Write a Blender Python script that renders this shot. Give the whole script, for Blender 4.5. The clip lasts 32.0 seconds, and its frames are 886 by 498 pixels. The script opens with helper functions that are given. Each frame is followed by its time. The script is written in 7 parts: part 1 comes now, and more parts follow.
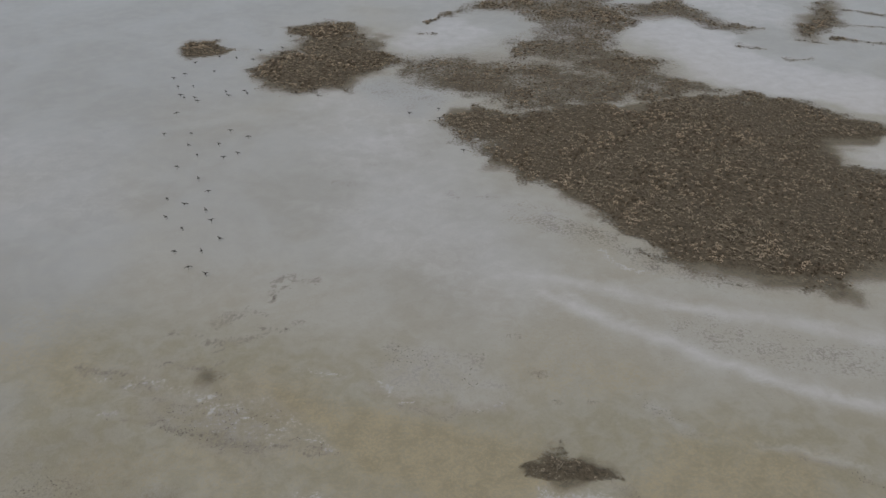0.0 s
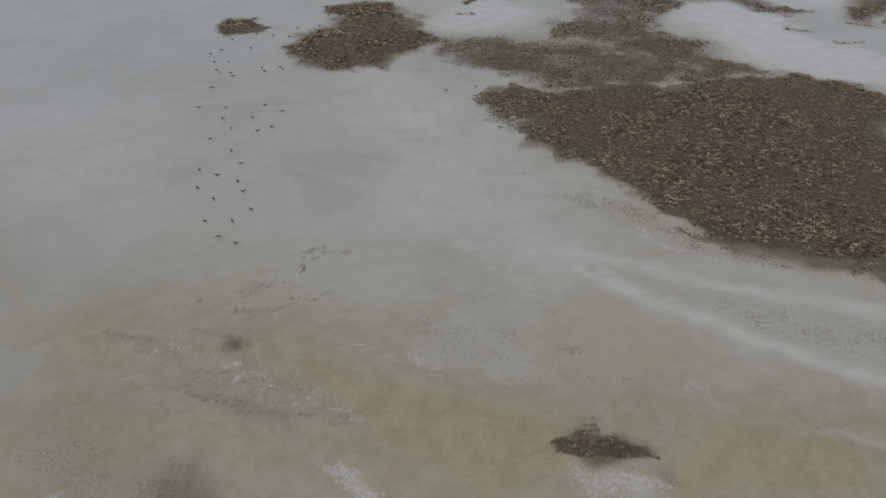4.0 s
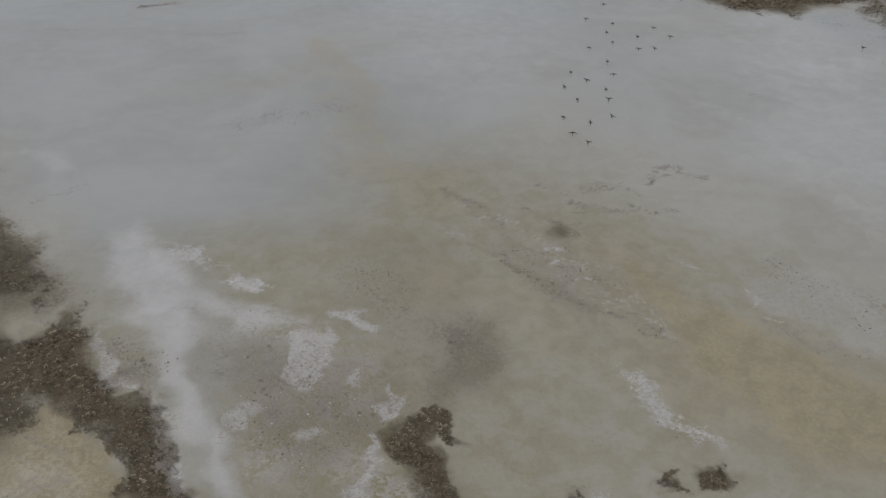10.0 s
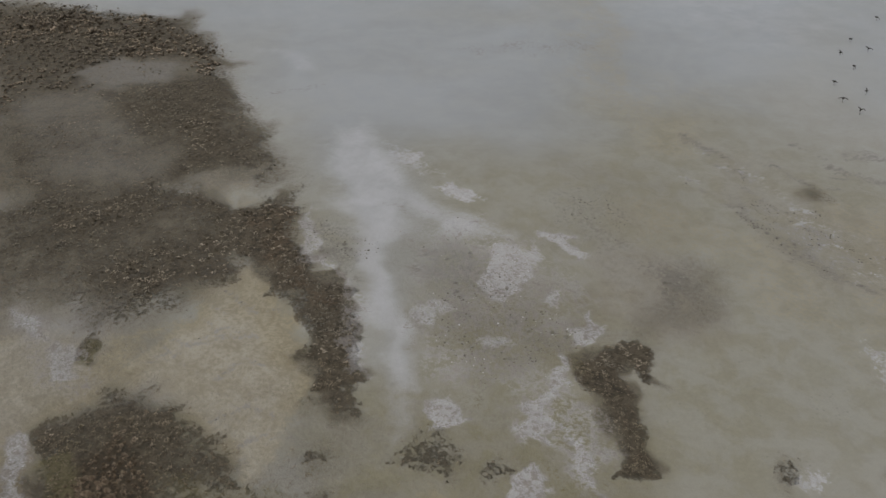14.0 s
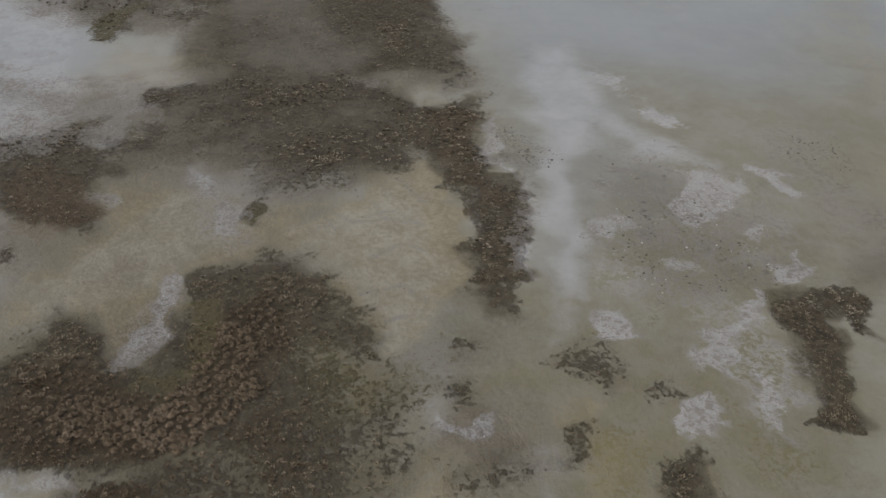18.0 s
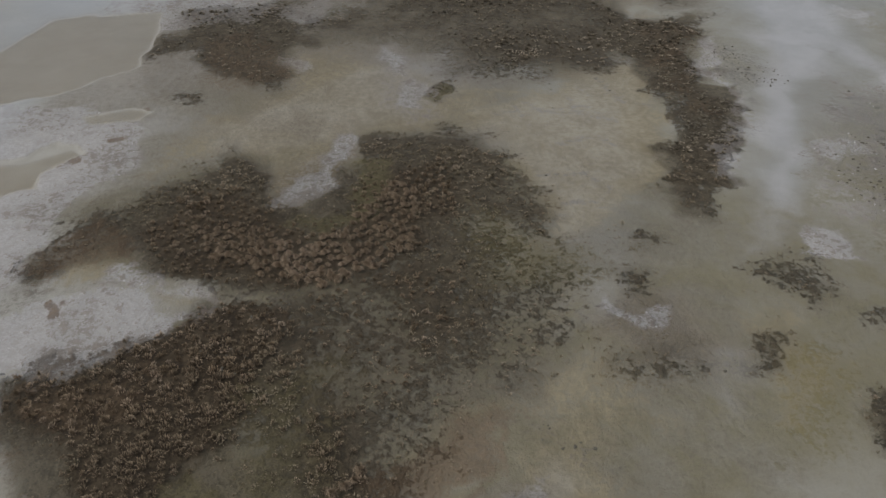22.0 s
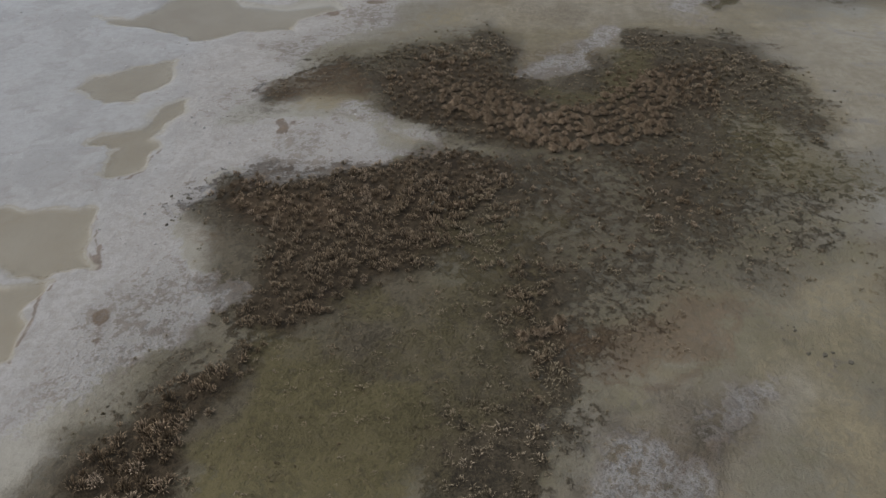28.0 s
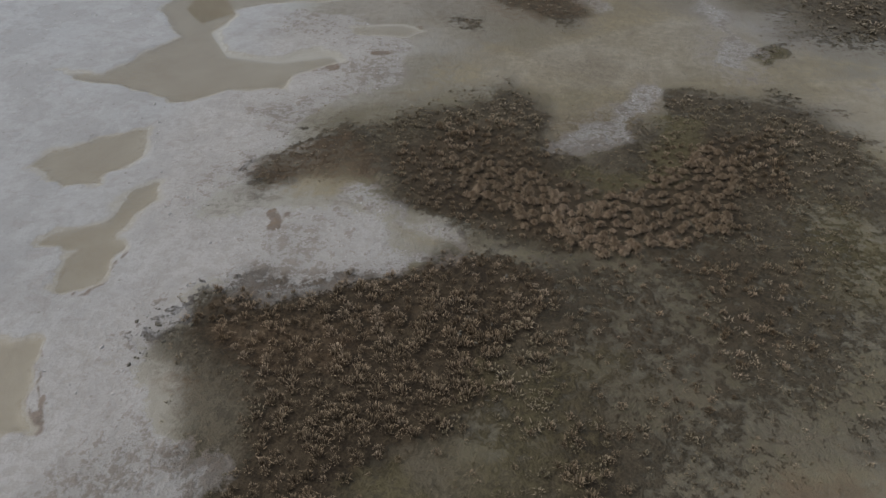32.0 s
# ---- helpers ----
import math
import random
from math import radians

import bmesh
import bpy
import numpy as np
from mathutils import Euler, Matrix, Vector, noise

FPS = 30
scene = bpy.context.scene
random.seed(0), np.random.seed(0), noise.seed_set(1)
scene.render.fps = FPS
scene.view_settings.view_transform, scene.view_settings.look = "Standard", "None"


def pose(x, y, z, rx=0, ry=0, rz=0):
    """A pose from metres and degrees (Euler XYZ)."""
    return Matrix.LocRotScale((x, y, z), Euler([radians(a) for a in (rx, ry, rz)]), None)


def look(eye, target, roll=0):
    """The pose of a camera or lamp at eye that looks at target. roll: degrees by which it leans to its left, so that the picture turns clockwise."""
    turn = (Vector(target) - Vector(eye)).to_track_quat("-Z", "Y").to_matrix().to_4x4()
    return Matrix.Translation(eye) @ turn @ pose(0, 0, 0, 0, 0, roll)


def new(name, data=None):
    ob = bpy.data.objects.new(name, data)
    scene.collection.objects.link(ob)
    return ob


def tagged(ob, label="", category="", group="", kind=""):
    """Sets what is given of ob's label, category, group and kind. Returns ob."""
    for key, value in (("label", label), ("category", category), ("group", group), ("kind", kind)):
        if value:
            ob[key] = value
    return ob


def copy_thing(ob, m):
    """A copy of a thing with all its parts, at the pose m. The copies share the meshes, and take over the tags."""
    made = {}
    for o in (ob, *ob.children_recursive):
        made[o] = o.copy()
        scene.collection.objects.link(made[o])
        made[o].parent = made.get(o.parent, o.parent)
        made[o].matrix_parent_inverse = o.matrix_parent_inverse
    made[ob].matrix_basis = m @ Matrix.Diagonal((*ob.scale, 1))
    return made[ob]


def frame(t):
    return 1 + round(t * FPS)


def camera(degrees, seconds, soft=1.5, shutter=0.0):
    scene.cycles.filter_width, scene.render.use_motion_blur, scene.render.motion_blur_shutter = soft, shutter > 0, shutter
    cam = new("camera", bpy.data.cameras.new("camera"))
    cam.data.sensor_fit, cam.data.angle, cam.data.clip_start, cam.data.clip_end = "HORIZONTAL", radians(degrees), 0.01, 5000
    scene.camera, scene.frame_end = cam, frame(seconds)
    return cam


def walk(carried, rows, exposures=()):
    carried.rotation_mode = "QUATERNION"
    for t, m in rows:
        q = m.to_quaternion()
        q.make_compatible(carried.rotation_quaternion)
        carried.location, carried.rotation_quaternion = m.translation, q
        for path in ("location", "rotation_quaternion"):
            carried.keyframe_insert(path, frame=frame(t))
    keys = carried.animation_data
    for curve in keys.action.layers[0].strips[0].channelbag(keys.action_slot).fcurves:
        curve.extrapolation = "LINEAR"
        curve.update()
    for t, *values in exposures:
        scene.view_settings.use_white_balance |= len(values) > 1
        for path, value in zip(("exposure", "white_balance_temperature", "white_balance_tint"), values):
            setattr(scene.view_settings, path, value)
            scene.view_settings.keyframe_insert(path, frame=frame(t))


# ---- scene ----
# ---- camera: a drone that sinks from 40 m to 11 m while it turns to its left, then moves forward ----
cam = camera(55.24, 32.0, soft=1.35)
# seconds, x, y, height, heading (degrees clockwise from north), tilt below the horizontal, roll
PATH = [
    (0, -0.00, -0.00, 40.00, -0.01, 33.15, 0.32),
    (0.5, -0.04, -0.10, 40.77, 0.41, 33.03, 0.32),
    (1, -0.04, -0.14, 41.09, 0.38, 33.01, 0.24),
    (1.5, -0.11, -0.19, 40.62, 0.23, 32.98, 0.14),
    (2, -0.09, -0.09, 40.10, 0.12, 33.07, 0.03),
    (2.5, 0.08, -0.02, 39.54, -0.92, 33.11, -0.07),
    (4.5, 0.24, 0.37, 37.10, -3.77, 33.54, -0.00),
    (5, 0.04, 0.36, 36.59, -5.56, 33.62, 0.19),
    (5.5, 0.02, 0.37, 35.93, -9.01, 33.66, 0.22),
    (6, -0.01, 0.37, 35.37, -12.32, 33.82, 0.22),
    (6.5, 0.01, 0.39, 34.66, -14.68, 33.85, 0.21),
    (7, 0.03, 0.43, 34.00, -16.84, 33.89, 0.25),
    (7.5, -0.12, 0.46, 33.31, -18.84, 33.91, 0.34),
    (8, -0.12, 0.52, 32.63, -21.71, 33.96, 0.33),
    (8.5, -0.25, 0.55, 32.10, -25.50, 34.14, 0.51),
    (9, -0.20, 0.58, 31.40, -26.83, 34.14, 0.36),
    (9.5, -0.12, 0.59, 30.82, -28.02, 34.20, 0.23),
    (10, -0.16, 0.61, 30.10, -29.69, 34.20, 0.20),
    (10.5, -0.24, 0.67, 29.45, -31.86, 34.26, 0.25),
    (11, -0.21, 0.70, 28.84, -34.41, 34.31, 0.17),
    (11.5, -0.21, 0.72, 28.31, -36.92, 34.48, 0.15),
    (12, -0.17, 0.72, 27.59, -39.33, 34.44, 0.07),
    (12.5, -0.18, 0.72, 26.91, -41.66, 34.51, 0.05),
    (13, -0.21, 0.83, 26.29, -43.71, 34.56, -0.05),
    (13.5, -0.23, 0.89, 25.58, -45.54, 34.53, -0.09),
    (15.5, -0.31, 1.00, 22.99, -52.14, 34.64, -0.15),
    (16, -0.31, 1.04, 22.31, -53.94, 34.67, -0.18),
    (16.5, -0.33, 1.08, 21.67, -55.89, 34.79, -0.22),
    (17, -0.42, 1.14, 21.00, -57.69, 34.84, -0.18),
    (17.5, -0.46, 1.16, 20.37, -59.63, 34.87, -0.22),
    (18, -0.52, 1.14, 19.73, -61.70, 34.99, -0.24),
    (18.5, -0.54, 1.16, 19.10, -63.83, 35.02, -0.30),
    (19, -0.53, 1.17, 18.48, -65.62, 35.05, -0.31),
    (19.5, -0.55, 1.17, 17.87, -67.05, 35.08, -0.28),
    (20, -0.55, 1.18, 17.26, -68.55, 35.06, -0.28),
    (20.5, -0.52, 1.20, 16.67, -70.08, 35.14, -0.33),
    (21, -0.44, 1.26, 16.02, -71.58, 35.19, -0.43),
    (21.5, -0.36, 1.25, 15.42, -73.52, 35.20, -0.38),
    (22, -0.35, 1.25, 14.79, -76.58, 35.20, -0.28),
    (22.5, -0.34, 1.26, 14.11, -80.16, 35.17, -0.24),
    (23, -0.38, 1.30, 13.48, -84.68, 35.19, -0.22),
    (23.5, -0.40, 1.34, 12.85, -89.42, 35.24, -0.19),
    (24, -0.42, 1.36, 12.23, -93.49, 35.26, -0.18),
    (24.5, -0.43, 1.34, 11.62, -96.42, 35.30, -0.16),
    (25, -0.45, 1.34, 11.11, -96.28, 35.41, -0.21),
    (25.5, -0.45, 1.39, 10.96, -96.11, 35.51, -0.25),
    (27.5, -0.31, 1.27, 10.76, -95.38, 35.53, -0.09),
    (28, -0.24, 1.23, 10.72, -95.25, 35.54, -0.05),
    (28.5, -0.22, 1.20, 10.69, -95.15, 35.53, -0.03),
    (29, -0.43, 1.15, 10.70, -95.01, 35.63, 0.06),
    (29.5, -1.14, 1.06, 10.73, -94.86, 35.62, 0.17),
    (30, -2.19, 0.93, 10.76, -94.69, 35.55, 0.31),
    (30.5, -3.41, 0.79, 10.81, -94.63, 35.47, 0.38),
    (31, -4.33, 0.54, 10.76, -94.41, 35.16, 0.58),
    (31.5, -4.62, 0.27, 10.68, -94.31, 35.24, 0.73),
    (32, -4.69, 0.08, 10.62, -94.48, 35.15, 0.58),
]
EXPOSURES = [(0.0, 0.15), (9.0, 0.15), (16.0, 0.1), (20.0, 0.05), (25.0, 0), (32.0, 0)]
walk(cam, [(t, pose(x, y, z, 90 - tilt, 0, -heading) @ pose(0, 0, 0, 0, 0, roll)) for t, x, y, z, heading, tilt, roll in PATH], EXPOSURES)

# ---- daylight under a closed, thin cloud cover ----
sky_world = bpy.data.worlds.new("overcast_sky")
sky_world.use_nodes = True
scene.world = sky_world
wn, wl = sky_world.node_tree.nodes, sky_world.node_tree.links
sky = wn.new("ShaderNodeTexSky")
sky.sky_type, sky.sun_disc = "NISHITA", False
sky.sun_elevation, sky.sun_rotation = radians(54), radians(185)
sky.air_density, sky.dust_density, sky.ozone_density = 1.0, 2.0, 1.0
grey = wn.new("ShaderNodeHueSaturation")
grey.inputs["Saturation"].default_value = 0.52
wl.new(sky.outputs["Color"], grey.inputs["Color"])
wl.new(grey.outputs["Color"], wn["Background"].inputs["Color"])
wn["Background"].inputs["Strength"].default_value = 0.099
sun_data = bpy.data.lights.new("sun", "SUN")
sun_data.energy, sun_data.angle, sun_data.color = 1.35, radians(14), (1.0, 0.95, 0.88)
sun = new("sun", sun_data)
sun.matrix_world = look((59 * math.sin(radians(185)), 59 * math.cos(radians(185)), 81), (0, 0, 0))


# ---- node helpers and materials ----
class Nodes:
    """A short way to write a material's node tree."""

    def __init__(self, name, roughness=0.8, specular=0.3):
        self.material = bpy.data.materials.new(name)
        self.material.use_nodes = True
        self.tree = self.material.node_tree
        self.shader = self.tree.nodes["Principled BSDF"]
        self.shader.inputs["Roughness"].default_value = roughness
        self.shader.inputs["Specular IOR Level"].default_value = specular

    def link(self, a, b):
        self.tree.links.new(a, b)

    def put(self, socket, value):
        if isinstance(value, bpy.types.NodeSocket):
            self.link(value, socket)
        else:
            socket.default_value = value

    def place(self):
        return self.tree.nodes.new("ShaderNodeNewGeometry").outputs["Position"]

    def noise(self, scale, detail=4.0, rough=0.6, vector=None, distortion=0.0):
        n = self.tree.nodes.new("ShaderNodeTexNoise")
        n.inputs["Scale"].default_value, n.inputs["Detail"].default_value = scale, detail
        n.inputs["Roughness"].default_value, n.inputs["Distortion"].default_value = rough, distortion
        self.link(vector or self.place(), n.inputs["Vector"])
        return n.outputs["Fac"]

    def cells(self, scale, feature="F1", vector=None):
        n = self.tree.nodes.new("ShaderNodeTexVoronoi")
        n.feature = feature
        n.inputs["Scale"].default_value = scale
        self.link(vector or self.place(), n.inputs["Vector"])
        return n.outputs["Distance"]

    def sums(self, op, a, b, c=None):
        n = self.tree.nodes.new("ShaderNodeMath")
        n.operation = op
        for socket, v in zip(n.inputs, (a, b, c)):
            if v is not None:
                self.put(socket, v)
        return n.outputs[0]

    def span(self, value, a, b, c=0.0, d=1.0, smooth=True):
        n = self.tree.nodes.new("ShaderNodeMapRange")
        n.interpolation_type = "SMOOTHSTEP" if smooth else "LINEAR"
        for key, v in (("Value", value), ("From Min", a), ("From Max", b), ("To Min", c), ("To Max", d)):
            self.put(n.inputs[key], v)
        return n.outputs["Result"]

    def mix(self, fac, a, b):
        n = self.tree.nodes.new("ShaderNodeMix")
        n.data_type = "RGBA"
        for socket, v in ((n.inputs[0], fac), (n.inputs[6], a), (n.inputs[7], b)):
            self.put(socket, (*v, 1) if isinstance(v, tuple) else v)
        return n.outputs[2]

    def attribute(self, name):
        n = self.tree.nodes.new("ShaderNodeAttribute")
        n.attribute_name = name
        s = self.tree.nodes.new("ShaderNodeSeparateColor")
        self.link(n.outputs["Color"], s.inputs["Color"])
        return [*s.outputs, n.outputs["Alpha"]]

    def bump(self, height, distance, strength=1.0):
        n = self.tree.nodes.new("ShaderNodeBump")
        n.inputs["Strength"].default_value, n.inputs["Distance"].default_value = strength, distance
        self.link(height, n.inputs["Height"])
        self.link(n.outputs["Normal"], self.shader.inputs["Normal"])

    def colour(self, value):
        self.put(self.shader.inputs["Base Color"], (*value, 1) if isinstance(value, tuple) else value)

    def random(self, island=True):
        if island:
            return self.tree.nodes.new("ShaderNodeNewGeometry").outputs["Random Per Island"]
        return self.tree.nodes.new("ShaderNodeObjectInfo").outputs["Random"]


def ground_material():
    m = Nodes("mudflat_ground")
    weed, salt, ochre, green = m.attribute("cover_a")
    rust, wash, dark, water = m.attribute("cover_b")
    olive, pink, sheen_film, straw = m.attribute("cover_c")
    stain, tall = m.attribute("cover_d")[:2]

    def even(value, half):
        return m.span(value, 0.5 - half, 0.5 + half, smooth=False)

    broad, middle = even(m.noise(0.1, 3, 0.6, distortion=0.6), 0.2), even(m.noise(0.6, 5, 0.65, distortion=0.4), 0.2)
    fine, grit = even(m.noise(3.9, 6, 0.75), 0.16), even(m.noise(17, 4, 0.7), 0.22)
    rough = m.sums("ADD", m.sums("ADD", m.sums("MULTIPLY", middle, 0.3), m.sums("MULTIPLY", fine, 0.5)), m.sums("MULTIPLY", grit, 0.2))
    rough = m.span(rough, 0.26, 0.74, smooth=False)
    mottle = even(m.noise(1.5, 6, 0.72, distortion=0.7), 0.17)
    crumb = m.sums("ADD", m.sums("ADD", m.sums("MULTIPLY", mottle, 0.3), m.sums("MULTIPLY", fine, 0.4)), m.sums("MULTIPLY", grit, 0.3))
    crumb = m.span(crumb, 0.26, 0.74, smooth=False)
    speck = m.sums("MULTIPLY", m.span(m.cells(3.2), 0.0, 0.22, 1.0, 0.0), m.span(m.noise(0.45, 3), 0.5, 0.62))

    def cover(value, reach=0.9, low=0.2, high=0.8):
        shifted = m.sums("ADD", value, m.sums("MULTIPLY", m.sums("SUBTRACT", rough, 0.5), 0.75 * reach))
        return m.sums("MULTIPLY", m.span(shifted, low, high), m.span(value, 0.0, 0.12))

    mud = m.mix(m.span(broad, 0.1, 0.9), (0.30, 0.28, 0.225), (0.335, 0.325, 0.285))
    mud = m.mix(m.span(middle, 0.2, 1.0, 0.0, 0.4), mud, (0.375, 0.365, 0.33))
    mud = m.mix(m.sums("MULTIPLY", olive, m.span(middle, 0.2, 0.7, 0.95, 0.6)), mud, m.mix(m.span(fine, 0.0, 1.0), (0.185, 0.164, 0.094), (0.255, 0.231, 0.145)))
    mud = m.mix(m.sums("MULTIPLY", pink, 0.8), mud, m.mix(m.span(fine, 0.3, 0.7), (0.23, 0.185, 0.15), (0.34, 0.29, 0.25)))
    mud = m.mix(m.sums("MULTIPLY", m.span(grit, 0.5, 1.0), 0.1), mud, (0.17, 0.155, 0.115))
    mud = m.mix(m.sums("MULTIPLY", speck, 0.5), mud, (0.12, 0.11, 0.085))
    # wet mud: sky reflection painted into the base as grey-blue, besides the coat's gloss
    mud = m.mix(m.sums("MULTIPLY", sheen_film, m.span(middle, 0.1, 0.9, 0.9, 0.7)), mud, m.mix(m.span(broad, 0.1, 0.9), (0.298, 0.305, 0.3), (0.345, 0.352, 0.35)))
    ruffled = m.sums("MAXIMUM", m.sums("MAXIMUM", stain, pink), m.sums("MULTIPLY", olive, 0.16))
    mud = m.mix(m.sums("MULTIPLY", ruffled, m.span(mottle, 0.35, 1.0, 0.0, 0.45)), mud, (0.15, 0.122, 0.08))
    mud = m.mix(m.sums("MULTIPLY", ruffled, m.span(mottle, 0.6, 0.0, 0.0, 0.16)), mud, (0.38, 0.34, 0.275))
    soaked = m.span(m.sums("ADD", stain, m.sums("MULTIPLY", m.sums("SUBTRACT", rough, 0.5), m.span(stain, 0.0, 0.3, 0.0, 0.3))), 0.06, 0.74, 0.0, 0.92)
    mud = m.mix(soaked, mud, m.mix(m.span(crumb, 0.05, 0.95), (0.075, 0.064, 0.043), (0.215, 0.186, 0.136)))
    c = m.mix(m.sums("MULTIPLY", cover(ochre, 0.5), m.span(stain, 0.3, 0.75, 1.0, 0.35)), mud, m.mix(m.span(rough, 0.1, 0.9), (0.224, 0.187, 0.108), (0.324, 0.276, 0.174)))
    c = m.mix(m.sums("MULTIPLY", cover(green, 0.7, 0.1, 0.9), 0.85), c, m.mix(crumb, (0.095, 0.083, 0.038), (0.24, 0.205, 0.1)))
    c = m.mix(m.sums("MULTIPLY", cover(dark, 1.6, 0.25, 0.7), 0.7), c, m.mix(m.span(crumb, 0.2, 0.8), (0.08, 0.07, 0.053), (0.21, 0.188, 0.152)))
    pock = m.sums("MULTIPLY", m.span(m.cells(1.6), 0.12, 0.34, 1.0, 0.0), m.span(m.noise(0.9, 3), 0.42, 0.58))
    c = m.mix(m.sums("MULTIPLY", pock, m.span(dark, 0.12, 0.6, 0.0, 0.85)), c, (0.1, 0.088, 0.066))
    c = m.mix(m.sums("MULTIPLY", cover(wash, 0.25, 0.0, 1.0), 0.9), c, m.mix(middle, (0.42, 0.41, 0.40), (0.49, 0.485, 0.48)))
    bed = m.mix(m.span(crumb, 0.05, 0.95), (0.05, 0.041, 0.028), (0.155, 0.128, 0.088))
    # darker brown bed under tall weed, shade between the clumps included in the colour
    bed = m.mix(m.span(tall, 0.2, 0.8, 0.0, 0.75), bed, m.mix(crumb, (0.03, 0.021, 0.013), (0.095, 0.067, 0.04)))
    bed = m.mix(m.sums("MULTIPLY", cover(green, 0.6), 0.8), bed, m.mix(crumb, (0.09, 0.079, 0.04), (0.2, 0.173, 0.093)))
    matted = m.span(m.sums("ADD", weed, m.sums("MULTIPLY", m.sums("SUBTRACT", rough, 0.5), m.span(weed, 0.0, 0.3, 0.0, 0.5))), 0.1, 0.8, 0.0, 0.94)
    c = m.mix(matted, c, bed)
    crust = m.mix(m.span(fine, 0.2, 0.8), (0.385, 0.37, 0.35), (0.465, 0.455, 0.445))
    crust = m.mix(m.span(middle, 0.45, 0.9, 0.0, 0.65), crust, (0.37, 0.36, 0.35))
    # wet crust takes the same painted sky sheen
    crust = m.mix(m.sums("MULTIPLY", sheen_film, 0.75), crust, m.mix(m.span(middle, 0.4, 0.6), (0.41, 0.42, 0.42), (0.345, 0.35, 0.345)))
    crust = m.mix(m.sums("MULTIPLY", m.span(m.cells(2.6), 0.0, 0.14, 1.0, 0.0), m.span(middle, 0.45, 0.6, 0.1, 0.7)), crust, (0.17, 0.15, 0.115))
    crust = m.mix(m.span(grit, 0.65, 1.0, 0.0, 0.3), crust, (0.24, 0.215, 0.18))
    crust = m.mix(m.sums("MULTIPLY", cover(stain, 2.0, 0.2, 0.75), 0.75), crust, m.mix(crumb, (0.1, 0.08, 0.055), (0.34, 0.3, 0.255)))
    crust = m.mix(m.span(mottle, 0.55, 1.0, 0.0, 0.4), crust, (0.3, 0.275, 0.25))
    c = m.mix(m.sums("MULTIPLY", cover(salt, 0.95, 0.2, 0.62), 0.94), c, crust)
    c = m.mix(m.sums("MULTIPLY", cover(rust, 0.6), 0.66), c, m.mix(fine, (0.085, 0.054, 0.03), (0.2, 0.138, 0.086)))
    deep = m.span(m.sums("ADD", water, m.sums("MULTIPLY", m.sums("SUBTRACT", mottle, 0.5), 0.35)), 0.15, 1.05)
    c = m.mix(m.span(water, 0.05, 0.4), c, m.mix(deep, m.mix(broad, (0.36, 0.335, 0.28), (0.42, 0.41, 0.38)), m.mix(middle, (0.35, 0.325, 0.265), (0.405, 0.39, 0.34))))
    still = m.sums("MULTIPLY", m.span(sheen_film, 0.0, 0.8, 1.0, 0.3), m.span(water, 0.0, 0.3, 1.0, 0.15))
    still = m.sums("MULTIPLY", still, m.span(ruffled, 0.0, 0.5, 0.2, 1.0))
    c = m.mix(m.sums("MULTIPLY", still, m.span(crumb, 0.45, 1.0, 0.0, 0.4)), c, (0.085, 0.07, 0.048))
    c = m.mix(m.sums("MULTIPLY", m.sums("MULTIPLY", still, m.span(weed, 0.0, 0.5, 1.0, 0.2)), m.span(crumb, 0.5, 0.0, 0.0, 0.1)), c, (0.46, 0.42, 0.36))
    m.colour(c)
    dry = m.sums("MAXIMUM", m.sums("MAXIMUM", cover(salt), cover(weed)), m.sums("MULTIPLY", cover(green), 0.8))
    dry = m.sums("MAXIMUM", dry, m.sums("MULTIPLY", ruffled, m.span(sheen_film, 0.0, 0.6, 0.9, 0.0)))
    m.put(m.shader.inputs["Roughness"], m.span(dry, 0.0, 0.7, 0.34, 0.85))
    m.put(m.shader.inputs["Coat Weight"], m.sums("MULTIPLY", sheen_film, m.span(middle, 0.1, 0.9, 1.0, 0.75)))
    m.shader.inputs["Coat Roughness"].default_value, m.shader.inputs["Coat IOR"].default_value = 0.12, 1.4
    m.put(m.shader.inputs["Specular IOR Level"], m.span(dry, 0.0, 0.7, 0.6, 0.15))
    rise = m.sums("ADD", m.sums("MAXIMUM", m.span(ruffled, 0.0, 0.8, 0.08, 0.7), m.span(matted, 0.1, 0.9, 0.0, 0.9)), m.span(salt, 0.0, 0.8, 0.0, 0.15))
    relief = m.sums("ADD", m.sums("MULTIPLY", fine, rise), m.sums("MULTIPLY", grit, m.sums("MULTIPLY", rise, 0.25)))
    m.bump(relief, 0.07, 1.0)
    return m.material


def blade_material(name, foot, dull, bright, tip, grey, share=0.6):
    """Stems and cushions: shade between plants painted dark at the foot, paler towards the tip, some plants bleached
    and some zones grey-green.
    """
    m = Nodes(name, 0.9, 0.1)
    height, tone = m.attribute("grown")[:2]
    body = m.mix(m.span(tone, 0.15, 0.9), dull, bright)
    body = m.mix(m.sums("MULTIPLY", m.span(m.noise(0.5, 3), 0.42, 0.62), m.span(tone, 0.4, 1.0, 0.0, share)), body, tip)
    body = m.mix(m.span(m.noise(0.16, 4, 0.6), 0.42, 0.58, 0.0, 0.7), body, grey)
    body = m.mix(m.span(m.random(), 0.0, 1.0, 0.0, 0.3), body, dull)
    # shade low in the plant is put into the colour here
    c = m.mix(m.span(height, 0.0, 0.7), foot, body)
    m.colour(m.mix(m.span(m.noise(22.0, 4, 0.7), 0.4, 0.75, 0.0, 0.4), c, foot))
    m.bump(m.noise(30.0, 3), 0.02, 0.6)
    return m.material


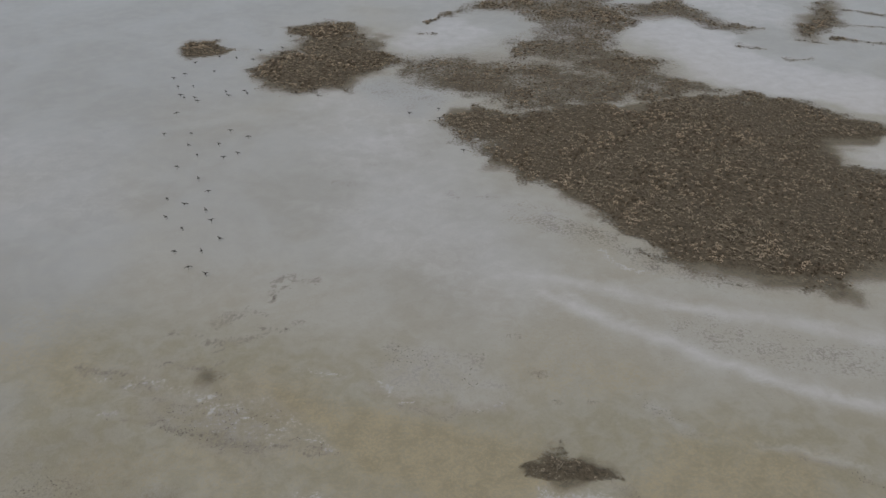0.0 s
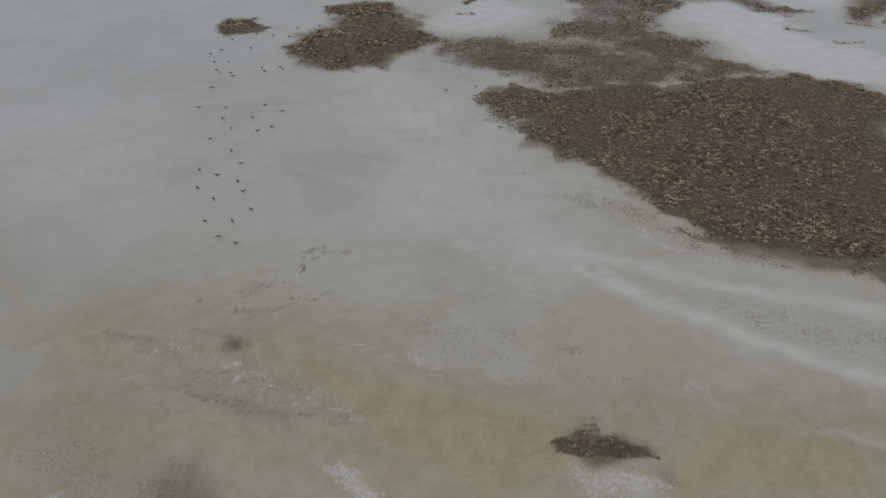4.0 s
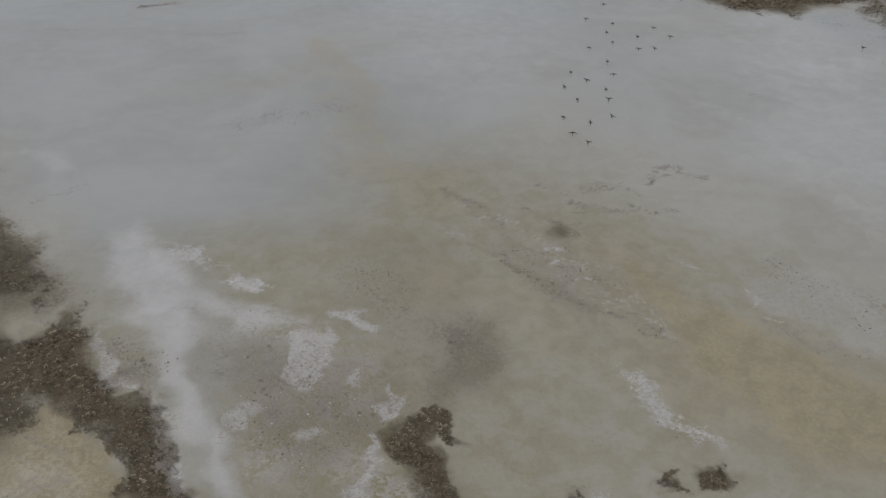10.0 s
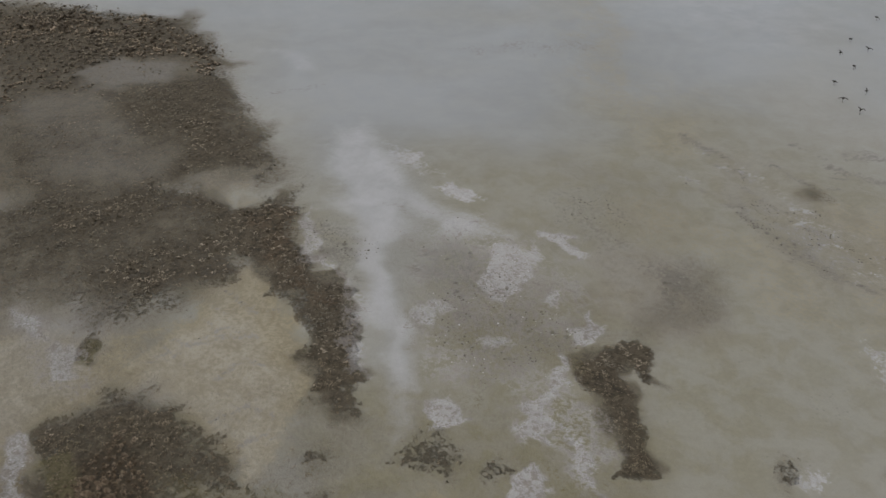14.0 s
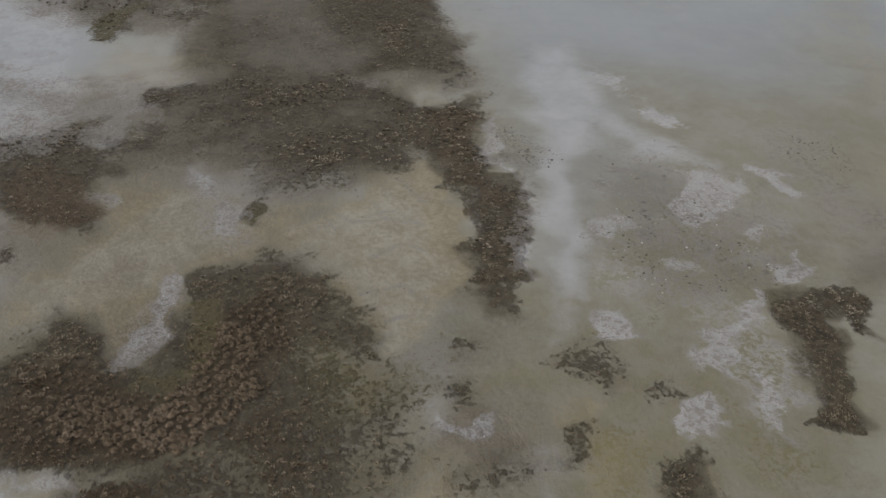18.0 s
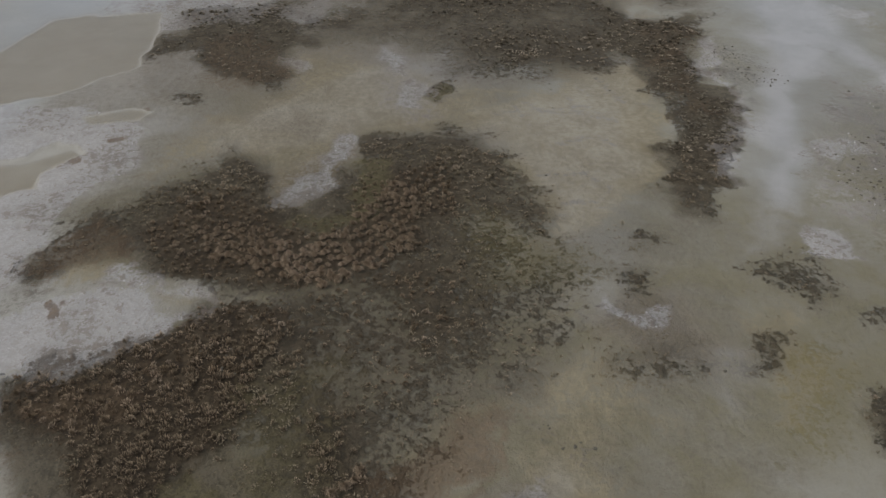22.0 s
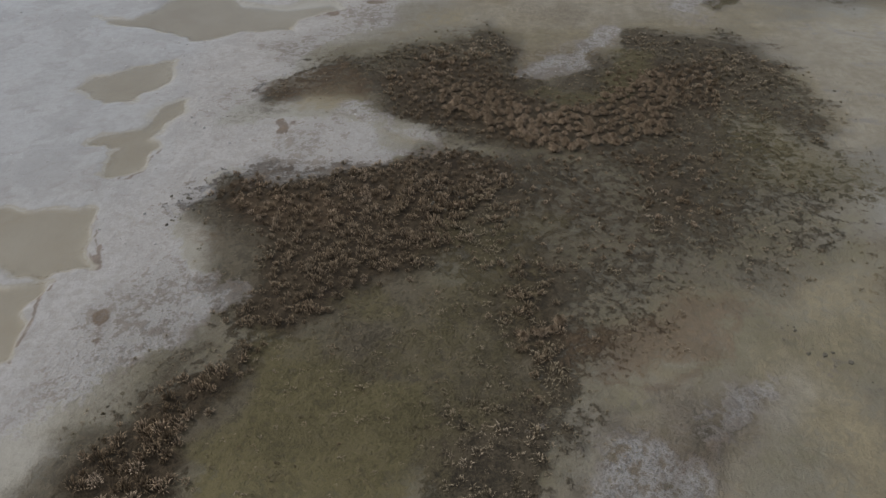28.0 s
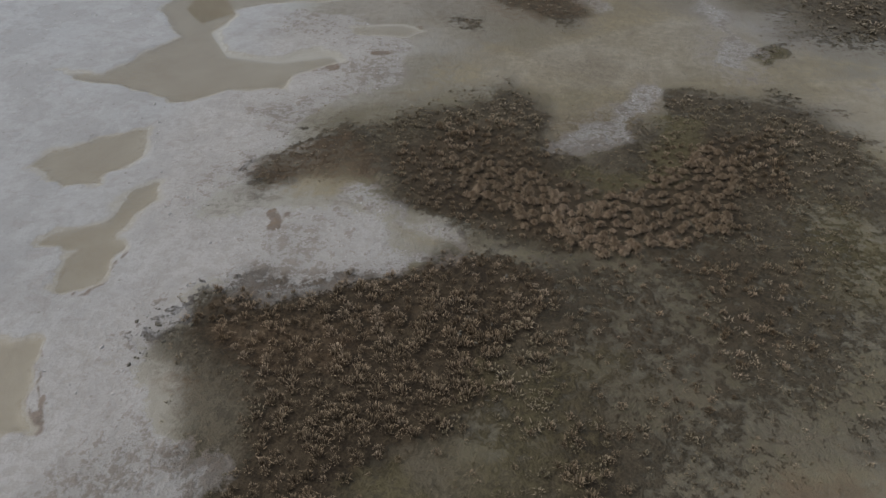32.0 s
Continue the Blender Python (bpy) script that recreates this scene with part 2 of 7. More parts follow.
def water_material():
    """Clear, shallow water: the bed shows through, the sky glosses over it."""
    m = Nodes("shallow_brackish_water", 0.06, 0.5)
    tree = m.tree
    clear, gloss = tree.nodes.new("ShaderNodeBsdfTransparent"), tree.nodes.new("ShaderNodeBsdfGlossy")
    edge, both = tree.nodes.new("ShaderNodeFresnel"), tree.nodes.new("ShaderNodeMixShader")
    edge.inputs["IOR"].default_value = 1.33
    gloss.inputs["Roughness"].default_value = 0.08
    clear.inputs["Color"].default_value = (0.97, 0.96, 0.94, 1)
    m.link(edge.outputs[0], both.inputs[0])
    m.link(clear.outputs[0], both.inputs[1])
    m.link(gloss.outputs[0], both.inputs[2])
    m.link(both.outputs[0], tree.nodes["Material Output"].inputs["Surface"])
    return m.material


def plain_material(name, a, b, scale=8.0, roughness=0.85):
    m = Nodes(name, roughness, 0.25)
    c = m.mix(m.noise(scale, 4), a, b)
    m.colour(m.mix(m.sums("MULTIPLY", m.random(), 0.35), c, a))
    m.bump(m.noise(scale * 5, 3), 0.01, 0.5)
    return m.material


GROUND = ground_material()
WATER = water_material()
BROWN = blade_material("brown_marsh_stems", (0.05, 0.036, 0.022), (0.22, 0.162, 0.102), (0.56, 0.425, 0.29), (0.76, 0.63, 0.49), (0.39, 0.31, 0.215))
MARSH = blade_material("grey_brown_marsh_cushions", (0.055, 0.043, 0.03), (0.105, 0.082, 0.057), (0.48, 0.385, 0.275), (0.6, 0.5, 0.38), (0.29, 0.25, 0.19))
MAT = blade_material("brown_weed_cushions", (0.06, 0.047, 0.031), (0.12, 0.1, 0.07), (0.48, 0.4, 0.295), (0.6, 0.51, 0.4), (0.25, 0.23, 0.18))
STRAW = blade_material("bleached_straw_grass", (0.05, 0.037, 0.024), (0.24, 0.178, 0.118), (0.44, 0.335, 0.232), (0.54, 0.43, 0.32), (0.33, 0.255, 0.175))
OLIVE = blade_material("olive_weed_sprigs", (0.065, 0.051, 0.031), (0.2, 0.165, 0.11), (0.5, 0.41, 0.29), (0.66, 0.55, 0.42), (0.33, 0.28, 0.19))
DARK_STICK = plain_material("dark_wet_stick", (0.022, 0.019, 0.016), (0.06, 0.052, 0.045), 20)
CRUST = plain_material("salt_crust_clod", (0.42, 0.4, 0.38), (0.62, 0.61, 0.6), 12)
CLOD = plain_material("dark_mud_clod", (0.09, 0.08, 0.062), (0.2, 0.185, 0.15), 12)


# ---- noise and the ground cover, on the plan ----
def value_noise(x, y, seed):
    xi, yi = np.floor(x).astype(np.int64), np.floor(y).astype(np.int64)
    u, v = x - xi, y - yi
    u, v = u * u * (3 - 2 * u), v * v * (3 - 2 * v)

    def cell(i, j):
        h = (i * 374761393 + j * 668265263 + seed * 1442695041) & 0xFFFFFFFF
        h = ((h ^ (h >> 13)) * 1274126177) & 0xFFFFFFFF
        return ((h ^ (h >> 16)) & 0xFFFF) / 65535.0

    a, b, c, d = cell(xi, yi), cell(xi + 1, yi), cell(xi, yi + 1), cell(xi + 1, yi + 1)
    return a + (b - a) * u + (c - a) * v + (a - b - c + d) * u * v


def fbm(x, y, wave, octaves, seed):
    """Noise from 0 to 1 with the longest wave in metres."""
    total, size, full = 0.0, 1.0, 0.0
    for k in range(octaves):
        f = 2.0 ** k / wave
        total = total + size * value_noise(x * f + 17.3 * k, y * f - 9.1 * k, seed + k)
        full, size = full + size, size * 0.55
    return total / full


KINDS = ("weed", "salt", "ochre", "green", "rust", "wash", "dark", "water", "olive", "pink", "sheen_film", "straw", "stain", "tall", "bare")
COVER = []


def area(kind, strength, soft, outline, ragged=1.0):
    """A patch of ground cover within an outline on the plan; its edge is ragged and as soft as given in metres."""
    COVER.append((kind, strength, soft, 0.0, outline, ragged))


def stream(kind, strength, soft, width, line, ragged=1.0):
    """A streak of ground cover along a line on the plan."""
    COVER.append((kind, strength, soft, width, line, ragged))


def patch_value(x, y, n, extra=0.0):
    """How far the patch n covers the points x, y: 0 to its strength."""
    kind, strength, soft, width, pts, ragged = COVER[n]
    soft = soft + extra
    if not extra:
        swing = 1.5 * soft * ragged
        x = x + (fbm(x, y, 2.6 * soft + 0.2, 4, 31) - 0.5) * 2 * swing
        y = y + (fbm(x, y, 2.6 * soft + 0.2, 4, 67) - 0.5) * 2 * swing
    p = np.array(pts)
    broad = np.ptp(p[:, 0]) * np.ptp(p[:, 1]) + width * width
    reach = ragged * min(0.05 * math.sqrt(broad), 1.2)
    x, y = x + (fbm(x, y, 5 * reach + 0.1, 3, 11) - 0.5) * 3 * reach, y + (fbm(x, y, 5 * reach + 0.1, 3, 53) - 0.5) * 3 * reach
    q = np.roll(p, -1, 0)
    best, inside = np.full(x.shape, 1e9), np.zeros(x.shape, bool)
    for (ax, ay), (bx, by) in zip(p[: len(p) - 1 if width else len(p)], q):
        dx, dy = bx - ax, by - ay
        s = np.clip(((x - ax) * dx + (y - ay) * dy) / (dx * dx + dy * dy + 1e-9), 0, 1)
        best = np.minimum(best, (x - ax - s * dx) ** 2 + (y - ay - s * dy) ** 2)
        if not width:
            inside ^= ((ay > y) != (by > y)) & (x < dx * (y - ay) / (dy if abs(dy) > 1e-9 else 1e-9) + ax)
    d = np.sqrt(best)
    d = width - d if width else np.where(inside, d, -d)
    s = np.clip(d / soft * 0.5 + 0.5, 0, 1)
    return strength * s * s * (3 - 2 * s)


def covers(x, y):
    """All ground covers at the points x, y."""
    out = {k: np.zeros(x.shape) for k in KINDS}
    near_water = np.zeros(x.shape)
    for n, (kind, strength, soft, width, pts, ragged) in enumerate(COVER):
        p, m = np.array(pts), 3.2 * soft + width + 2.0
        k = np.where((x > p[:, 0].min() - m) & (x < p[:, 0].max() + m) & (y > p[:, 1].min() - m) & (y < p[:, 1].max() + m))[0]
        if len(k):
            out[kind][k] = np.maximum(out[kind][k], patch_value(x[k], y[k], n))
            if kind == "water":
                near_water[k] = np.maximum(near_water[k], patch_value(x[k], y[k], n, 1.0))
    patchy = fbm(x, y, 3.2, 4, 41)
    out["weed"] *= (1 - out.pop("bare")) * (0.5 + 1.0 * patchy)
    out["salt"] *= 0.75 + 0.5 * fbm(x, y, 2.2, 4, 43)
    out["sheen_film"] *= 1 - 0.95 * np.clip(np.maximum(out["weed"], out["stain"]) * 1.5, 0, 1)
    for k in ("weed", "salt", "green", "dark", "wash", "stain"):
        out[k] *= 1 - 0.95 * out["water"]
    return out, near_water


def ground_height(x, y, c, near_water):
    lumps = fbm(x, y, 1.1, 4, 5)
    z = 0.03 * fbm(x, y, 7.0, 3, 3) + 0.012 * lumps
    z += c["salt"] * 0.035 * np.maximum(lumps - 0.4, 0) * 2 + c["weed"] * 0.09 * fbm(x, y, 0.7, 3, 9)
    return z * (1 - 0.8 * np.minimum(near_water * 1.4, 1)) - 0.05 * c["water"]


# ---- plan of the ground cover ----
# broad tones: wet film with a painted grey-blue sky sheen, olive mud, ochre mud and pale wash
area("wash", 0.75, 4, [(28.9, 122.4), (34.8, 124.6), (41.5, 121.4), (40.7, 113), (38.7, 108.6), (45.5, 106.6), (50, 102.7), (49.9, 99), (42.1, 92.8), (38.1, 97), (30.7, 100.5), (30.4, 108.5), (27.9, 115.1)])
area("wash", 0.6, 4, [(-7.7, 116.8), (-2.2, 121.9), (1.14, 127.2), (4.28, 117), (5.7, 112.4), (-1.96, 107.5), (-5.75, 108.9)])
area("wash", 0.6, 4, [(36.9, 133.6), (48.6, 143.3), (54.6, 128.2), (51, 117.8), (46.1, 120.2), (42.6, 125.3)])
stream("wash", 0.65, 1.3, 0.7, [(4.47, 57.1), (8.21, 57.3), (12.61, 55.6), (18.41, 53), (25.8, 51.3), (32.9, 49)], 0.25)
stream("wash", 0.7, 1.1, 0.7, [(7.97, 54.8), (12.81, 51.2), (19.06, 47), (24.2, 44), (29.8, 41.8)], 0.25)
stream("wash", 0.4, 4, 4, [(-11.53, 85.1), (-4.67, 72.4), (-0.21, 62.2), (3.53, 57.1)])
area("wash", 0.35, 6, [(-9.29, 81), (-1.59, 85.2), (2.01, 77.2), (6.27, 71.4), (11.11, 66.2), (5.77, 63.2), (-0.24, 67), (-5.92, 74.7)])
area("ochre", 0.35, 4, [(4.2, 51.8), (9.43, 51.9), (14.91, 46.6), (10.17, 41.9), (4.53, 43), (0.68, 45.9)])
stream("ochre", 0.45, 2.5, 2.5, [(-52.2, 64.1), (-39.1, 53.7), (-26.7, 43.9)])
area("wash", 0.4, 3, [(-13.43, 69.7), (-3.31, 71.2), (4.43, 64.6), (4.95, 56.3), (-1.16, 56.3), (-8.08, 61)])
area("olive", 0.75, 4, [(-31.1, 26.3), (-22.9, 28.1), (-17.56, 29.8), (-11.93, 34), (-4.72, 22.7), (-23.7, -3.23), (-34.8, 0.37), (-30.7, 11.2), (-24.4, 14.41), (-22.5, 17.06)], 0.8)
area("olive", 0.6, 5, [(-46.1, 30.5), (-36.6, 38.7), (-21, 39.8), (-11.84, 40), (-4.51, 38), (5.94, 40.4), (8.16, 31.3), (-29.2, 12.03), (-45.7, 24.9)], 0.8)
area("olive", 0.7, 6, [(-44.2, 54.3), (-21, 51.6), (-3.44, 47.7), (12.87, 46.6), (33.9, 40), (29.4, 31.2), (-31.2, 30.8)], 0.8)
area("olive", 0.7, 3, [(-27.2, 0.61), (-30.8, 16.29), (-9.19, 8.7), (-8.42, 1.45), (-13.19, 2.35)], 0.8)
area("sheen_film", 0.7, 14, [(-117.2, 150.5), (-14.69, 152.6), (-21.3, 116.6), (-24.3, 92.7), (-30.1, 84.9), (-27.2, 64.8), (-32, 57.6), (-58.7, 62.5)], 0.7)
area("sheen_film", 0.6, 10, [(-14.69, 152.6), (92.3, 154.8), (63.1, 97.4), (42.3, 97.1), (28.4, 117.4), (5.88, 117.1), (-6.46, 107.9)], 0.7)
area("sheen_film", 0.65, 8, [(-121.8, 57.1), (-41.5, 99.9), (-33.6, 70.6), (-50.7, 64.9), (-47.2, 48.2), (-53.4, 45), (-53.9, 34.2), (-68.5, 26.5)], 0.7)
area("sheen_film", 0.5, 8, [(-37.9, 91.7), (-6.8, 95.4), (5.5, 68.1), (2.58, 55.8), (-10.02, 60), (-21.1, 58.5), (-33.6, 70.6)], 0.7)
area("sheen_film", 0.7, 5, [(-64.5, 38), (-34.9, 77.8), (-22.5, 55.1), (-30.3, 46.1), (-38, 43.7), (-41.8, 36.8), (-43.9, 30.8), (-53.3, 30.3)], 0.7)
area("sheen_film", 0.6, 1.5, [(-42.5, 29.6), (-40.4, 31), (-31, 26.4), (-21.3, 18.66), (-22.2, 17.43), (-32.3, 24.6)], 0.7)
area("sheen_film", 0.8, 3, [(-69, -12.69), (-60.7, 7.4), (-49.1, 2.54), (-44.8, 0.44), (-43.6, -3.85), (-37.3, -8.97)], 0.7)
area("sheen_film", 0.8, 4, [(-50.5, 32.2), (-42.1, 52.6), (-29.2, 38.9), (-34.2, 34.6), (-37.3, 31.4), (-34.1, 26.7), (-24.9, 21.6), (-25.6, 19.9), (-39.1, 27)], 0.7)
area("sheen_film", 0.75, 2, [(-37.4, -27.4), (-39.7, -6.2), (-31.7, -8.73), (-26.3, -8.7), (-21.5, -8.22), (-16.48, -8.69), (-15.2, -11.77)], 0.7)
area("sheen_film", 0.5, 2, [(-37.5, 4.97), (-38.9, 19.28), (-24.3, 13.9), (-27.3, 10.64), (-31.5, 6.65)], 0.7)
area("wash", 0.4, 3, [(-18.94, 98.2), (-6.38, 95.3), (0.57, 83.7), (3.61, 72.6), (-4.21, 73.2), (-11.92, 80.8)])
area("wash", 0.35, 4, [(-57.1, 83.6), (-36.9, 84.7), (-27.8, 70.3), (-31.4, 60.2), (-41.8, 62.3)])
area("ochre", 0.4, 2.5, [(-54.2, 64.3), (-45.1, 59.3), (-33.6, 52), (-25.9, 45.7), (-31.3, 47.5), (-42.7, 54.6)])
area("ochre", 0.5, 2.5, [(-12.44, 45.9), (-7.22, 42.8), (-2.34, 38), (-4.29, 36.8), (-9.77, 40.3)], 0.8)
# near weed bed: salt crust round it
area("salt", 0.9, 0.5, [(-7.76, -8.97), (-17.10, -17.19), (-29.0, -24.2), (-35.9, -18.83), (-34.7, -5.74), (-30.9, -2.92), (-28.3, -2.99), (-26.6, -4.27), (-25.6, -5.19), (-24.0, -5.90), (-22.3, -6.49), (-21.2, -6.82), (-21.1, -5.51), (-21.7, -4.35), (-21.5, -3.02), (-20.9, -1.97), (-20.3, -0.52), (-19.48, -1.18), (-18.91, -1.84), (-18.37, -3.05), (-18.17, -4.73), (-18.14, -5.60), (-17.57, -6.42), (-16.89, -6.89), (-15.61, -6.72), (-14.88, -6.16), (-14.09, -5.57), (-13.53, -5.25), (-13.83, -4.57), (-13.44, -4.15), (-12.77, -4.59), (-12.11, -4.32), (-11.50, -4.77), (-10.74, -4.97), (-10.07, -5.42), (-9.62, -6.03), (-8.91, -6.27), (-8.53, -6.65), (-7.92, -7.23)], 1.2)
area("stain", 0.2, 0.96, [(-16.82, -6.87), (-18.01, -5.56), (-17.44, -4.27), (-15.72, -4.23), (-14.22, -4.20), (-12.87, -4.45), (-11.89, -3.98), (-10.76, -4.67), (-10.25, -5.61), (-11.13, -5.55), (-12.13, -4.94), (-13.56, -4.96), (-14.88, -6.16)])
area("stain", 0.12, 1.15, [(-8.53, -6.65), (-9.66, -6.25), (-10.97, -5.59), (-12.44, -5.28), (-11.67, -4.67), (-10.45, -4.97), (-9.32, -5.79), (-8.24, -6.12)])
area("stain", 0.62, 0.58, [(-18.22, -4.75), (-18.68, -2.82), (-19.22, -1.74), (-20.3, -0.52), (-19.52, -0.01), (-18.30, -0.77), (-17.62, -2.35), (-17.44, -4.27)])
area("stain", 0.5, 1.15, [(-20.7, -6.66), (-23.1, -6.20), (-25.4, -5.14), (-27.4, -4.02), (-27.6, -1.74), (-24.7, -2.50), (-22.1, -3.11), (-21.6, -4.32), (-20.8, -5.58)])
area("ochre", 0.6, 0.49, [(-21.7, -5.32), (-23.3, -4.69), (-23.8, -3.75), (-22.8, -3.07), (-21.9, -3.40), (-21.6, -4.32)])
area("ochre", 0.5, 0.42, [(-20.7, -2.57), (-21.1, -1.69), (-20.4, -0.53), (-19.66, -1.21), (-19.81, -1.97)])
area("ochre", 0.6, 0.42, [(-13.56, -4.96), (-13.81, -4.32), (-13.55, -4.01), (-13.06, -4.33), (-13.11, -4.76)])
area("dark", 0.75, 0.22, [(-16.33, -6.76), (-17.29, -6.61), (-17.71, -5.76), (-18.11, -5.01), (-17.54, -4.74), (-16.87, -5.50), (-16.14, -6.08), (-15.64, -6.37)])
stream("dark", 0.7, 0.16, 0.06, [(-15.53, -6.40), (-16.21, -6.11), (-16.95, -5.38), (-17.72, -4.76)], 0.8)
stream("dark", 0.6, 0.14, 0.05, [(-15.10, -6.11), (-16.07, -5.52), (-16.86, -4.94)], 0.8)
stream("dark", 0.6, 0.2, 0.1, [(-20.8, -6.79), (-21.2, -6.35), (-21.1, -5.67)], 0.8)
stream("weed", 0.6, 0.2, 0.12, [(-22.7, -6.27), (-23.4, -5.91), (-23.6, -5.28)], 0.8)
# near weed bed: tall brown weed
area("weed", 0.95, 0.88, [(-17.60, -6.08), (-18.32, -4.92), (-17.83, -3.51), (-18.42, -2.49), (-19.27, -1.16), (-19.57, -0.16), (-19.01, 0.89), (-17.38, 0.82), (-15.45, 0.16), (-13.99, -0.20), (-12.96, -1.44), (-11.81, -2.22), (-12.24, -3.75), (-13.04, -4.50), (-13.62, -4.27), (-14.60, -4.49), (-15.08, -5.14), (-16.28, -5.92)])
area("stain", 0.95, 1.15, [(-17.60, -6.08), (-18.32, -4.92), (-17.83, -3.51), (-18.42, -2.49), (-19.27, -1.16), (-19.57, -0.16), (-19.01, 0.89), (-17.38, 0.82), (-15.45, 0.16), (-13.99, -0.20), (-12.96, -1.44), (-11.81, -2.22), (-12.24, -3.75), (-13.04, -4.50), (-13.62, -4.27), (-14.60, -4.49), (-15.08, -5.14), (-16.28, -5.92)])
area("tall", 1, 0.96, [(-17.60, -6.08), (-18.32, -4.92), (-17.83, -3.51), (-18.42, -2.49), (-19.27, -1.16), (-19.57, -0.16), (-19.01, 0.89), (-17.38, 0.82), (-15.45, 0.16), (-13.99, -0.20), (-12.96, -1.44), (-11.81, -2.22), (-12.24, -3.75), (-13.04, -4.50), (-13.62, -4.27), (-14.60, -4.49), (-15.08, -5.14), (-16.28, -5.92)])
area("weed", 0.9, 0.64, [(-7.55, -5.59), (-8.29, -5.50), (-8.99, -5.36), (-9.77, -5.00), (-10.49, -4.57), (-11.26, -4.10), (-11.92, -3.66), (-11.36, -2.96), (-10.72, -3.62), (-9.61, -3.96), (-8.78, -3.86), (-7.74, -3.57)])
area("stain", 0.9, 0.96, [(-7.55, -5.59), (-8.29, -5.50), (-8.99, -5.36), (-9.77, -5.00), (-10.49, -4.57), (-11.26, -4.10), (-11.92, -3.66), (-11.36, -2.96), (-10.72, -3.62), (-9.61, -3.96), (-8.78, -3.86), (-7.74, -3.57)])
area("tall", 0.85, 0.64, [(-7.55, -5.59), (-8.29, -5.50), (-8.99, -5.36), (-9.77, -5.00), (-10.49, -4.57), (-11.26, -4.10), (-11.92, -3.66), (-11.36, -2.96), (-10.72, -3.62), (-9.61, -3.96), (-8.78, -3.86), (-7.74, -3.57)])
area("weed", 0.8, 1.28, [(-22.5, -4.52), (-24.1, -4.17), (-25.8, -2.65), (-27.1, -0.93), (-28.3, 0.52), (-26.7, 1.51), (-25.3, 1.00), (-24.1, 2.05), (-25.6, 3.65), (-27.2, 4.65), (-26.8, 6.07), (-28.0, 8.44), (-26.7, 9.43), (-25.0, 9.55), (-22.9, 8.28), (-21.0, 6.41), (-20.0, 5.53), (-19.23, 3.31), (-19.33, 1.17), (-19.65, -0.31), (-20.5, -1.00), (-21.6, -2.39), (-22.3, -3.14)])
area("stain", 0.7, 1.73, [(-22.5, -4.52), (-24.1, -4.17), (-25.8, -2.65), (-27.1, -0.93), (-28.3, 0.52), (-26.7, 1.51), (-25.3, 1.00), (-24.1, 2.05), (-25.6, 3.65), (-27.2, 4.65), (-26.8, 6.07), (-28.0, 8.44), (-26.7, 9.43), (-25.0, 9.55), (-22.9, 8.28), (-21.0, 6.41), (-20.0, 5.53), (-19.23, 3.31), (-19.33, 1.17), (-19.65, -0.31), (-20.5, -1.00), (-21.6, -2.39), (-22.3, -3.14)])
area("tall", 1, 0.96, [(-24.3, -2.44), (-25.3, -0.78), (-24.2, 1.03), (-22.8, 2.85), (-25.3, 4.33), (-26.0, 6.31), (-26.1, 8.09), (-22.4, 6.78), (-21.0, 5.81), (-19.74, 4.06), (-19.58, 2.32), (-20.2, 0.39), (-20.9, -1.03)])
area("straw", 0.95, 0.4, [(-23.6, -0.81), (-23.2, 0.73), (-22.0, 1.88), (-22.3, 3.47), (-24.6, 5.29), (-24.2, 5.92), (-21.6, 5.51), (-20.5, 4.27), (-19.91, 2.62), (-20.6, 1.13), (-21.8, -0.49)], 0.8)
area("pink", 0.5, 0.56, [(-22.9, -0.25), (-23.4, 1.05), (-23.9, 2.39), (-25.7, 3.83), (-24.4, 3.41), (-22.7, 2.04), (-22.2, 0.76)])
area("green", 0.75, 0.42, [(-23.6, 1.38), (-23.3, 2.71), (-24.0, 3.73), (-26.6, 4.24), (-26.6, 5.50), (-25.0, 5.33), (-23.0, 3.83), (-22.4, 2.36)])
area("rust", 0.45, 0.56, [(-17.32, -5.64), (-17.71, -4.33), (-17.62, -2.35), (-17.72, -1.26), (-15.45, -2.24), (-15.27, -4.24)])
area("dark", 0.6, 0.3, [(-23.8, -3.24), (-24.4, -1.75), (-22.4, -1.28), (-21.6, -2.23), (-22.6, -3.21)])
area("dark", 0.5, 0.3, [(-20.5, -0.08), (-20.2, 1.74), (-18.69, 2.03), (-18.35, 0.35)])
area("dark", 0.6, 0.3, [(-18.01, -1.01), (-18.37, 0.00), (-16.82, 0.08), (-16.70, -0.67)])
# low olive weed between the beds, and its bare green floor
area("weed", 0.5, 1.6, [(-18.90, -0.40), (-19.31, 2.60), (-20.2, 5.55), (-23.0, 8.76), (-21.3, 9.43), (-18.58, 8.31), (-16.33, 7.51), (-15.12, 5.83), (-13.99, 3.95), (-13.18, 2.89), (-11.26, 2.40), (-9.69, 2.36), (-8.24, 1.98), (-7.72, -3.74), (-9.61, -3.96), (-11.31, -3.48), (-12.21, -2.30), (-14.11, -1.04), (-15.63, -0.23)])
area("stain", 0.56, 1.92, [(-18.90, -0.40), (-19.31, 2.60), (-20.2, 5.55), (-23.0, 8.76), (-21.3, 9.43), (-18.58, 8.31), (-16.33, 7.51), (-15.12, 5.83), (-13.99, 3.95), (-13.18, 2.89), (-11.26, 2.40), (-9.69, 2.36), (-8.24, 1.98), (-7.72, -3.74), (-9.61, -3.96), (-11.31, -3.48), (-12.21, -2.30), (-14.11, -1.04), (-15.63, -0.23)])
area("weed", 0.65, 0.96, [(-18.38, 0.07), (-19.17, 2.60), (-19.72, 5.49), (-17.86, 6.04), (-16.08, 4.77), (-15.44, 2.50), (-16.17, 0.74)])
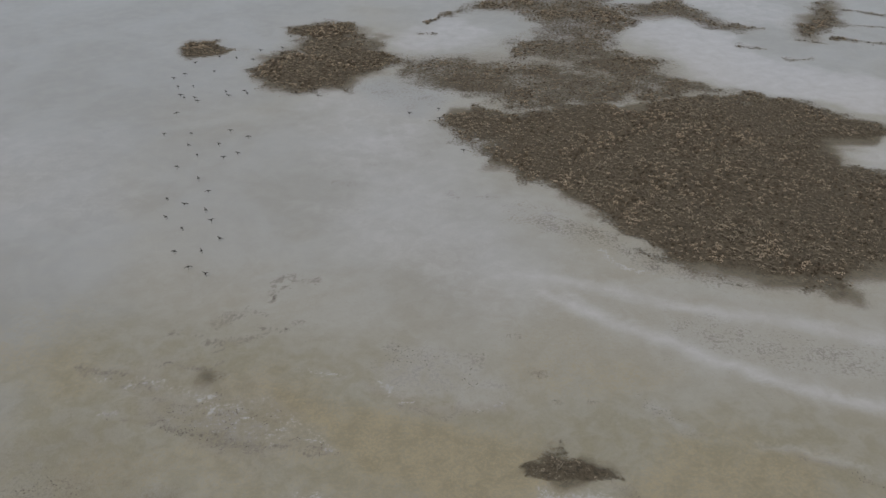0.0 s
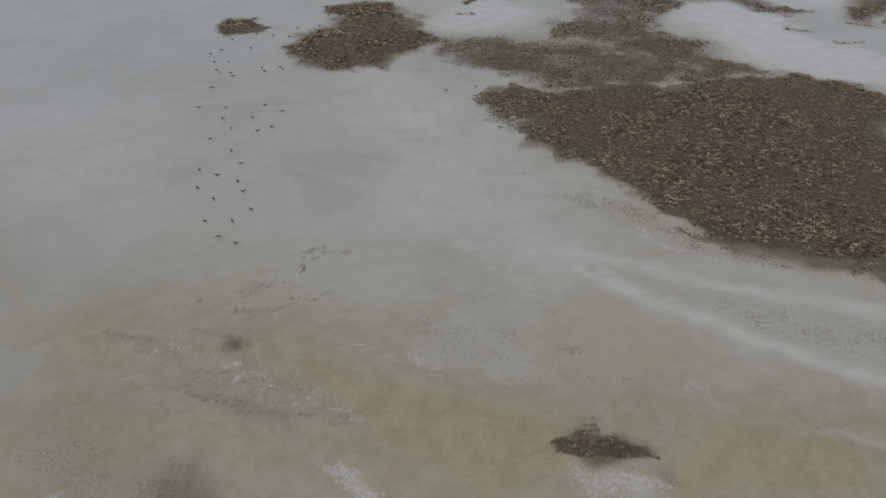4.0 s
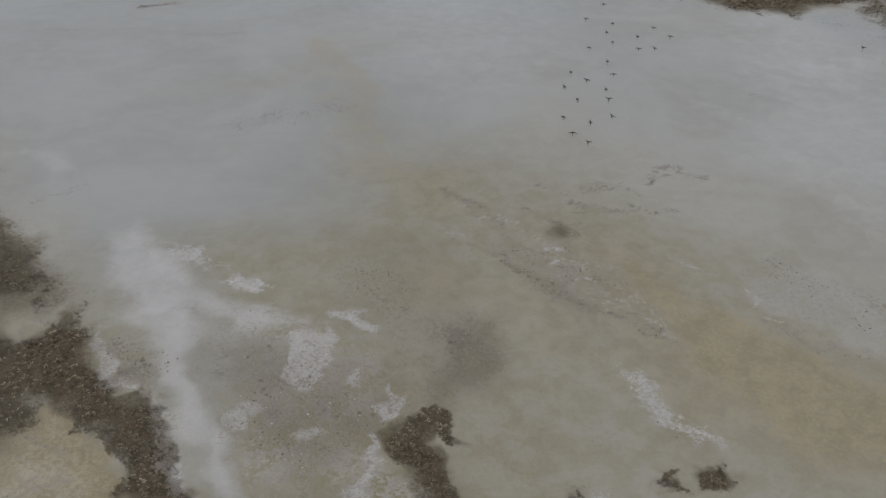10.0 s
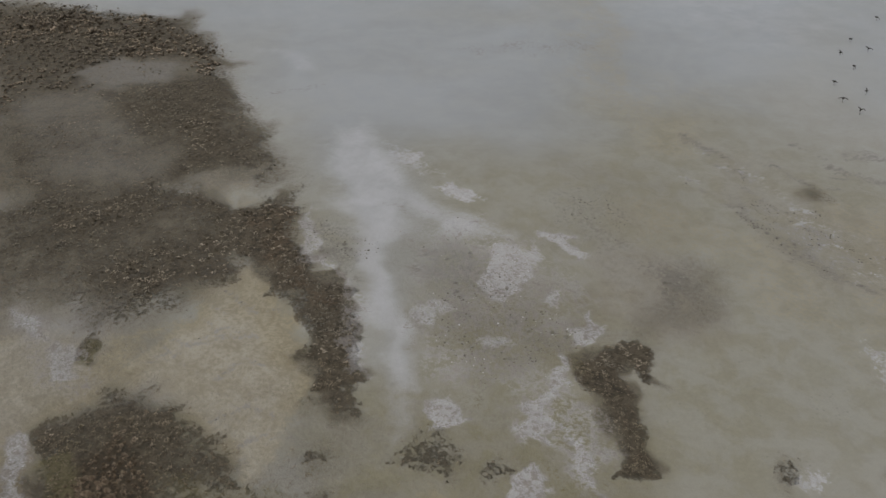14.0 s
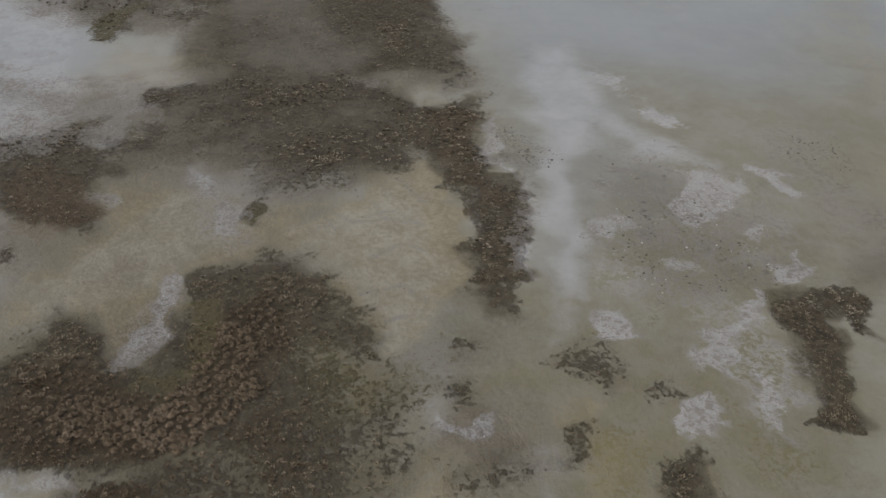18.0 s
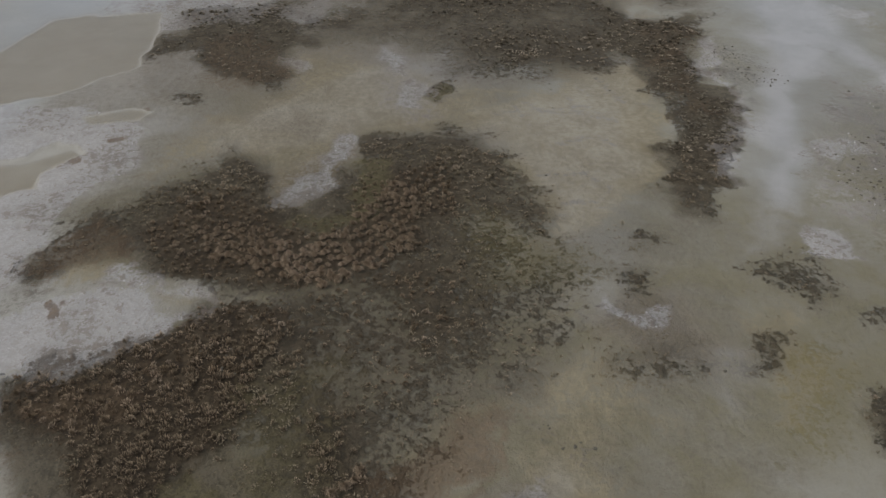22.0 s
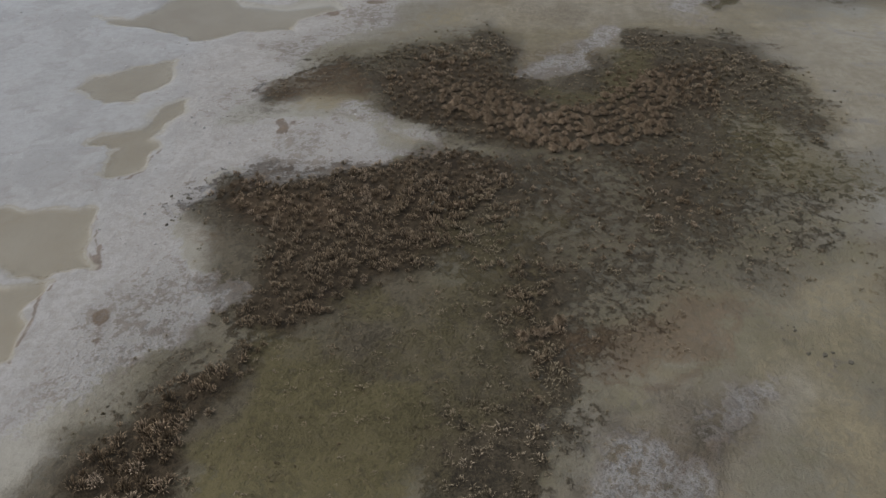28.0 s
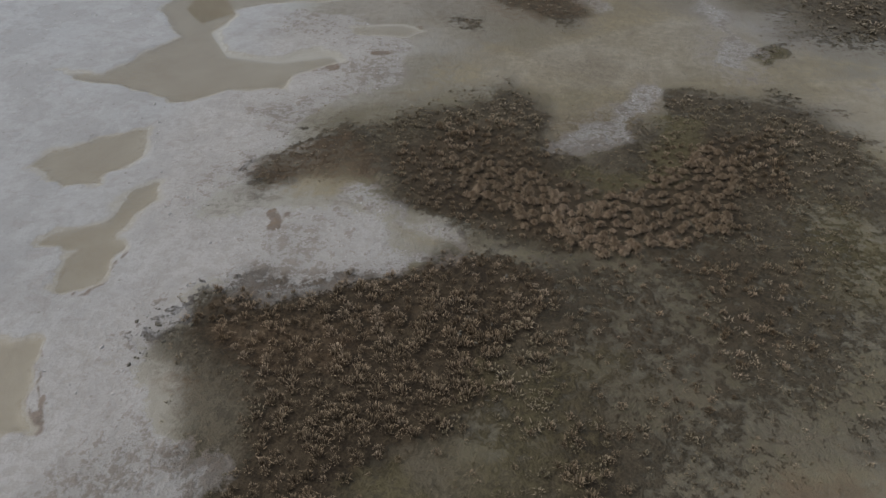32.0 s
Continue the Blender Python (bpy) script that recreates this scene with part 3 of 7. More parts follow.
area("weed", 0.8, 0.56, [(-14.43, 0.36), (-14.16, 1.66), (-13.50, 2.57), (-11.70, 2.46), (-10.19, 2.37), (-10.39, 1.80), (-12.06, 1.37), (-12.98, 0.68)])
area("tall", 0.6, 0.64, [(-13.00, 0.90), (-13.08, 1.78), (-12.98, 2.55), (-11.70, 2.41), (-11.77, 1.59)])
area("green", 0.95, 0.63, [(-11.77, -3.61), (-11.44, -2.14), (-11.04, -0.01), (-10.01, 0.39), (-8.06, 0.05), (-7.75, -3.40), (-9.26, -3.74), (-10.46, -3.33)])
area("bare", 0.35, 0.72, [(-11.61, -3.57), (-11.44, -2.14), (-10.90, 0.01), (-10.00, 0.29), (-8.06, -0.03), (-7.76, -3.32), (-9.27, -3.70), (-10.33, -3.30)])
area("green", 0.6, 0.56, [(-13.46, -1.87), (-13.92, -1.01), (-13.26, -0.13), (-12.05, -0.43), (-12.59, -1.72)])
area("green", 0.5, 1.12, [(-15.65, 0.02), (-16.29, 2.02), (-14.62, 2.48), (-13.39, 1.33), (-14.02, 0.15)])
area("weed", 0.9, 0.4, [(-9.10, -0.35), (-10.23, 0.08), (-10.87, 1.21), (-10.98, 2.39), (-9.69, 2.27), (-8.19, 1.48), (-8.09, 0.30)])
area("dark", 0.7, 0.25, [(-10.36, 1.42), (-10.41, 1.99), (-9.66, 1.99), (-9.39, 1.63)])
stream("salt", 0.35, 0.12, 0.04, [(-9.62, 1.49), (-10.00, 1.66), (-10.15, 1.99), (-10.70, 2.29)], 0.8)
stream("tall", 1, 0.15, 0.1, [(-12.32, 1.63), (-12.43, 2.00), (-12.80, 2.44)], 0.8)
stream("straw", 0.8, 0.12, 0.06, [(-12.31, 1.68), (-12.41, 2.05), (-12.76, 2.38)], 0.8)
area("weed", 0.42, 1.28, [(-19.72, 5.49), (-21.6, 9.51), (-18.76, 10.33), (-15.22, 9.10), (-14.85, 7.16), (-15.09, 5.47), (-16.05, 4.39)])
area("stain", 0.36, 1.73, [(-19.69, 5.20), (-22.0, 9.60), (-18.79, 10.63), (-15.45, 9.41), (-14.85, 7.16), (-14.89, 5.44), (-16.05, 4.39)])
stream("dark", 0.6, 0.3, 0.12, [(-18.02, 5.00), (-17.08, 5.66), (-16.56, 6.33)], 0.8)
stream("dark", 0.5, 0.3, 0.1, [(-16.92, 3.84), (-16.56, 5.08), (-15.98, 6.10)], 0.8)
area("rust", 0.9, 0.7, [(-12.69, 3.08), (-13.88, 4.72), (-14.47, 6.17), (-13.85, 6.38), (-12.56, 5.18), (-11.43, 4.30), (-11.12, 3.18), (-11.73, 2.82)])
area("ochre", 0.6, 0.84, [(-12.85, 2.98), (-14.06, 4.75), (-14.58, 6.31), (-13.49, 6.30), (-11.30, 4.38), (-11.17, 2.99)])
area("pink", 0.8, 0.56, [(-8.82, 2.68), (-9.99, 2.92), (-10.43, 3.61), (-11.30, 4.38), (-11.90, 5.47), (-11.60, 6.10), (-10.48, 5.58), (-9.57, 4.86), (-8.45, 4.34), (-8.29, 2.49)])
area("salt", 0.62, 0.35, [(-8.61, 2.67), (-9.87, 3.01), (-10.30, 3.60), (-9.85, 4.10), (-10.01, 4.49), (-9.44, 4.67), (-8.42, 4.00), (-8.29, 2.49)])
stream("salt", 0.45, 0.2, 0.12, [(-10.64, 4.58), (-11.25, 5.35), (-11.51, 5.99)], 0.8)
area("stain", 0.75, 0.58, [(-10.77, 4.55), (-11.03, 5.21), (-10.19, 5.20), (-9.87, 4.28), (-9.97, 4.02)])
area("stain", 0.6, 0.58, [(-9.46, 2.35), (-10.50, 2.95), (-11.14, 4.17), (-10.55, 3.53), (-10.00, 3.01), (-9.15, 2.70)])
stream("dark", 0.45, 0.3, 0.12, [(-13.45, 5.86), (-13.03, 6.73), (-12.29, 7.27), (-11.63, 8.04)], 0.8)
area("ochre", 0.6, 1.12, [(-12.48, 5.99), (-13.59, 7.41), (-14.86, 9.44), (-8.76, 7.70), (-8.47, 4.51), (-9.97, 5.38), (-10.78, 6.11)])
area("wash", 0.3, 0.5, [(-12.19, 6.23), (-12.57, 7.04), (-11.41, 7.12), (-10.53, 6.15), (-9.97, 5.38)])
# puddles in the crust
area("water", 1, 0.12, [(-28.0, -13.70), (-28.4, -12.09), (-29.7, -11.50), (-31.0, -10.98), (-33.6, -12.34), (-36.1, -12.36), (-35.0, -10.48), (-33.3, -9.66), (-31.6, -9.86), (-30.0, -8.98), (-29.6, -7.41), (-30.2, -5.88), (-29.3, -5.14), (-28.9, -5.81), (-28.4, -6.74), (-27.5, -6.73), (-27.3, -8.00), (-26.3, -9.39), (-26.8, -10.55), (-27.5, -11.52)], 1.3)
area("water", 1, 0.26, [(-22.5, -11.61), (-23.4, -11.38), (-24.0, -10.55), (-24.7, -9.61), (-23.3, -9.23), (-22.1, -9.48), (-21.4, -9.75), (-21.4, -10.36), (-22.2, -10.99)], 1.3)
area("water", 1, 0.22, [(-21.6, -8.86), (-22.1, -8.36), (-21.1, -8.11), (-20.2, -8.16), (-19.09, -7.92), (-18.06, -8.05), (-17.45, -8.49), (-17.60, -8.86), (-18.34, -9.21), (-18.78, -8.98), (-19.13, -9.78), (-19.85, -9.33), (-20.4, -8.77), (-21.1, -8.86)], 1.3)
area("water", 1, 0.16, [(-15.53, -11.51), (-15.90, -10.06), (-16.17, -8.43), (-15.36, -8.21), (-14.50, -7.89), (-13.94, -7.30), (-13.72, -7.45), (-13.67, -8.05), (-13.43, -8.54), (-13.66, -10.41)], 1.3)
area("water", 1, 0.1, [(-13.12, -9.85), (-13.28, -8.04), (-12.54, -8.10), (-11.70, -7.90), (-10.92, -7.82), (-10.55, -8.59)], 1.3)
area("water", 0.9, 0.2, [(-32.8, -10.46), (-34.1, -11.43), (-37.7, -11.43), (-40.4, -9.60), (-44.6, -7.64), (-44.1, -2.77), (-37.6, -3.50), (-35.6, -6.29), (-34.8, -8.71), (-33.5, -9.99)], 0.6)
area("water", 0.8, 0.2, [(-32.8, -5.44), (-33.1, -3.70), (-32.7, -2.77), (-32.0, -3.37), (-32.1, -5.13)], 0.6)
stream("rust", 1, 0.06, 0.03, [(-16.10, -8.40), (-15.36, -8.22), (-14.50, -7.89), (-13.90, -7.28)], 1.4)
stream("rust", 1, 0.06, 0.03, [(-13.28, -8.03), (-12.45, -8.05), (-11.67, -7.86), (-10.89, -7.79)], 1.4)
stream("rust", 1, 0.06, 0.03, [(-17.28, -8.46), (-17.42, -8.09), (-17.93, -7.93)], 1.4)
stream("rust", 1, 0.06, 0.025, [(-30.0, -6.04), (-29.4, -5.13), (-28.9, -5.80), (-28.3, -6.73), (-27.4, -6.71)], 1.4)
stream("rust", 1, 0.06, 0.025, [(-22.1, -8.35), (-21.1, -8.14), (-20.1, -8.14)], 1.4)
stream("rust", 1, 0.06, 0.025, [(-19.09, -7.91), (-18.06, -8.03), (-17.42, -8.36)], 1.4)
stream("rust", 1, 0.06, 0.025, [(-16.08, -8.36), (-14.78, -7.78), (-13.90, -7.25)], 1.4)
area("rust", 1, 0.08, [(-14.25, -7.67), (-14.39, -7.54), (-13.90, -7.27), (-13.82, -7.41)])
area("dark", 0.6, 0.3, [(-20.6, -6.71), (-21.3, -6.41), (-21.6, -5.64), (-21.0, -5.77), (-20.5, -6.28)])
area("sheen_film", 0.85, 1, [(-29.0, -24.2), (-26.3, -16.22), (-28.0, -15.25), (-30.0, -12.73), (-40.6, -18.27), (-39.4, -31.7)], 0.7)
area("sheen_film", 0.8, 0.8, [(-18.54, -14.36), (-21.8, -12.08), (-22.8, -9.91), (-18.97, -9.48), (-16.70, -9.62), (-15.91, -12.71)], 0.7)
area("sheen_film", 0.7, 0.6, [(-19.13, -12.10), (-19.75, -10.34), (-18.53, -9.37), (-17.04, -9.00), (-16.22, -10.38)], 0.7)
# flat behind the near bed
area("ochre", 0.55, 1.12, [(-30.8, -1.56), (-32.7, 1.05), (-34.3, 3.92), (-35.1, 7.90), (-31.4, 9.07), (-28.4, 7.38), (-28.2, 4.65), (-27.7, 2.97), (-28.6, 0.98), (-27.8, -0.62), (-27.8, -2.20)])
area("pink", 0.55, 0.98, [(-30.7, -0.70), (-32.3, 2.40), (-30.2, 4.45), (-27.9, 3.39), (-28.6, 0.98)])
area("salt", 0.27, 0.3, [(-27.3, 2.94), (-28.4, 4.05), (-28.6, 5.00), (-26.1, 4.02), (-25.3, 3.36), (-25.8, 2.36), (-25.8, 0.94), (-26.6, 2.12)])
area("salt", 0.28, 0.4, [(-37.3, 7.24), (-35.1, 8.15), (-32.1, 7.38), (-30.9, 8.08), (-29.3, 8.62), (-29.0, 6.43), (-31.7, 5.95)])
area("weed", 0.7, 0.96, [(-44.0, -1.91), (-45.2, 4.22), (-38.5, 3.22), (-35.7, 2.32), (-33.9, 1.07), (-36.0, -0.60), (-39.0, -1.95)])
area("weed", 0.56, 1.44, [(-38.7, 8.25), (-41.7, 11.30), (-42.5, 21.5), (-35.4, 18.85), (-32.4, 15.70), (-33.7, 12.72), (-34.9, 10.09), (-35.1, 8.15)])
area("stain", 0.8, 1.15, [(-44.0, -1.91), (-45.2, 4.22), (-38.5, 3.22), (-35.7, 2.32), (-33.9, 1.07), (-36.0, -0.60), (-39.0, -1.95)])
area("stain", 0.64, 1.73, [(-38.7, 8.25), (-41.7, 11.30), (-42.5, 21.5), (-35.4, 18.85), (-32.4, 15.70), (-33.7, 12.72), (-34.9, 10.09), (-35.1, 8.15)])
area("weed", 0.75, 0.4, [(-32.0, 8.18), (-33.2, 9.47), (-31.3, 9.29), (-30.5, 8.21)])
stream("dark", 0.6, 0.25, 0.12, [(-33.1, -2.12), (-33.9, -1.71), (-33.6, -1.24)], 0.8)
area("stain", 0.3, 1.92, [(-28.3, 8.41), (-27.2, 10.22), (-23.2, 9.68), (-20.5, 10.09), (-17.95, 10.03), (-17.93, 7.70), (-20.8, 6.80)])
area("weed", 0.3, 1.28, [(-27.4, 8.22), (-25.9, 9.68), (-22.8, 9.58), (-19.89, 9.89), (-17.97, 9.88), (-17.93, 7.70), (-20.8, 6.80)])
area("ochre", 0.75, 1.12, [(-28.1, 10.06), (-31.9, 15.03), (-31.7, 17.08), (-27.9, 16.84), (-22.7, 13.97), (-21.9, 12.16), (-22.1, 9.73), (-25.6, 9.19)])
area("weed", 0.45, 0.8, [(-15.09, 8.73), (-15.36, 10.24), (-14.81, 11.56), (-14.03, 11.46), (-13.99, 9.95), (-14.31, 8.59)])
area("stain", 0.55, 1.15, [(-15.11, 8.60), (-15.46, 10.28), (-14.90, 11.74), (-13.82, 11.63), (-13.63, 9.80), (-14.14, 8.40)])
stream("dark", 0.6, 0.3, 0.15, [(-14.89, 10.75), (-14.24, 11.29), (-13.92, 12.50)], 0.8)
area("ochre", 0.5, 1.12, [(-12.91, 3.01), (-14.01, 4.04), (-14.55, 6.12), (-13.99, 7.95), (-12.92, 7.98), (-13.61, 6.27), (-12.60, 4.54), (-11.66, 3.20)])
# weed flat in the middle ground
area("weed", 0.56, 1.6, [(-61.7, 14.03), (-54.0, 29.1), (-44.7, 25.5), (-41.2, 24.4), (-43.5, 19.98), (-39.9, 18.34), (-36.3, 20.6), (-37.4, 23.3), (-33.1, 21.2), (-32.3, 20.0), (-28.0, 17.88), (-28.3, 17.22), (-32.3, 17.27), (-33.0, 14.65), (-33.2, 11.91), (-31.8, 9.82), (-32.2, 8.39), (-36.8, 8.41), (-37.3, 5.08), (-41.1, 2.59), (-42.9, 6.80), (-46.5, 6.94), (-46.3, 10.71), (-52.0, 11.17)])
area("stain", 0.68, 1.92, [(-61.7, 14.03), (-54.0, 29.1), (-44.7, 25.5), (-41.2, 24.4), (-43.5, 19.98), (-39.9, 18.34), (-36.3, 20.6), (-37.4, 23.3), (-33.1, 21.2), (-32.3, 20.0), (-28.0, 17.88), (-28.3, 17.22), (-32.3, 17.27), (-33.0, 14.65), (-33.2, 11.91), (-31.8, 9.82), (-32.2, 8.39), (-36.8, 8.41), (-37.3, 5.08), (-41.1, 2.59), (-42.9, 6.80), (-46.5, 6.94), (-46.3, 10.71), (-52.0, 11.17)])
area("weed", 1, 0.64, [(-41.0, 17.82), (-37.8, 18.40), (-36.3, 20.6), (-37.8, 22.5), (-36.7, 22.9), (-33.1, 21.1), (-32.3, 20.0), (-29.4, 19.59), (-27.1, 19.20), (-25.2, 18.38), (-23.6, 16.94), (-22.0, 15.94), (-22.2, 14.30), (-22.6, 13.29), (-23.5, 15.02), (-24.7, 14.66), (-25.2, 16.27), (-26.6, 16.64), (-28.6, 17.29), (-32.9, 17.58)], 1.3)
area("stain", 1, 0.77, [(-41.0, 17.82), (-37.8, 18.40), (-36.3, 20.6), (-37.8, 22.5), (-36.7, 22.9), (-33.1, 21.1), (-32.3, 20.0), (-29.4, 19.59), (-27.1, 19.20), (-25.2, 18.38), (-23.6, 16.94), (-22.0, 15.94), (-22.2, 14.30), (-22.6, 13.29), (-23.5, 15.02), (-24.7, 14.66), (-25.2, 16.27), (-26.6, 16.64), (-28.6, 17.29), (-32.9, 17.58)], 1.3)
area("rust", 0.45, 0.7, [(-36.4, 19.00), (-36.1, 22.6), (-32.3, 20.0), (-26.9, 18.96), (-26.0, 17.81), (-29.7, 17.95)])
area("bare", 1, 0.56, [(-42.8, 19.13), (-42.3, 21.6), (-40.7, 23.9), (-39.6, 22.1), (-36.8, 20.9), (-37.5, 19.55), (-40.8, 19.47)])
area("wash", 0.15, 0.6, [(-42.8, 19.13), (-42.3, 21.6), (-40.7, 23.9), (-39.6, 22.1), (-36.8, 20.9), (-37.5, 19.55), (-40.8, 19.47)], 1)
area("weed", 0.6, 0.56, [(-22.5, 14.20), (-21.8, 15.62), (-20.1, 14.82), (-21.1, 13.89)])
area("stain", 0.6, 0.77, [(-22.6, 14.01), (-21.7, 15.71), (-19.90, 14.83), (-20.8, 13.73)])
area("weed", 0.5, 0.48, [(-20.7, 12.52), (-20.00, 13.38), (-19.08, 12.74), (-19.94, 11.89)])
area("weed", 0.85, 0.96, [(-38.6, 0.13), (-37.5, 1.58), (-35.0, 3.01), (-33.2, 1.79), (-35.0, -0.34), (-37.0, -0.96)])
area("weed", 0.64, 0.96, [(-41.0, -3.43), (-41.8, 0.31), (-40.3, 2.99), (-40.0, 6.45), (-38.3, 8.26), (-37.4, 7.21), (-37.5, 3.32), (-38.4, -0.73), (-37.2, -3.54)])
area("stain", 0.8, 1.15, [(-38.6, 0.13), (-37.5, 1.58), (-35.0, 3.01), (-33.2, 1.79), (-35.0, -0.34), (-37.0, -0.96)])
area("stain", 0.6, 1.15, [(-41.0, -3.43), (-41.8, 0.31), (-40.3, 2.99), (-40.0, 6.45), (-38.3, 8.26), (-37.4, 7.21), (-37.5, 3.32), (-38.4, -0.73), (-37.2, -3.54)])
area("weed", 0.6, 0.48, [(-34.1, -2.16), (-34.3, -1.07), (-32.8, -0.98), (-32.9, -2.02)])
area("weed", 0.7, 0.64, [(-59.9, 6.51), (-62.1, 10.52), (-55.6, 7.92), (-55.4, 6.14)])
area("green", 0.7, 0.56, [(-59.9, 6.51), (-62.1, 10.52), (-55.6, 7.92), (-55.4, 6.14)])
area("weed", 0.65, 0.64, [(-46.9, 7.02), (-46.5, 9.47), (-44.3, 9.54), (-43.3, 8.07), (-44.5, 6.83)])
area("salt", 0.6, 0.7, [(-76.7, -6.37), (-67.1, 6.45), (-53.1, 4.93), (-44.4, 3.19), (-42.1, 0.61), (-42.0, -1.94), (-41.0, -5.76)])
area("sheen_film", 0.7, 1.2, [(-76.7, -6.37), (-67.3, 5.90), (-53.7, 3.71), (-45.3, -0.16), (-42.8, -5.79)], 0.7)
area("wash", 0.26, 1.2, [(-52.6, 5.84), (-54.4, 8.56), (-49.1, 10.78), (-46.3, 10.71), (-47.3, 7.10), (-46.6, 5.13)], 1)
area("pink", 0.5, 1.12, [(-51.4, 4.36), (-50.6, 7.79), (-45.5, 10.50), (-43.5, 6.34), (-42.2, 3.27)])
area("salt", 0.45, 0.4, [(-46.5, 3.64), (-47.1, 5.82), (-43.5, 6.34), (-40.3, 4.31), (-41.8, 2.68)])
area("salt", 0.68, 0.3, [(-29.1, 4.16), (-28.5, 4.83), (-27.0, 4.39), (-26.3, 3.48), (-25.1, 3.81), (-24.3, 2.43), (-24.4, 1.12), (-25.7, 1.96), (-26.8, 3.30)])
area("pink", 0.7, 0.7, [(-26.4, 1.08), (-27.1, 2.59), (-28.4, 4.77), (-25.5, 4.28), (-23.8, 2.33), (-23.9, 0.87)])
area("salt", 0.62, 0.35, [(-37.1, 7.29), (-35.3, 7.99), (-33.2, 7.67), (-31.7, 8.54), (-30.2, 7.35), (-31.2, 6.34), (-33.0, 7.38), (-35.2, 6.93)])
area("salt", 0.5, 0.35, [(-37.3, 2.65), (-35.3, 4.23), (-34.6, 3.08), (-35.8, 2.26)])
area("wash", 0.3, 0.75, [(-33.9, -3.63), (-31.9, -1.27), (-29.8, -1.24), (-30.3, -3.72)], 1)
area("salt", 0.6, 0.3, [(-22.3, -3.63), (-22.3, -2.86), (-20.9, -1.86), (-20.5, -0.66), (-19.94, -0.57), (-20.6, -2.20), (-21.6, -3.66)])
area("weed", 0.7, 0.8, [(-26.5, -1.72), (-27.7, -0.09), (-27.9, 1.11), (-26.4, 1.08), (-25.4, -0.19), (-25.0, -1.84)])
area("stain", 0.8, 0.96, [(-26.5, -1.72), (-27.7, -0.09), (-27.9, 1.11), (-26.4, 1.08), (-25.4, -0.19), (-25.0, -1.84)])
area("ochre", 0.9, 0.98, [(-29.5, 9.29), (-31.5, 11.81), (-32.3, 14.90), (-32.3, 17.27), (-28.7, 17.16), (-25.8, 16.14), (-24.6, 14.70), (-23.4, 14.77), (-22.6, 13.12), (-20.9, 11.49), (-21.2, 9.46), (-24.3, 9.80), (-26.7, 9.98)])
area("ochre", 0.7, 0.98, [(-31.7, -0.46), (-29.1, 4.06), (-27.6, 3.09), (-27.8, 1.10), (-29.4, -0.69)])
area("ochre", 0.6, 0.84, [(-33.9, 1.80), (-31.1, 6.13), (-29.0, 9.35), (-28.3, 7.67), (-30.9, 2.65)])
area("stain", 0.45, 1.34, [(-30.9, 6.55), (-31.8, 9.30), (-32.6, 12.22), (-32.3, 14.37), (-30.9, 12.12), (-29.6, 9.57), (-28.8, 7.38)])
area("weed", 0.34, 1.28, [(-23.8, 7.51), (-21.5, 9.60), (-20.1, 11.09), (-18.69, 11.33), (-17.97, 9.82), (-18.35, 8.22), (-17.56, 6.40), (-19.58, 6.04)])
area("green", 0.55, 1.12, [(-23.8, 7.51), (-21.5, 9.60), (-20.1, 11.09), (-18.69, 11.33), (-17.97, 9.82), (-18.35, 8.22), (-17.56, 6.40), (-19.58, 6.04)])
area("stain", 0.4, 1.54, [(-23.9, 7.14), (-21.6, 9.66), (-20.0, 11.50), (-18.33, 11.45), (-17.75, 9.71), (-18.02, 8.08), (-17.14, 6.24), (-19.74, 5.72)])
stream("dark", 0.75, 0.1, 0.03, [(-31.6, 14.05), (-29.7, 14.45), (-29.9, 15.48)], 0.8)
stream("dark", 0.75, 0.1, 0.03, [(-29.1, 12.67), (-28.9, 13.90), (-27.5, 14.58)], 0.8)
stream("dark", 0.75, 0.1, 0.03, [(-28.7, 9.49), (-29.3, 10.96), (-28.7, 11.47)], 0.8)
stream("dark", 0.75, 0.1, 0.03, [(-31.8, 12.49), (-30.2, 13.45), (-28.2, 13.34)], 0.8)
stream("dark", 0.75, 0.1, 0.03, [(-30.4, 11.11), (-27.8, 11.35)], 0.8)
stream("dark", 0.75, 0.1, 0.03, [(-30.9, 15.43), (-29.1, 15.67)], 0.8)
area("weed", 0.63, 0.8, [(-17.47, 10.27), (-18.72, 11.28), (-18.43, 11.97), (-17.09, 11.59), (-16.78, 11.20)], 0.9)
area("stain", 0.51, 1.54, [(-17.47, 10.27), (-18.72, 11.28), (-18.43, 11.97), (-17.09, 11.59), (-16.78, 11.20)], 0.9)
area("weed", 0.55, 0.8, [(-17.63, 14.18), (-17.73, 15.50), (-17.48, 16.72), (-16.24, 16.83), (-15.69, 15.88), (-16.52, 15.54), (-17.20, 14.67)], 0.9)
area("stain", 0.45, 1.54, [(-17.63, 14.18), (-17.73, 15.50), (-17.48, 16.72), (-16.24, 16.83), (-15.69, 15.88), (-16.52, 15.54), (-17.20, 14.67)], 0.9)
area("weed", 0.48, 0.8, [(-15.26, 16.86), (-15.14, 17.93), (-14.24, 17.73), (-14.64, 16.59)], 0.9)
area("stain", 0.39, 1.54, [(-15.26, 16.86), (-15.14, 17.93), (-14.24, 17.73), (-14.64, 16.59)], 0.9)
area("weed", 0.52, 0.8, [(-15.11, 13.25), (-14.98, 14.25), (-13.89, 13.73), (-13.97, 12.87)], 0.9)
area("stain", 0.42, 1.54, [(-15.11, 13.25), (-14.98, 14.25), (-13.89, 13.73), (-13.97, 12.87)], 0.9)
area("weed", 0.67, 0.8, [(-12.41, 14.64), (-11.81, 16.12), (-10.09, 15.37), (-10.70, 13.73)], 0.9)
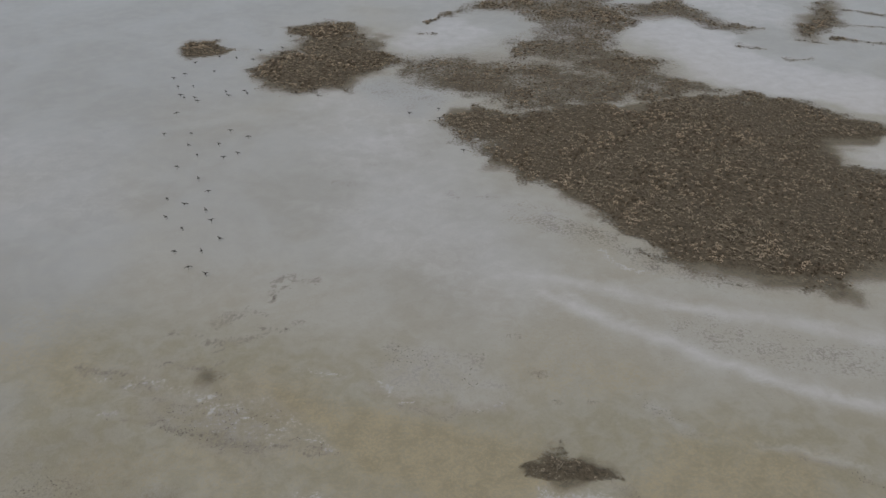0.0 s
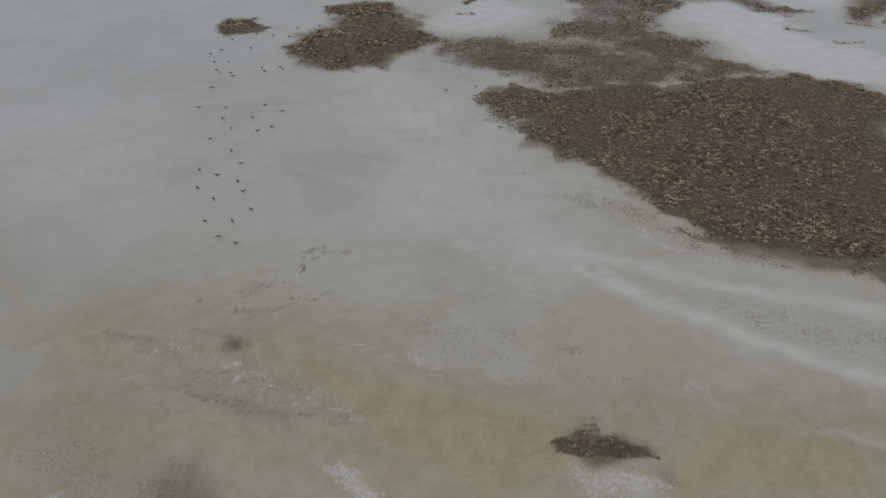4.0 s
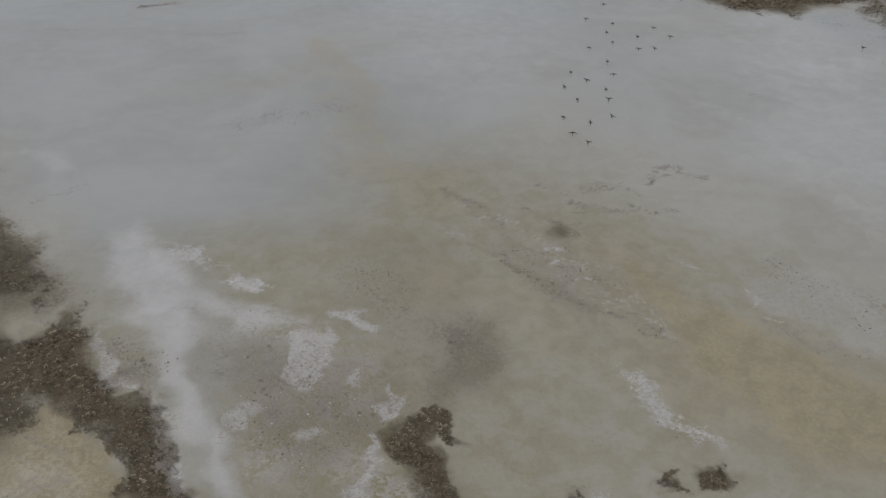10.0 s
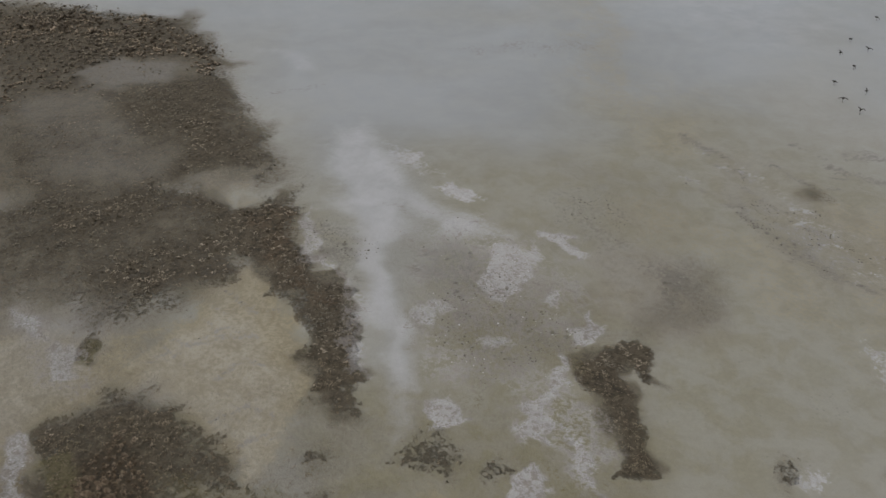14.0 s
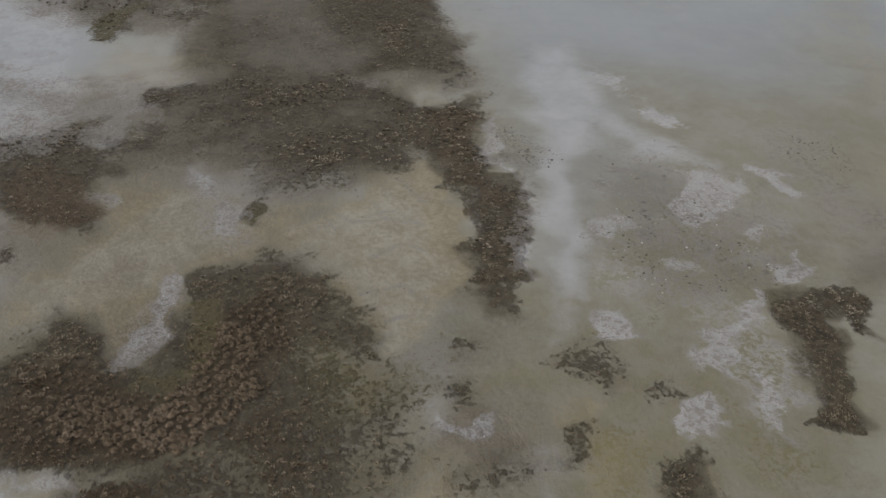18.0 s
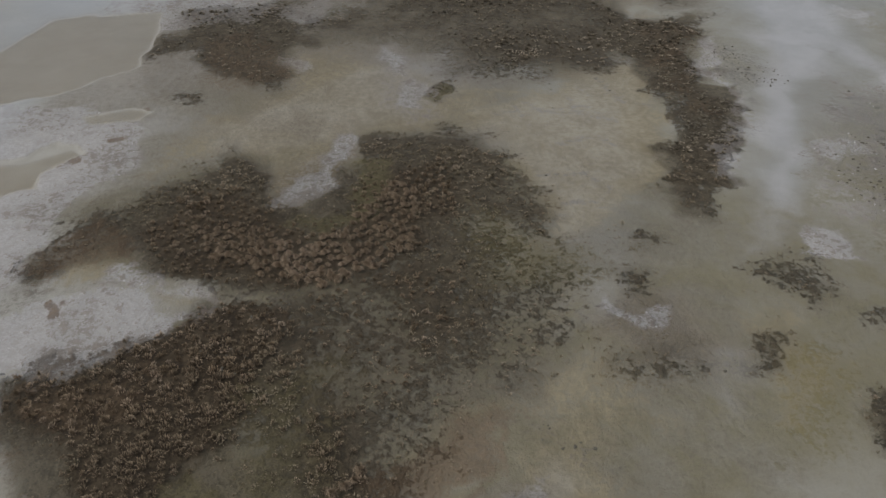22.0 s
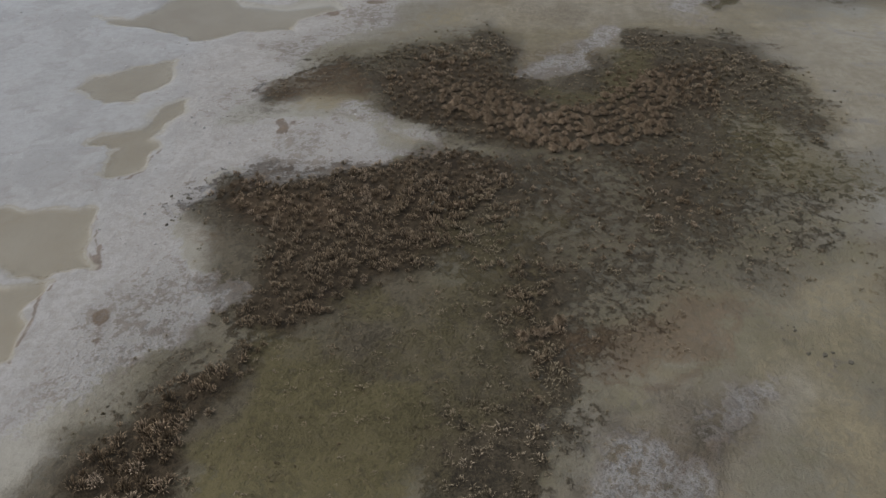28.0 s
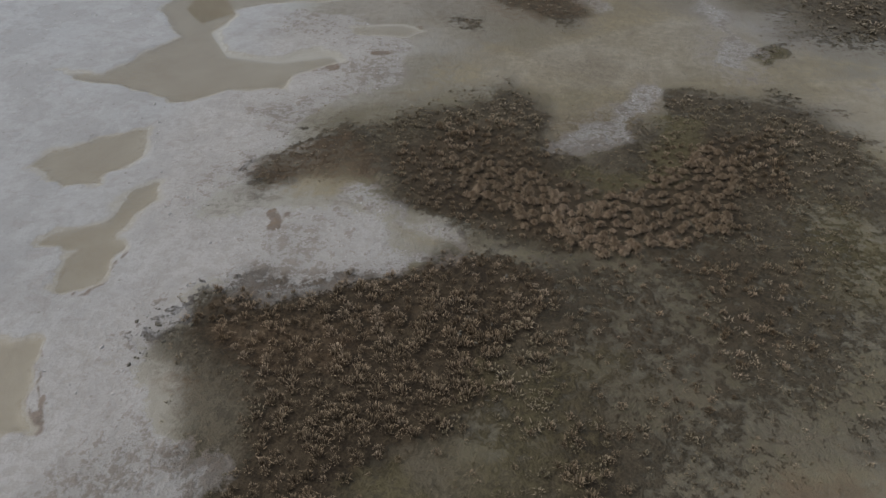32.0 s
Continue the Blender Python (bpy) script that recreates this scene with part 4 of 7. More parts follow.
area("stain", 0.54, 1.54, [(-12.41, 14.64), (-11.81, 16.12), (-10.09, 15.37), (-10.70, 13.73)], 0.9)
area("weed", 0.3, 0.8, [(-14.20, 14.91), (-13.79, 15.45), (-13.49, 14.78)], 0.9)
area("stain", 0.24, 1.54, [(-14.20, 14.91), (-13.79, 15.45), (-13.49, 14.78)], 0.9)
area("weed", 0.3, 0.8, [(-17.06, 13.37), (-16.97, 13.85), (-16.55, 13.69), (-16.69, 13.24)], 0.9)
area("stain", 0.24, 1.54, [(-17.06, 13.37), (-16.97, 13.85), (-16.55, 13.69), (-16.69, 13.24)], 0.9)
area("salt", 0.75, 0.25, [(-17.58, 9.93), (-16.45, 10.42), (-16.62, 11.31), (-15.44, 11.13), (-15.94, 10.33), (-16.76, 9.80)])
area("pink", 0.6, 0.7, [(-17.89, 9.98), (-16.85, 12.07), (-14.49, 12.02), (-14.87, 10.30), (-16.32, 9.38)])
area("stain", 0.35, 1.54, [(-19.07, 10.58), (-17.40, 13.91), (-14.33, 14.37), (-12.13, 13.91), (-13.08, 11.10), (-15.31, 9.42)])
area("ochre", 0.6, 0.84, [(-16.42, 13.49), (-15.53, 15.27), (-13.35, 15.31), (-11.50, 13.41), (-12.13, 12.15), (-14.04, 12.92)])
# salt patches, the pale track and the dark hook of weed
area("salt", 1, 0.38, [(-23.7, 24.9), (-24.8, 27.8), (-24.0, 29.2), (-22.4, 27.0), (-21.8, 24.9), (-22.5, 24.5)], 1.7)
area("salt", 1, 0.38, [(-19.21, 17.64), (-18.76, 18.68), (-17.11, 18.32), (-17.42, 16.91)], 1.7)
area("salt", 0.9, 0.38, [(-24.6, 29.9), (-23.6, 31.1), (-21.4, 30.7), (-21.9, 29.7)], 1.7)
area("salt", 1, 0.38, [(-20.9, 26.9), (-20.3, 27.3), (-19.73, 26.2)], 1.7)
area("salt", 1, 0.38, [(-18.11, 25.1), (-18.55, 27.1), (-17.29, 26.9), (-16.48, 25.6), (-17.34, 24.6)], 1.7)
area("salt", 0.95, 0.38, [(-16.35, 19.71), (-16.24, 21.4), (-17.06, 23.6), (-16.83, 24.0), (-15.66, 21.9), (-15.37, 20.5), (-13.70, 19.84), (-14.73, 19.24)], 1.7)
area("salt", 0.95, 0.38, [(-13.95, 17.18), (-13.83, 18.22), (-11.93, 17.05), (-12.67, 16.46)], 1.7)
area("salt", 0.95, 0.38, [(-32.1, 29.3), (-31.5, 30.4), (-28.8, 30.9), (-29.5, 29.5)], 1.7)
area("salt", 0.7, 0.38, [(-24.8, 21.4), (-23.8, 22.3), (-22.6, 21.5), (-23.2, 20.3)], 1.7)
area("salt", 0.75, 0.38, [(-14.86, 20.9), (-13.81, 21.1), (-12.46, 20.3), (-11.45, 18.91), (-12.90, 19.40)], 1.7)
area("salt", 0.8, 0.38, [(-37.1, 30.4), (-35.9, 31.6), (-33.8, 30.4), (-35.1, 29.5)], 1.7)
area("salt", 0.6, 0.38, [(-20.6, 22.0), (-19.70, 23.0), (-18.75, 22.4), (-19.38, 21.3)], 1.7)
area("salt", 0.62, 0.4, [(-34.4, 21.4), (-35.0, 23.5), (-31.3, 20.7), (-26.9, 20.1), (-23.7, 17.72), (-21.6, 17.05), (-23.0, 16.39), (-24.6, 17.65), (-27.1, 19.77), (-32.6, 20.1)], 1.3)
area("salt", 0.34, 1, [(-29.8, 24.9), (-27.3, 28.7), (-22.2, 29.4), (-18.38, 28.2), (-17.68, 21.4), (-20.2, 19.53), (-24.1, 20.5)])
area("green", 0.5, 1.4, [(-23.3, 20.2), (-22.0, 23.8), (-19.29, 26.4), (-16.58, 23.6), (-17.63, 20.1), (-19.90, 18.53)])
area("green", 0.45, 1.12, [(-14.16, 18.01), (-12.53, 19.04), (-10.59, 18.87), (-9.93, 16.45), (-11.76, 16.51)])
area("wash", 0.7, 0.83, [(-41.7, 28.3), (-40.5, 31.6), (-34.5, 28.9), (-27.0, 23.2), (-23.4, 20.1), (-20.4, 17.84), (-20.9, 16.90), (-25.9, 19.97), (-31.6, 24.1), (-35.6, 25.2)], 1)
area("sheen_film", 0.6, 0.6, [(-41.7, 28.3), (-40.5, 31.6), (-34.5, 28.9), (-27.0, 23.2), (-23.4, 20.1), (-20.4, 17.84), (-20.9, 16.90), (-25.9, 19.97), (-31.6, 24.1), (-35.6, 25.2)], 0.5)
area("wash", 0.67, 0.75, [(-36.5, 28.2), (-31.2, 28.0), (-27.5, 28.9), (-24.7, 28.9), (-26.6, 27.4), (-31.0, 26.1)], 1)
area("wash", 0.33, 0.75, [(-21.8, 16.38), (-20.5, 18.02), (-18.78, 16.35), (-18.14, 14.62)], 1)
area("wash", 0.3, 0.6, [(-14.72, 12.07), (-13.90, 12.72), (-12.12, 11.30), (-12.54, 10.47)], 1)
area("salt", 0.4, 0.5, [(-16.12, 19.83), (-15.92, 22.2), (-13.69, 21.9), (-11.93, 20.5), (-11.08, 18.25), (-13.18, 18.86)])
area("weed", 0.85, 0.35, [(-16.57, 23.6), (-16.23, 25.3), (-15.16, 26.6), (-13.76, 26.0), (-12.88, 25.2), (-13.56, 24.9), (-14.58, 25.3), (-14.85, 24.5), (-13.15, 23.6), (-11.60, 22.7), (-10.70, 21.2), (-11.16, 19.83), (-11.72, 21.5), (-13.25, 22.4), (-15.22, 23.1)], 1.2)
area("stain", 0.85, 0.58, [(-16.57, 23.6), (-16.23, 25.3), (-15.16, 26.6), (-13.76, 26.0), (-12.88, 25.2), (-13.56, 24.9), (-14.58, 25.3), (-14.85, 24.5), (-13.15, 23.6), (-11.60, 22.7), (-10.70, 21.2), (-11.16, 19.83), (-11.72, 21.5), (-13.25, 22.4), (-15.22, 23.1)], 1.2)
area("dark", 0.64, 0.9, [(-27.2, 24.5), (-26.8, 26.2), (-24.0, 27.1), (-22.5, 25.3), (-23.7, 23.1), (-25.2, 22.5)])
area("dark", 0.52, 1.05, [(-33.1, 22.9), (-30.9, 23.4), (-27.3, 20.3), (-29.0, 19.95), (-32.0, 21.2)])
area("dark", 0.45, 1.05, [(-23.0, 23.2), (-19.46, 25.9), (-17.29, 25.3), (-17.79, 22.9), (-20.1, 21.5), (-22.5, 21.0)])
area("stain", 0.35, 2.3, [(-29.0, 25.0), (-25.0, 27.0), (-18.99, 27.1), (-16.81, 24.2), (-20.5, 19.73), (-24.3, 20.5)])
area("pink", 0.3, 1.4, [(-21.1, 31.4), (-19.06, 34.5), (-15.33, 32.4), (-13.56, 28.9), (-15.32, 26.6), (-18.12, 27.8)])
area("stain", 0.34, 1.92, [(-20.5, 30.6), (-18.78, 34.0), (-15.09, 32.0), (-13.77, 28.7), (-15.64, 26.6)])
area("dark", 0.41, 0.9, [(-18.90, 32.3), (-16.98, 32.9), (-14.63, 30.9), (-15.72, 29.8), (-17.36, 30.7)])
area("salt", 0.5, 0.4, [(-38.3, 31.2), (-35.5, 31.2), (-32.5, 30.7), (-34.1, 29.9)])
stream("rust", 0.5, 0.4, 0.12, [(-32.3, 26.4), (-28.7, 28.3), (-25.4, 29.3), (-22.9, 28.7)], 0.8)
stream("dark", 0.3, 0.4, 0.12, [(-32.1, 26.2), (-28.5, 28.1), (-27.0, 29.2)], 0.8)
area("weed", 0.68, 0.56, [(-7.28, 24.8), (-7.17, 25.4), (-6.36, 24.4), (-6.76, 24.1)], 0.9)
area("stain", 0.64, 0.96, [(-7.28, 24.8), (-7.17, 25.4), (-6.36, 24.4), (-6.76, 24.1)], 0.9)
area("weed", 0.64, 0.56, [(-4.28, 28.0), (-3.94, 28.4), (-2.95, 27.9), (-3.48, 27.4)], 0.9)
area("stain", 0.6, 0.96, [(-4.28, 28.0), (-3.94, 28.4), (-2.95, 27.9), (-3.48, 27.4)], 0.9)
area("weed", 0.51, 0.56, [(-2.67, 29.4), (-2.03, 29.9), (-1.09, 29.8), (-2.00, 29.1)], 0.9)
area("stain", 0.48, 0.96, [(-2.67, 29.4), (-2.03, 29.9), (-1.09, 29.8), (-2.00, 29.1)], 0.9)
area("salt", 0.5, 0.35, [(-6.87, 25.5), (-6.00, 26.0), (-5.75, 24.9), (-6.45, 24.4)])
area("salt", 0.42, 0.45, [(-8.66, 33.9), (-7.73, 34.4), (-5.74, 32.8), (-4.36, 31.9), (-2.43, 31.9), (-2.84, 31.0), (-4.57, 31.0), (-6.54, 32.2)], 1.2)
area("dark", 0.26, 0.6, [(-7.75, 33.1), (-5.47, 32.1), (-3.08, 31.0), (-4.95, 30.7)])
# weed flat farther out
area("weed", 0.62, 1.92, [(-85.6, 21.2), (-68.4, 32.2), (-58.9, 30.7), (-52.4, 27.7), (-44.7, 25.3), (-40.6, 24.9), (-38.6, 22.8), (-42.6, 19.04), (-40.3, 17.53), (-33.5, 15.94), (-36.1, 11.75), (-36.9, 9.19), (-43.9, 9.00), (-57.9, 12.72)])
area("weed", 0.78, 1.44, [(-81.7, 22.0), (-70.7, 28.7), (-66.9, 31.1), (-60.1, 29.6), (-55.0, 30.9), (-55.0, 29.2), (-59.6, 27.4), (-62.5, 24.5), (-71.1, 17.93)])
area("stain", 0.72, 2.3, [(-85.6, 21.2), (-68.4, 32.2), (-58.9, 30.7), (-52.4, 27.7), (-44.7, 25.3), (-40.6, 24.9), (-38.6, 22.8), (-42.6, 19.04), (-40.3, 17.53), (-33.5, 15.94), (-36.1, 11.75), (-36.9, 9.19), (-43.9, 9.00), (-57.9, 12.72)])
area("stain", 0.9, 1.73, [(-81.7, 22.0), (-70.7, 28.7), (-66.9, 31.1), (-60.1, 29.6), (-55.0, 30.9), (-55.0, 29.2), (-59.6, 27.4), (-62.5, 24.5), (-71.1, 17.93)])
area("weed", 0.85, 1.28, [(-54.8, 19.71), (-56.7, 25.7), (-52.7, 27.3), (-45.1, 24.7), (-42.5, 24.0), (-45.8, 21.1)])
area("weed", 0.8, 1.28, [(-43.7, 18.85), (-39.9, 18.03), (-36.2, 21.7), (-34.9, 22.3), (-31.4, 18.60), (-32.1, 17.71), (-37.5, 18.11), (-39.2, 16.95)])
area("bare", 0.75, 1.44, [(-62.2, 20.2), (-63.8, 24.9), (-58.0, 27.8), (-55.7, 24.8), (-58.0, 20.2)])
area("wash", 0.3, 0.9, [(-62.2, 20.2), (-63.8, 24.9), (-58.0, 27.8), (-55.7, 24.8), (-58.0, 20.2)])
area("bare", 0.85, 1.44, [(-56.8, 7.20), (-50.4, 11.75), (-46.6, 11.64), (-46.6, 8.32), (-49.0, 5.40)])
area("ochre", 0.5, 1.26, [(-56.8, 7.20), (-50.4, 11.75), (-46.6, 11.64), (-46.6, 8.32), (-49.0, 5.40)])
area("bare", 0.6, 1.28, [(-69.0, 14.86), (-66.0, 17.71), (-61.7, 15.06), (-64.3, 13.48)])
area("salt", 0.5, 0.6, [(-47.3, 5.57), (-46.4, 7.68), (-43.8, 7.22), (-43.5, 5.74), (-45.4, 5.11)])
area("wash", 0.5, 0.8, [(-57.5, 34.5), (-55.0, 35.6), (-49.8, 34.5), (-51.5, 33.2)])
stream("dark", 0.4, 0.8, 0.2, [(-49.9, 27.7), (-48.9, 30.8), (-47.8, 32.9)], 0.8)
stream("weed", 0.5, 0.8, 0.3, [(-80.3, 31.6), (-77.5, 33.3), (-77.4, 34.3)], 0.8)
stream("weed", 0.45, 1, 0.4, [(-73.7, 63.2), (-70.9, 66.2)], 0.8)
stream("dark", 0.5, 1, 0.4, [(-76.0, 53.5), (-72.6, 56.1)], 0.8)
stream("dark", 0.5, 1, 0.35, [(-63.2, 59.5), (-59.1, 62.3)], 0.8)
stream("dark", 0.35, 2, 0.8, [(-44.9, 46.2), (-42.8, 50.0), (-41.0, 53.9)], 0.8)
# tan flat: cracks, dark seams and crumbs of salt
area("dark", 0.6, 0.75, [(-19.60, 40.4), (-16.41, 39.9), (-14.28, 39.4), (-11.22, 38.5), (-11.29, 37.5), (-13.98, 37.8), (-16.96, 38.6)], 1.2)
stream("dark", 1, 0.25, 0.12, [(-18.33, 39.8), (-15.10, 38.7), (-12.71, 38.2), (-9.83, 38.1)], 0.8)
area("salt", 0.13, 0.6, [(-16.27, 43.3), (-11.69, 42.5), (-8.70, 41.1), (-10.08, 37.8), (-14.86, 39.0), (-18.27, 40.6)])
area("dark", 0.3, 1.35, [(-21.0, 40.3), (-19.26, 41.8), (-14.58, 42.0), (-9.01, 40.9), (-11.28, 39.2), (-15.82, 39.5)])
stream("dark", 0.75, 0.2, 0.206, [(-25.7, 45.4), (-23.9, 45.1), (-22.4, 44.8)], 2.4)
stream("dark", 0.75, 0.2, 0.206, [(-21.8, 43.7), (-20.1, 43.9)], 2.4)
stream("dark", 0.75, 0.2, 0.14, [(-17.29, 45.8), (-16.39, 45.1), (-15.56, 46.6)], 2.4)
stream("dark", 0.75, 0.2, 0.14, [(-16.30, 48.0), (-13.90, 48.9)], 2.4)
stream("dark", 0.75, 0.2, 0.118, [(-16.87, 50.1), (-16.17, 51.1), (-15.04, 52.2)], 2.4)
stream("dark", 0.75, 0.2, 0.162, [(-13.66, 53.3), (-13.44, 54.6), (-12.35, 55.4)], 2.4)
stream("dark", 0.75, 0.2, 0.162, [(-14.11, 55.8), (-12.93, 56.9)], 2.4)
stream("dark", 0.75, 0.2, 0.118, [(-12.35, 56.1), (-9.89, 56.6)], 2.4)
stream("dark", 0.75, 0.2, 0.107, [(-20.3, 49.7), (-16.69, 48.5)], 2.4)
stream("dark", 0.75, 0.2, 0.107, [(-13.83, 49.9), (-10.76, 50.6)], 2.4)
stream("dark", 0.75, 0.2, 0.118, [(-20.3, 45.9), (-17.41, 45.6)], 2.4)
area("weed", 0.3, 0.32, [(-17.15, 44.9), (-16.57, 45.5), (-15.58, 45.4), (-15.10, 44.6), (-15.77, 43.5), (-16.58, 44.2)])
area("stain", 0.6, 0.96, [(-17.32, 44.8), (-16.62, 45.7), (-15.51, 45.4), (-15.01, 44.4), (-15.72, 43.4), (-16.63, 44.0)])
area("dark", 0.38, 0.6, [(-15.94, 43.5), (-14.94, 44.0), (-14.37, 42.5), (-15.30, 42.4)])
stream("salt", 0.5, 0.3, 0.15, [(-10.41, 45.5), (-8.82, 45.2), (-6.93, 45.0)], 1.2)
stream("salt", 0.7, 0.18, 0.1, [(-4.55, 44.3), (-3.64, 43.7), (-3.69, 42.8)], 1.2)
stream("salt", 0.7, 0.18, 0.08, [(-2.91, 42.3), (-1.77, 42.2)], 1.2)
stream("salt", 0.5, 0.3, 0.1, [(2.38, 41.2), (4.38, 42.3)], 1.2)
stream("salt", 0.4, 0.3, 0.15, [(-21.8, 43.5), (-19.09, 44.1)], 1.2)
stream("salt", 0.3, 0.4, 0.2, [(-16.32, 41.5), (-14.58, 42.0), (-13.19, 41.4)], 1.2)
stream("dark", 0.5, 0.4, 0.12, [(-2.81, 42.1), (-0.01, 40.8), (2.39, 41.2), (4.91, 43.2)], 0.8)
area("dark", 0.3, 1.8, [(-5.21, 45.4), (-1.57, 48.5), (2.10, 46.4), (4.61, 43.1), (2.07, 41.3), (-1.05, 41.4), (-3.60, 42.7)])
area("wash", 0.3, 1.2, [(-5.21, 45.4), (-1.57, 48.5), (2.10, 46.4), (4.61, 43.1), (2.07, 41.3), (-1.05, 41.4), (-3.60, 42.7)])
area("salt", 0.4, 0.4, [(-8.47, 33.9), (-6.50, 32.8), (-4.74, 31.9), (-2.25, 31.7), (-3.33, 30.9), (-5.10, 31.1), (-7.21, 32.1)], 1.2)
area("weed", 0.8, 0.4, [(-2.98, 29.4), (-2.01, 30.1), (-1.47, 28.9), (-2.38, 28.3)])
area("weed", 0.8, 0.32, [(-4.44, 28.4), (-4.03, 28.6), (-3.77, 28.0), (-4.16, 27.7)])
area("stain", 0.8, 0.48, [(-2.98, 29.4), (-2.01, 30.1), (-1.47, 28.9), (-2.38, 28.3)])
area("stain", 0.8, 0.38, [(-4.44, 28.4), (-4.03, 28.6), (-3.77, 28.0), (-4.16, 27.7)])
area("dark", 0.7, 0.35, [(-18.58, 32.6), (-17.23, 33.0), (-15.52, 31.1), (-16.42, 30.2), (-17.66, 31.1)])
area("stain", 0.4, 1.73, [(-18.98, 32.8), (-16.39, 34.9), (-13.63, 32.1), (-14.07, 28.1), (-16.68, 28.6)])
area("weed", 1, 0.56, [(5.11, 36.5), (7.14, 37.3), (8.79, 37.3), (10.28, 36.1), (10.89, 35.4), (8.59, 35.3), (5.73, 35.9)])
area("weed", 0.45, 0.48, [(5.88, 37.5), (7.59, 38.8), (7.62, 37.6), (6.18, 36.9)])
area("stain", 1, 0.86, [(5.11, 36.5), (7.14, 37.3), (8.79, 37.3), (10.28, 36.1), (10.89, 35.4), (8.59, 35.3), (5.73, 35.9)])
area("stain", 0.45, 0.58, [(5.88, 37.5), (7.59, 38.8), (7.62, 37.6), (6.18, 36.9)])
area("dark", 0.52, 0.6, [(10.22, 35.6), (11.71, 35.0), (11.86, 33.6), (10.50, 33.0)])
area("salt", 0.35, 0.5, [(5.98, 34.6), (10.13, 34.9), (11.84, 32.9), (6.74, 32.0)])
area("wash", 0.35, 0.9, [(6.30, 34.7), (11.06, 34.8), (11.62, 32.5), (5.21, 31.8)])
area("dark", 0.26, 1.05, [(-28.3, 35.3), (-24.2, 37.2), (-20.8, 34.2), (-21.7, 31.5), (-25.4, 32.4)])
area("stain", 0.35, 2.3, [(-19.29, 33.0), (-15.86, 33.8), (-13.90, 30.6), (-17.48, 29.1)])
area("dark", 0.45, 0.75, [(-18.89, 32.8), (-17.27, 33.0), (-16.77, 31.6), (-17.96, 31.2)])
stream("dark", 0.8, 0.15, 0.1, [(7.53, 42.5), (7.95, 42.3)], 0.8)
stream("dark", 0.7, 0.15, 0.08, [(9.84, 42.3), (10.44, 42.3)], 0.8)
stream("dark", 0.7, 0.15, 0.08, [(-16.38, 35.2), (-15.95, 35.2)], 0.8)
area("ochre", 0.6, 2.1, [(-14.27, 44.3), (-8.41, 43.8), (-1.05, 41.4), (5.11, 40.3), (7.99, 37.2), (0.65, 31.6), (-6.51, 37.1), (-10.85, 40.0)])
area("ochre", 0.5, 2.8, [(-46.4, 59.9), (-41.3, 56.9), (-33.2, 50.5), (-29.0, 46.7), (-30.5, 46.0), (-35.6, 49.3), (-43.5, 55.8)])
area("ochre", 0.55, 2.8, [(8.60, 35.4), (13.95, 38.7), (18.78, 38.2), (24.5, 36.2), (22.8, 31.7), (9.54, 30.4)])
stream("dark", 0.35, 0.8, 0.4, [(13.27, 42.2), (14.89, 40.9), (16.45, 39.6)], 0.8)
stream("wash", 0.4, 0.7, 0.4, [(13.98, 42.0), (16.20, 40.1)], 0.8)
stream("wash", 0.45, 0.8, 0.4, [(20.2, 38.7), (22.8, 38.0), (27.1, 36.1)], 0.8)
stream("dark", 0.4, 0.7, 0.3, [(21.8, 38.0), (24.5, 36.6), (27.0, 35.2)], 0.8)
stream("dark", 0.6, 0.3, 0.15, [(-13.70, 54.6), (-13.35, 56.5), (-12.25, 57.0)], 0.8)
stream("dark", 0.5, 0.3, 0.12, [(-17.07, 50.6), (-16.66, 51.6), (-15.00, 52.0)], 0.8)
stream("dark", 0.6, 0.3, 0.12, [(-16.13, 48.2), (-14.34, 48.6), (-13.26, 49.6)], 0.8)
# far weed beds and the bright flats between them
area("weed", 0.95, 1.92, [(1.91, 89.8), (5.44, 89.2), (7.44, 90.2), (14.14, 91.9), (24.2, 92.5), (31.0, 93.5), (37.7, 95.6), (42.2, 93.0), (46.2, 89.6), (48.4, 85.0), (42.2, 82.7), (41.0, 77.7), (42.8, 75.3), (46.2, 73.0), (47.4, 67.6), (42.4, 62.5), (38.1, 61.7), (34.4, 59.8), (30.6, 57.2), (25.8, 56.8), (21.9, 57.9), (18.18, 60.5), (15.58, 62.2), (15.77, 65.0), (13.77, 66.7), (10.62, 71.2), (6.52, 75.3), (2.88, 77.0), (5.01, 82.2), (2.68, 86.5)], 1.2)
area("weed", 0.9, 1.92, [(-24.8, 101.2), (-22.7, 106.8), (-17.07, 109.0), (-11.22, 111.2), (-6.20, 108.9), (-7.02, 104.6), (-10.34, 100.6), (-12.53, 95.9), (-16.75, 95.8), (-21.2, 97.9)])
area("weed", 0.71, 1.92, [(-22.4, 120.0), (-18.89, 123.1), (-14.41, 121.6), (-10.64, 115.6), (-8.43, 109.5), (-13.88, 107.3), (-19.40, 109.4), (-21.0, 115.2)])
area("weed", 0.85, 1.34, [(-34.7, 108.3), (-34.7, 113.1), (-31.8, 114.1), (-30.1, 109.6), (-27.6, 110.1), (-30.3, 107.3), (-33.1, 106.8)])
area("weed", 0.65, 3.07, [(-7.15, 107.0), (-1.92, 105.9), (4.76, 107.2), (15.95, 107.4), (24.0, 110.5), (29.6, 108.4), (30.1, 100.5), (37.8, 96.1), (30.8, 92.5), (14.10, 91.6), (6.14, 90.2), (0.97, 95.6), (-4.67, 100.7)])
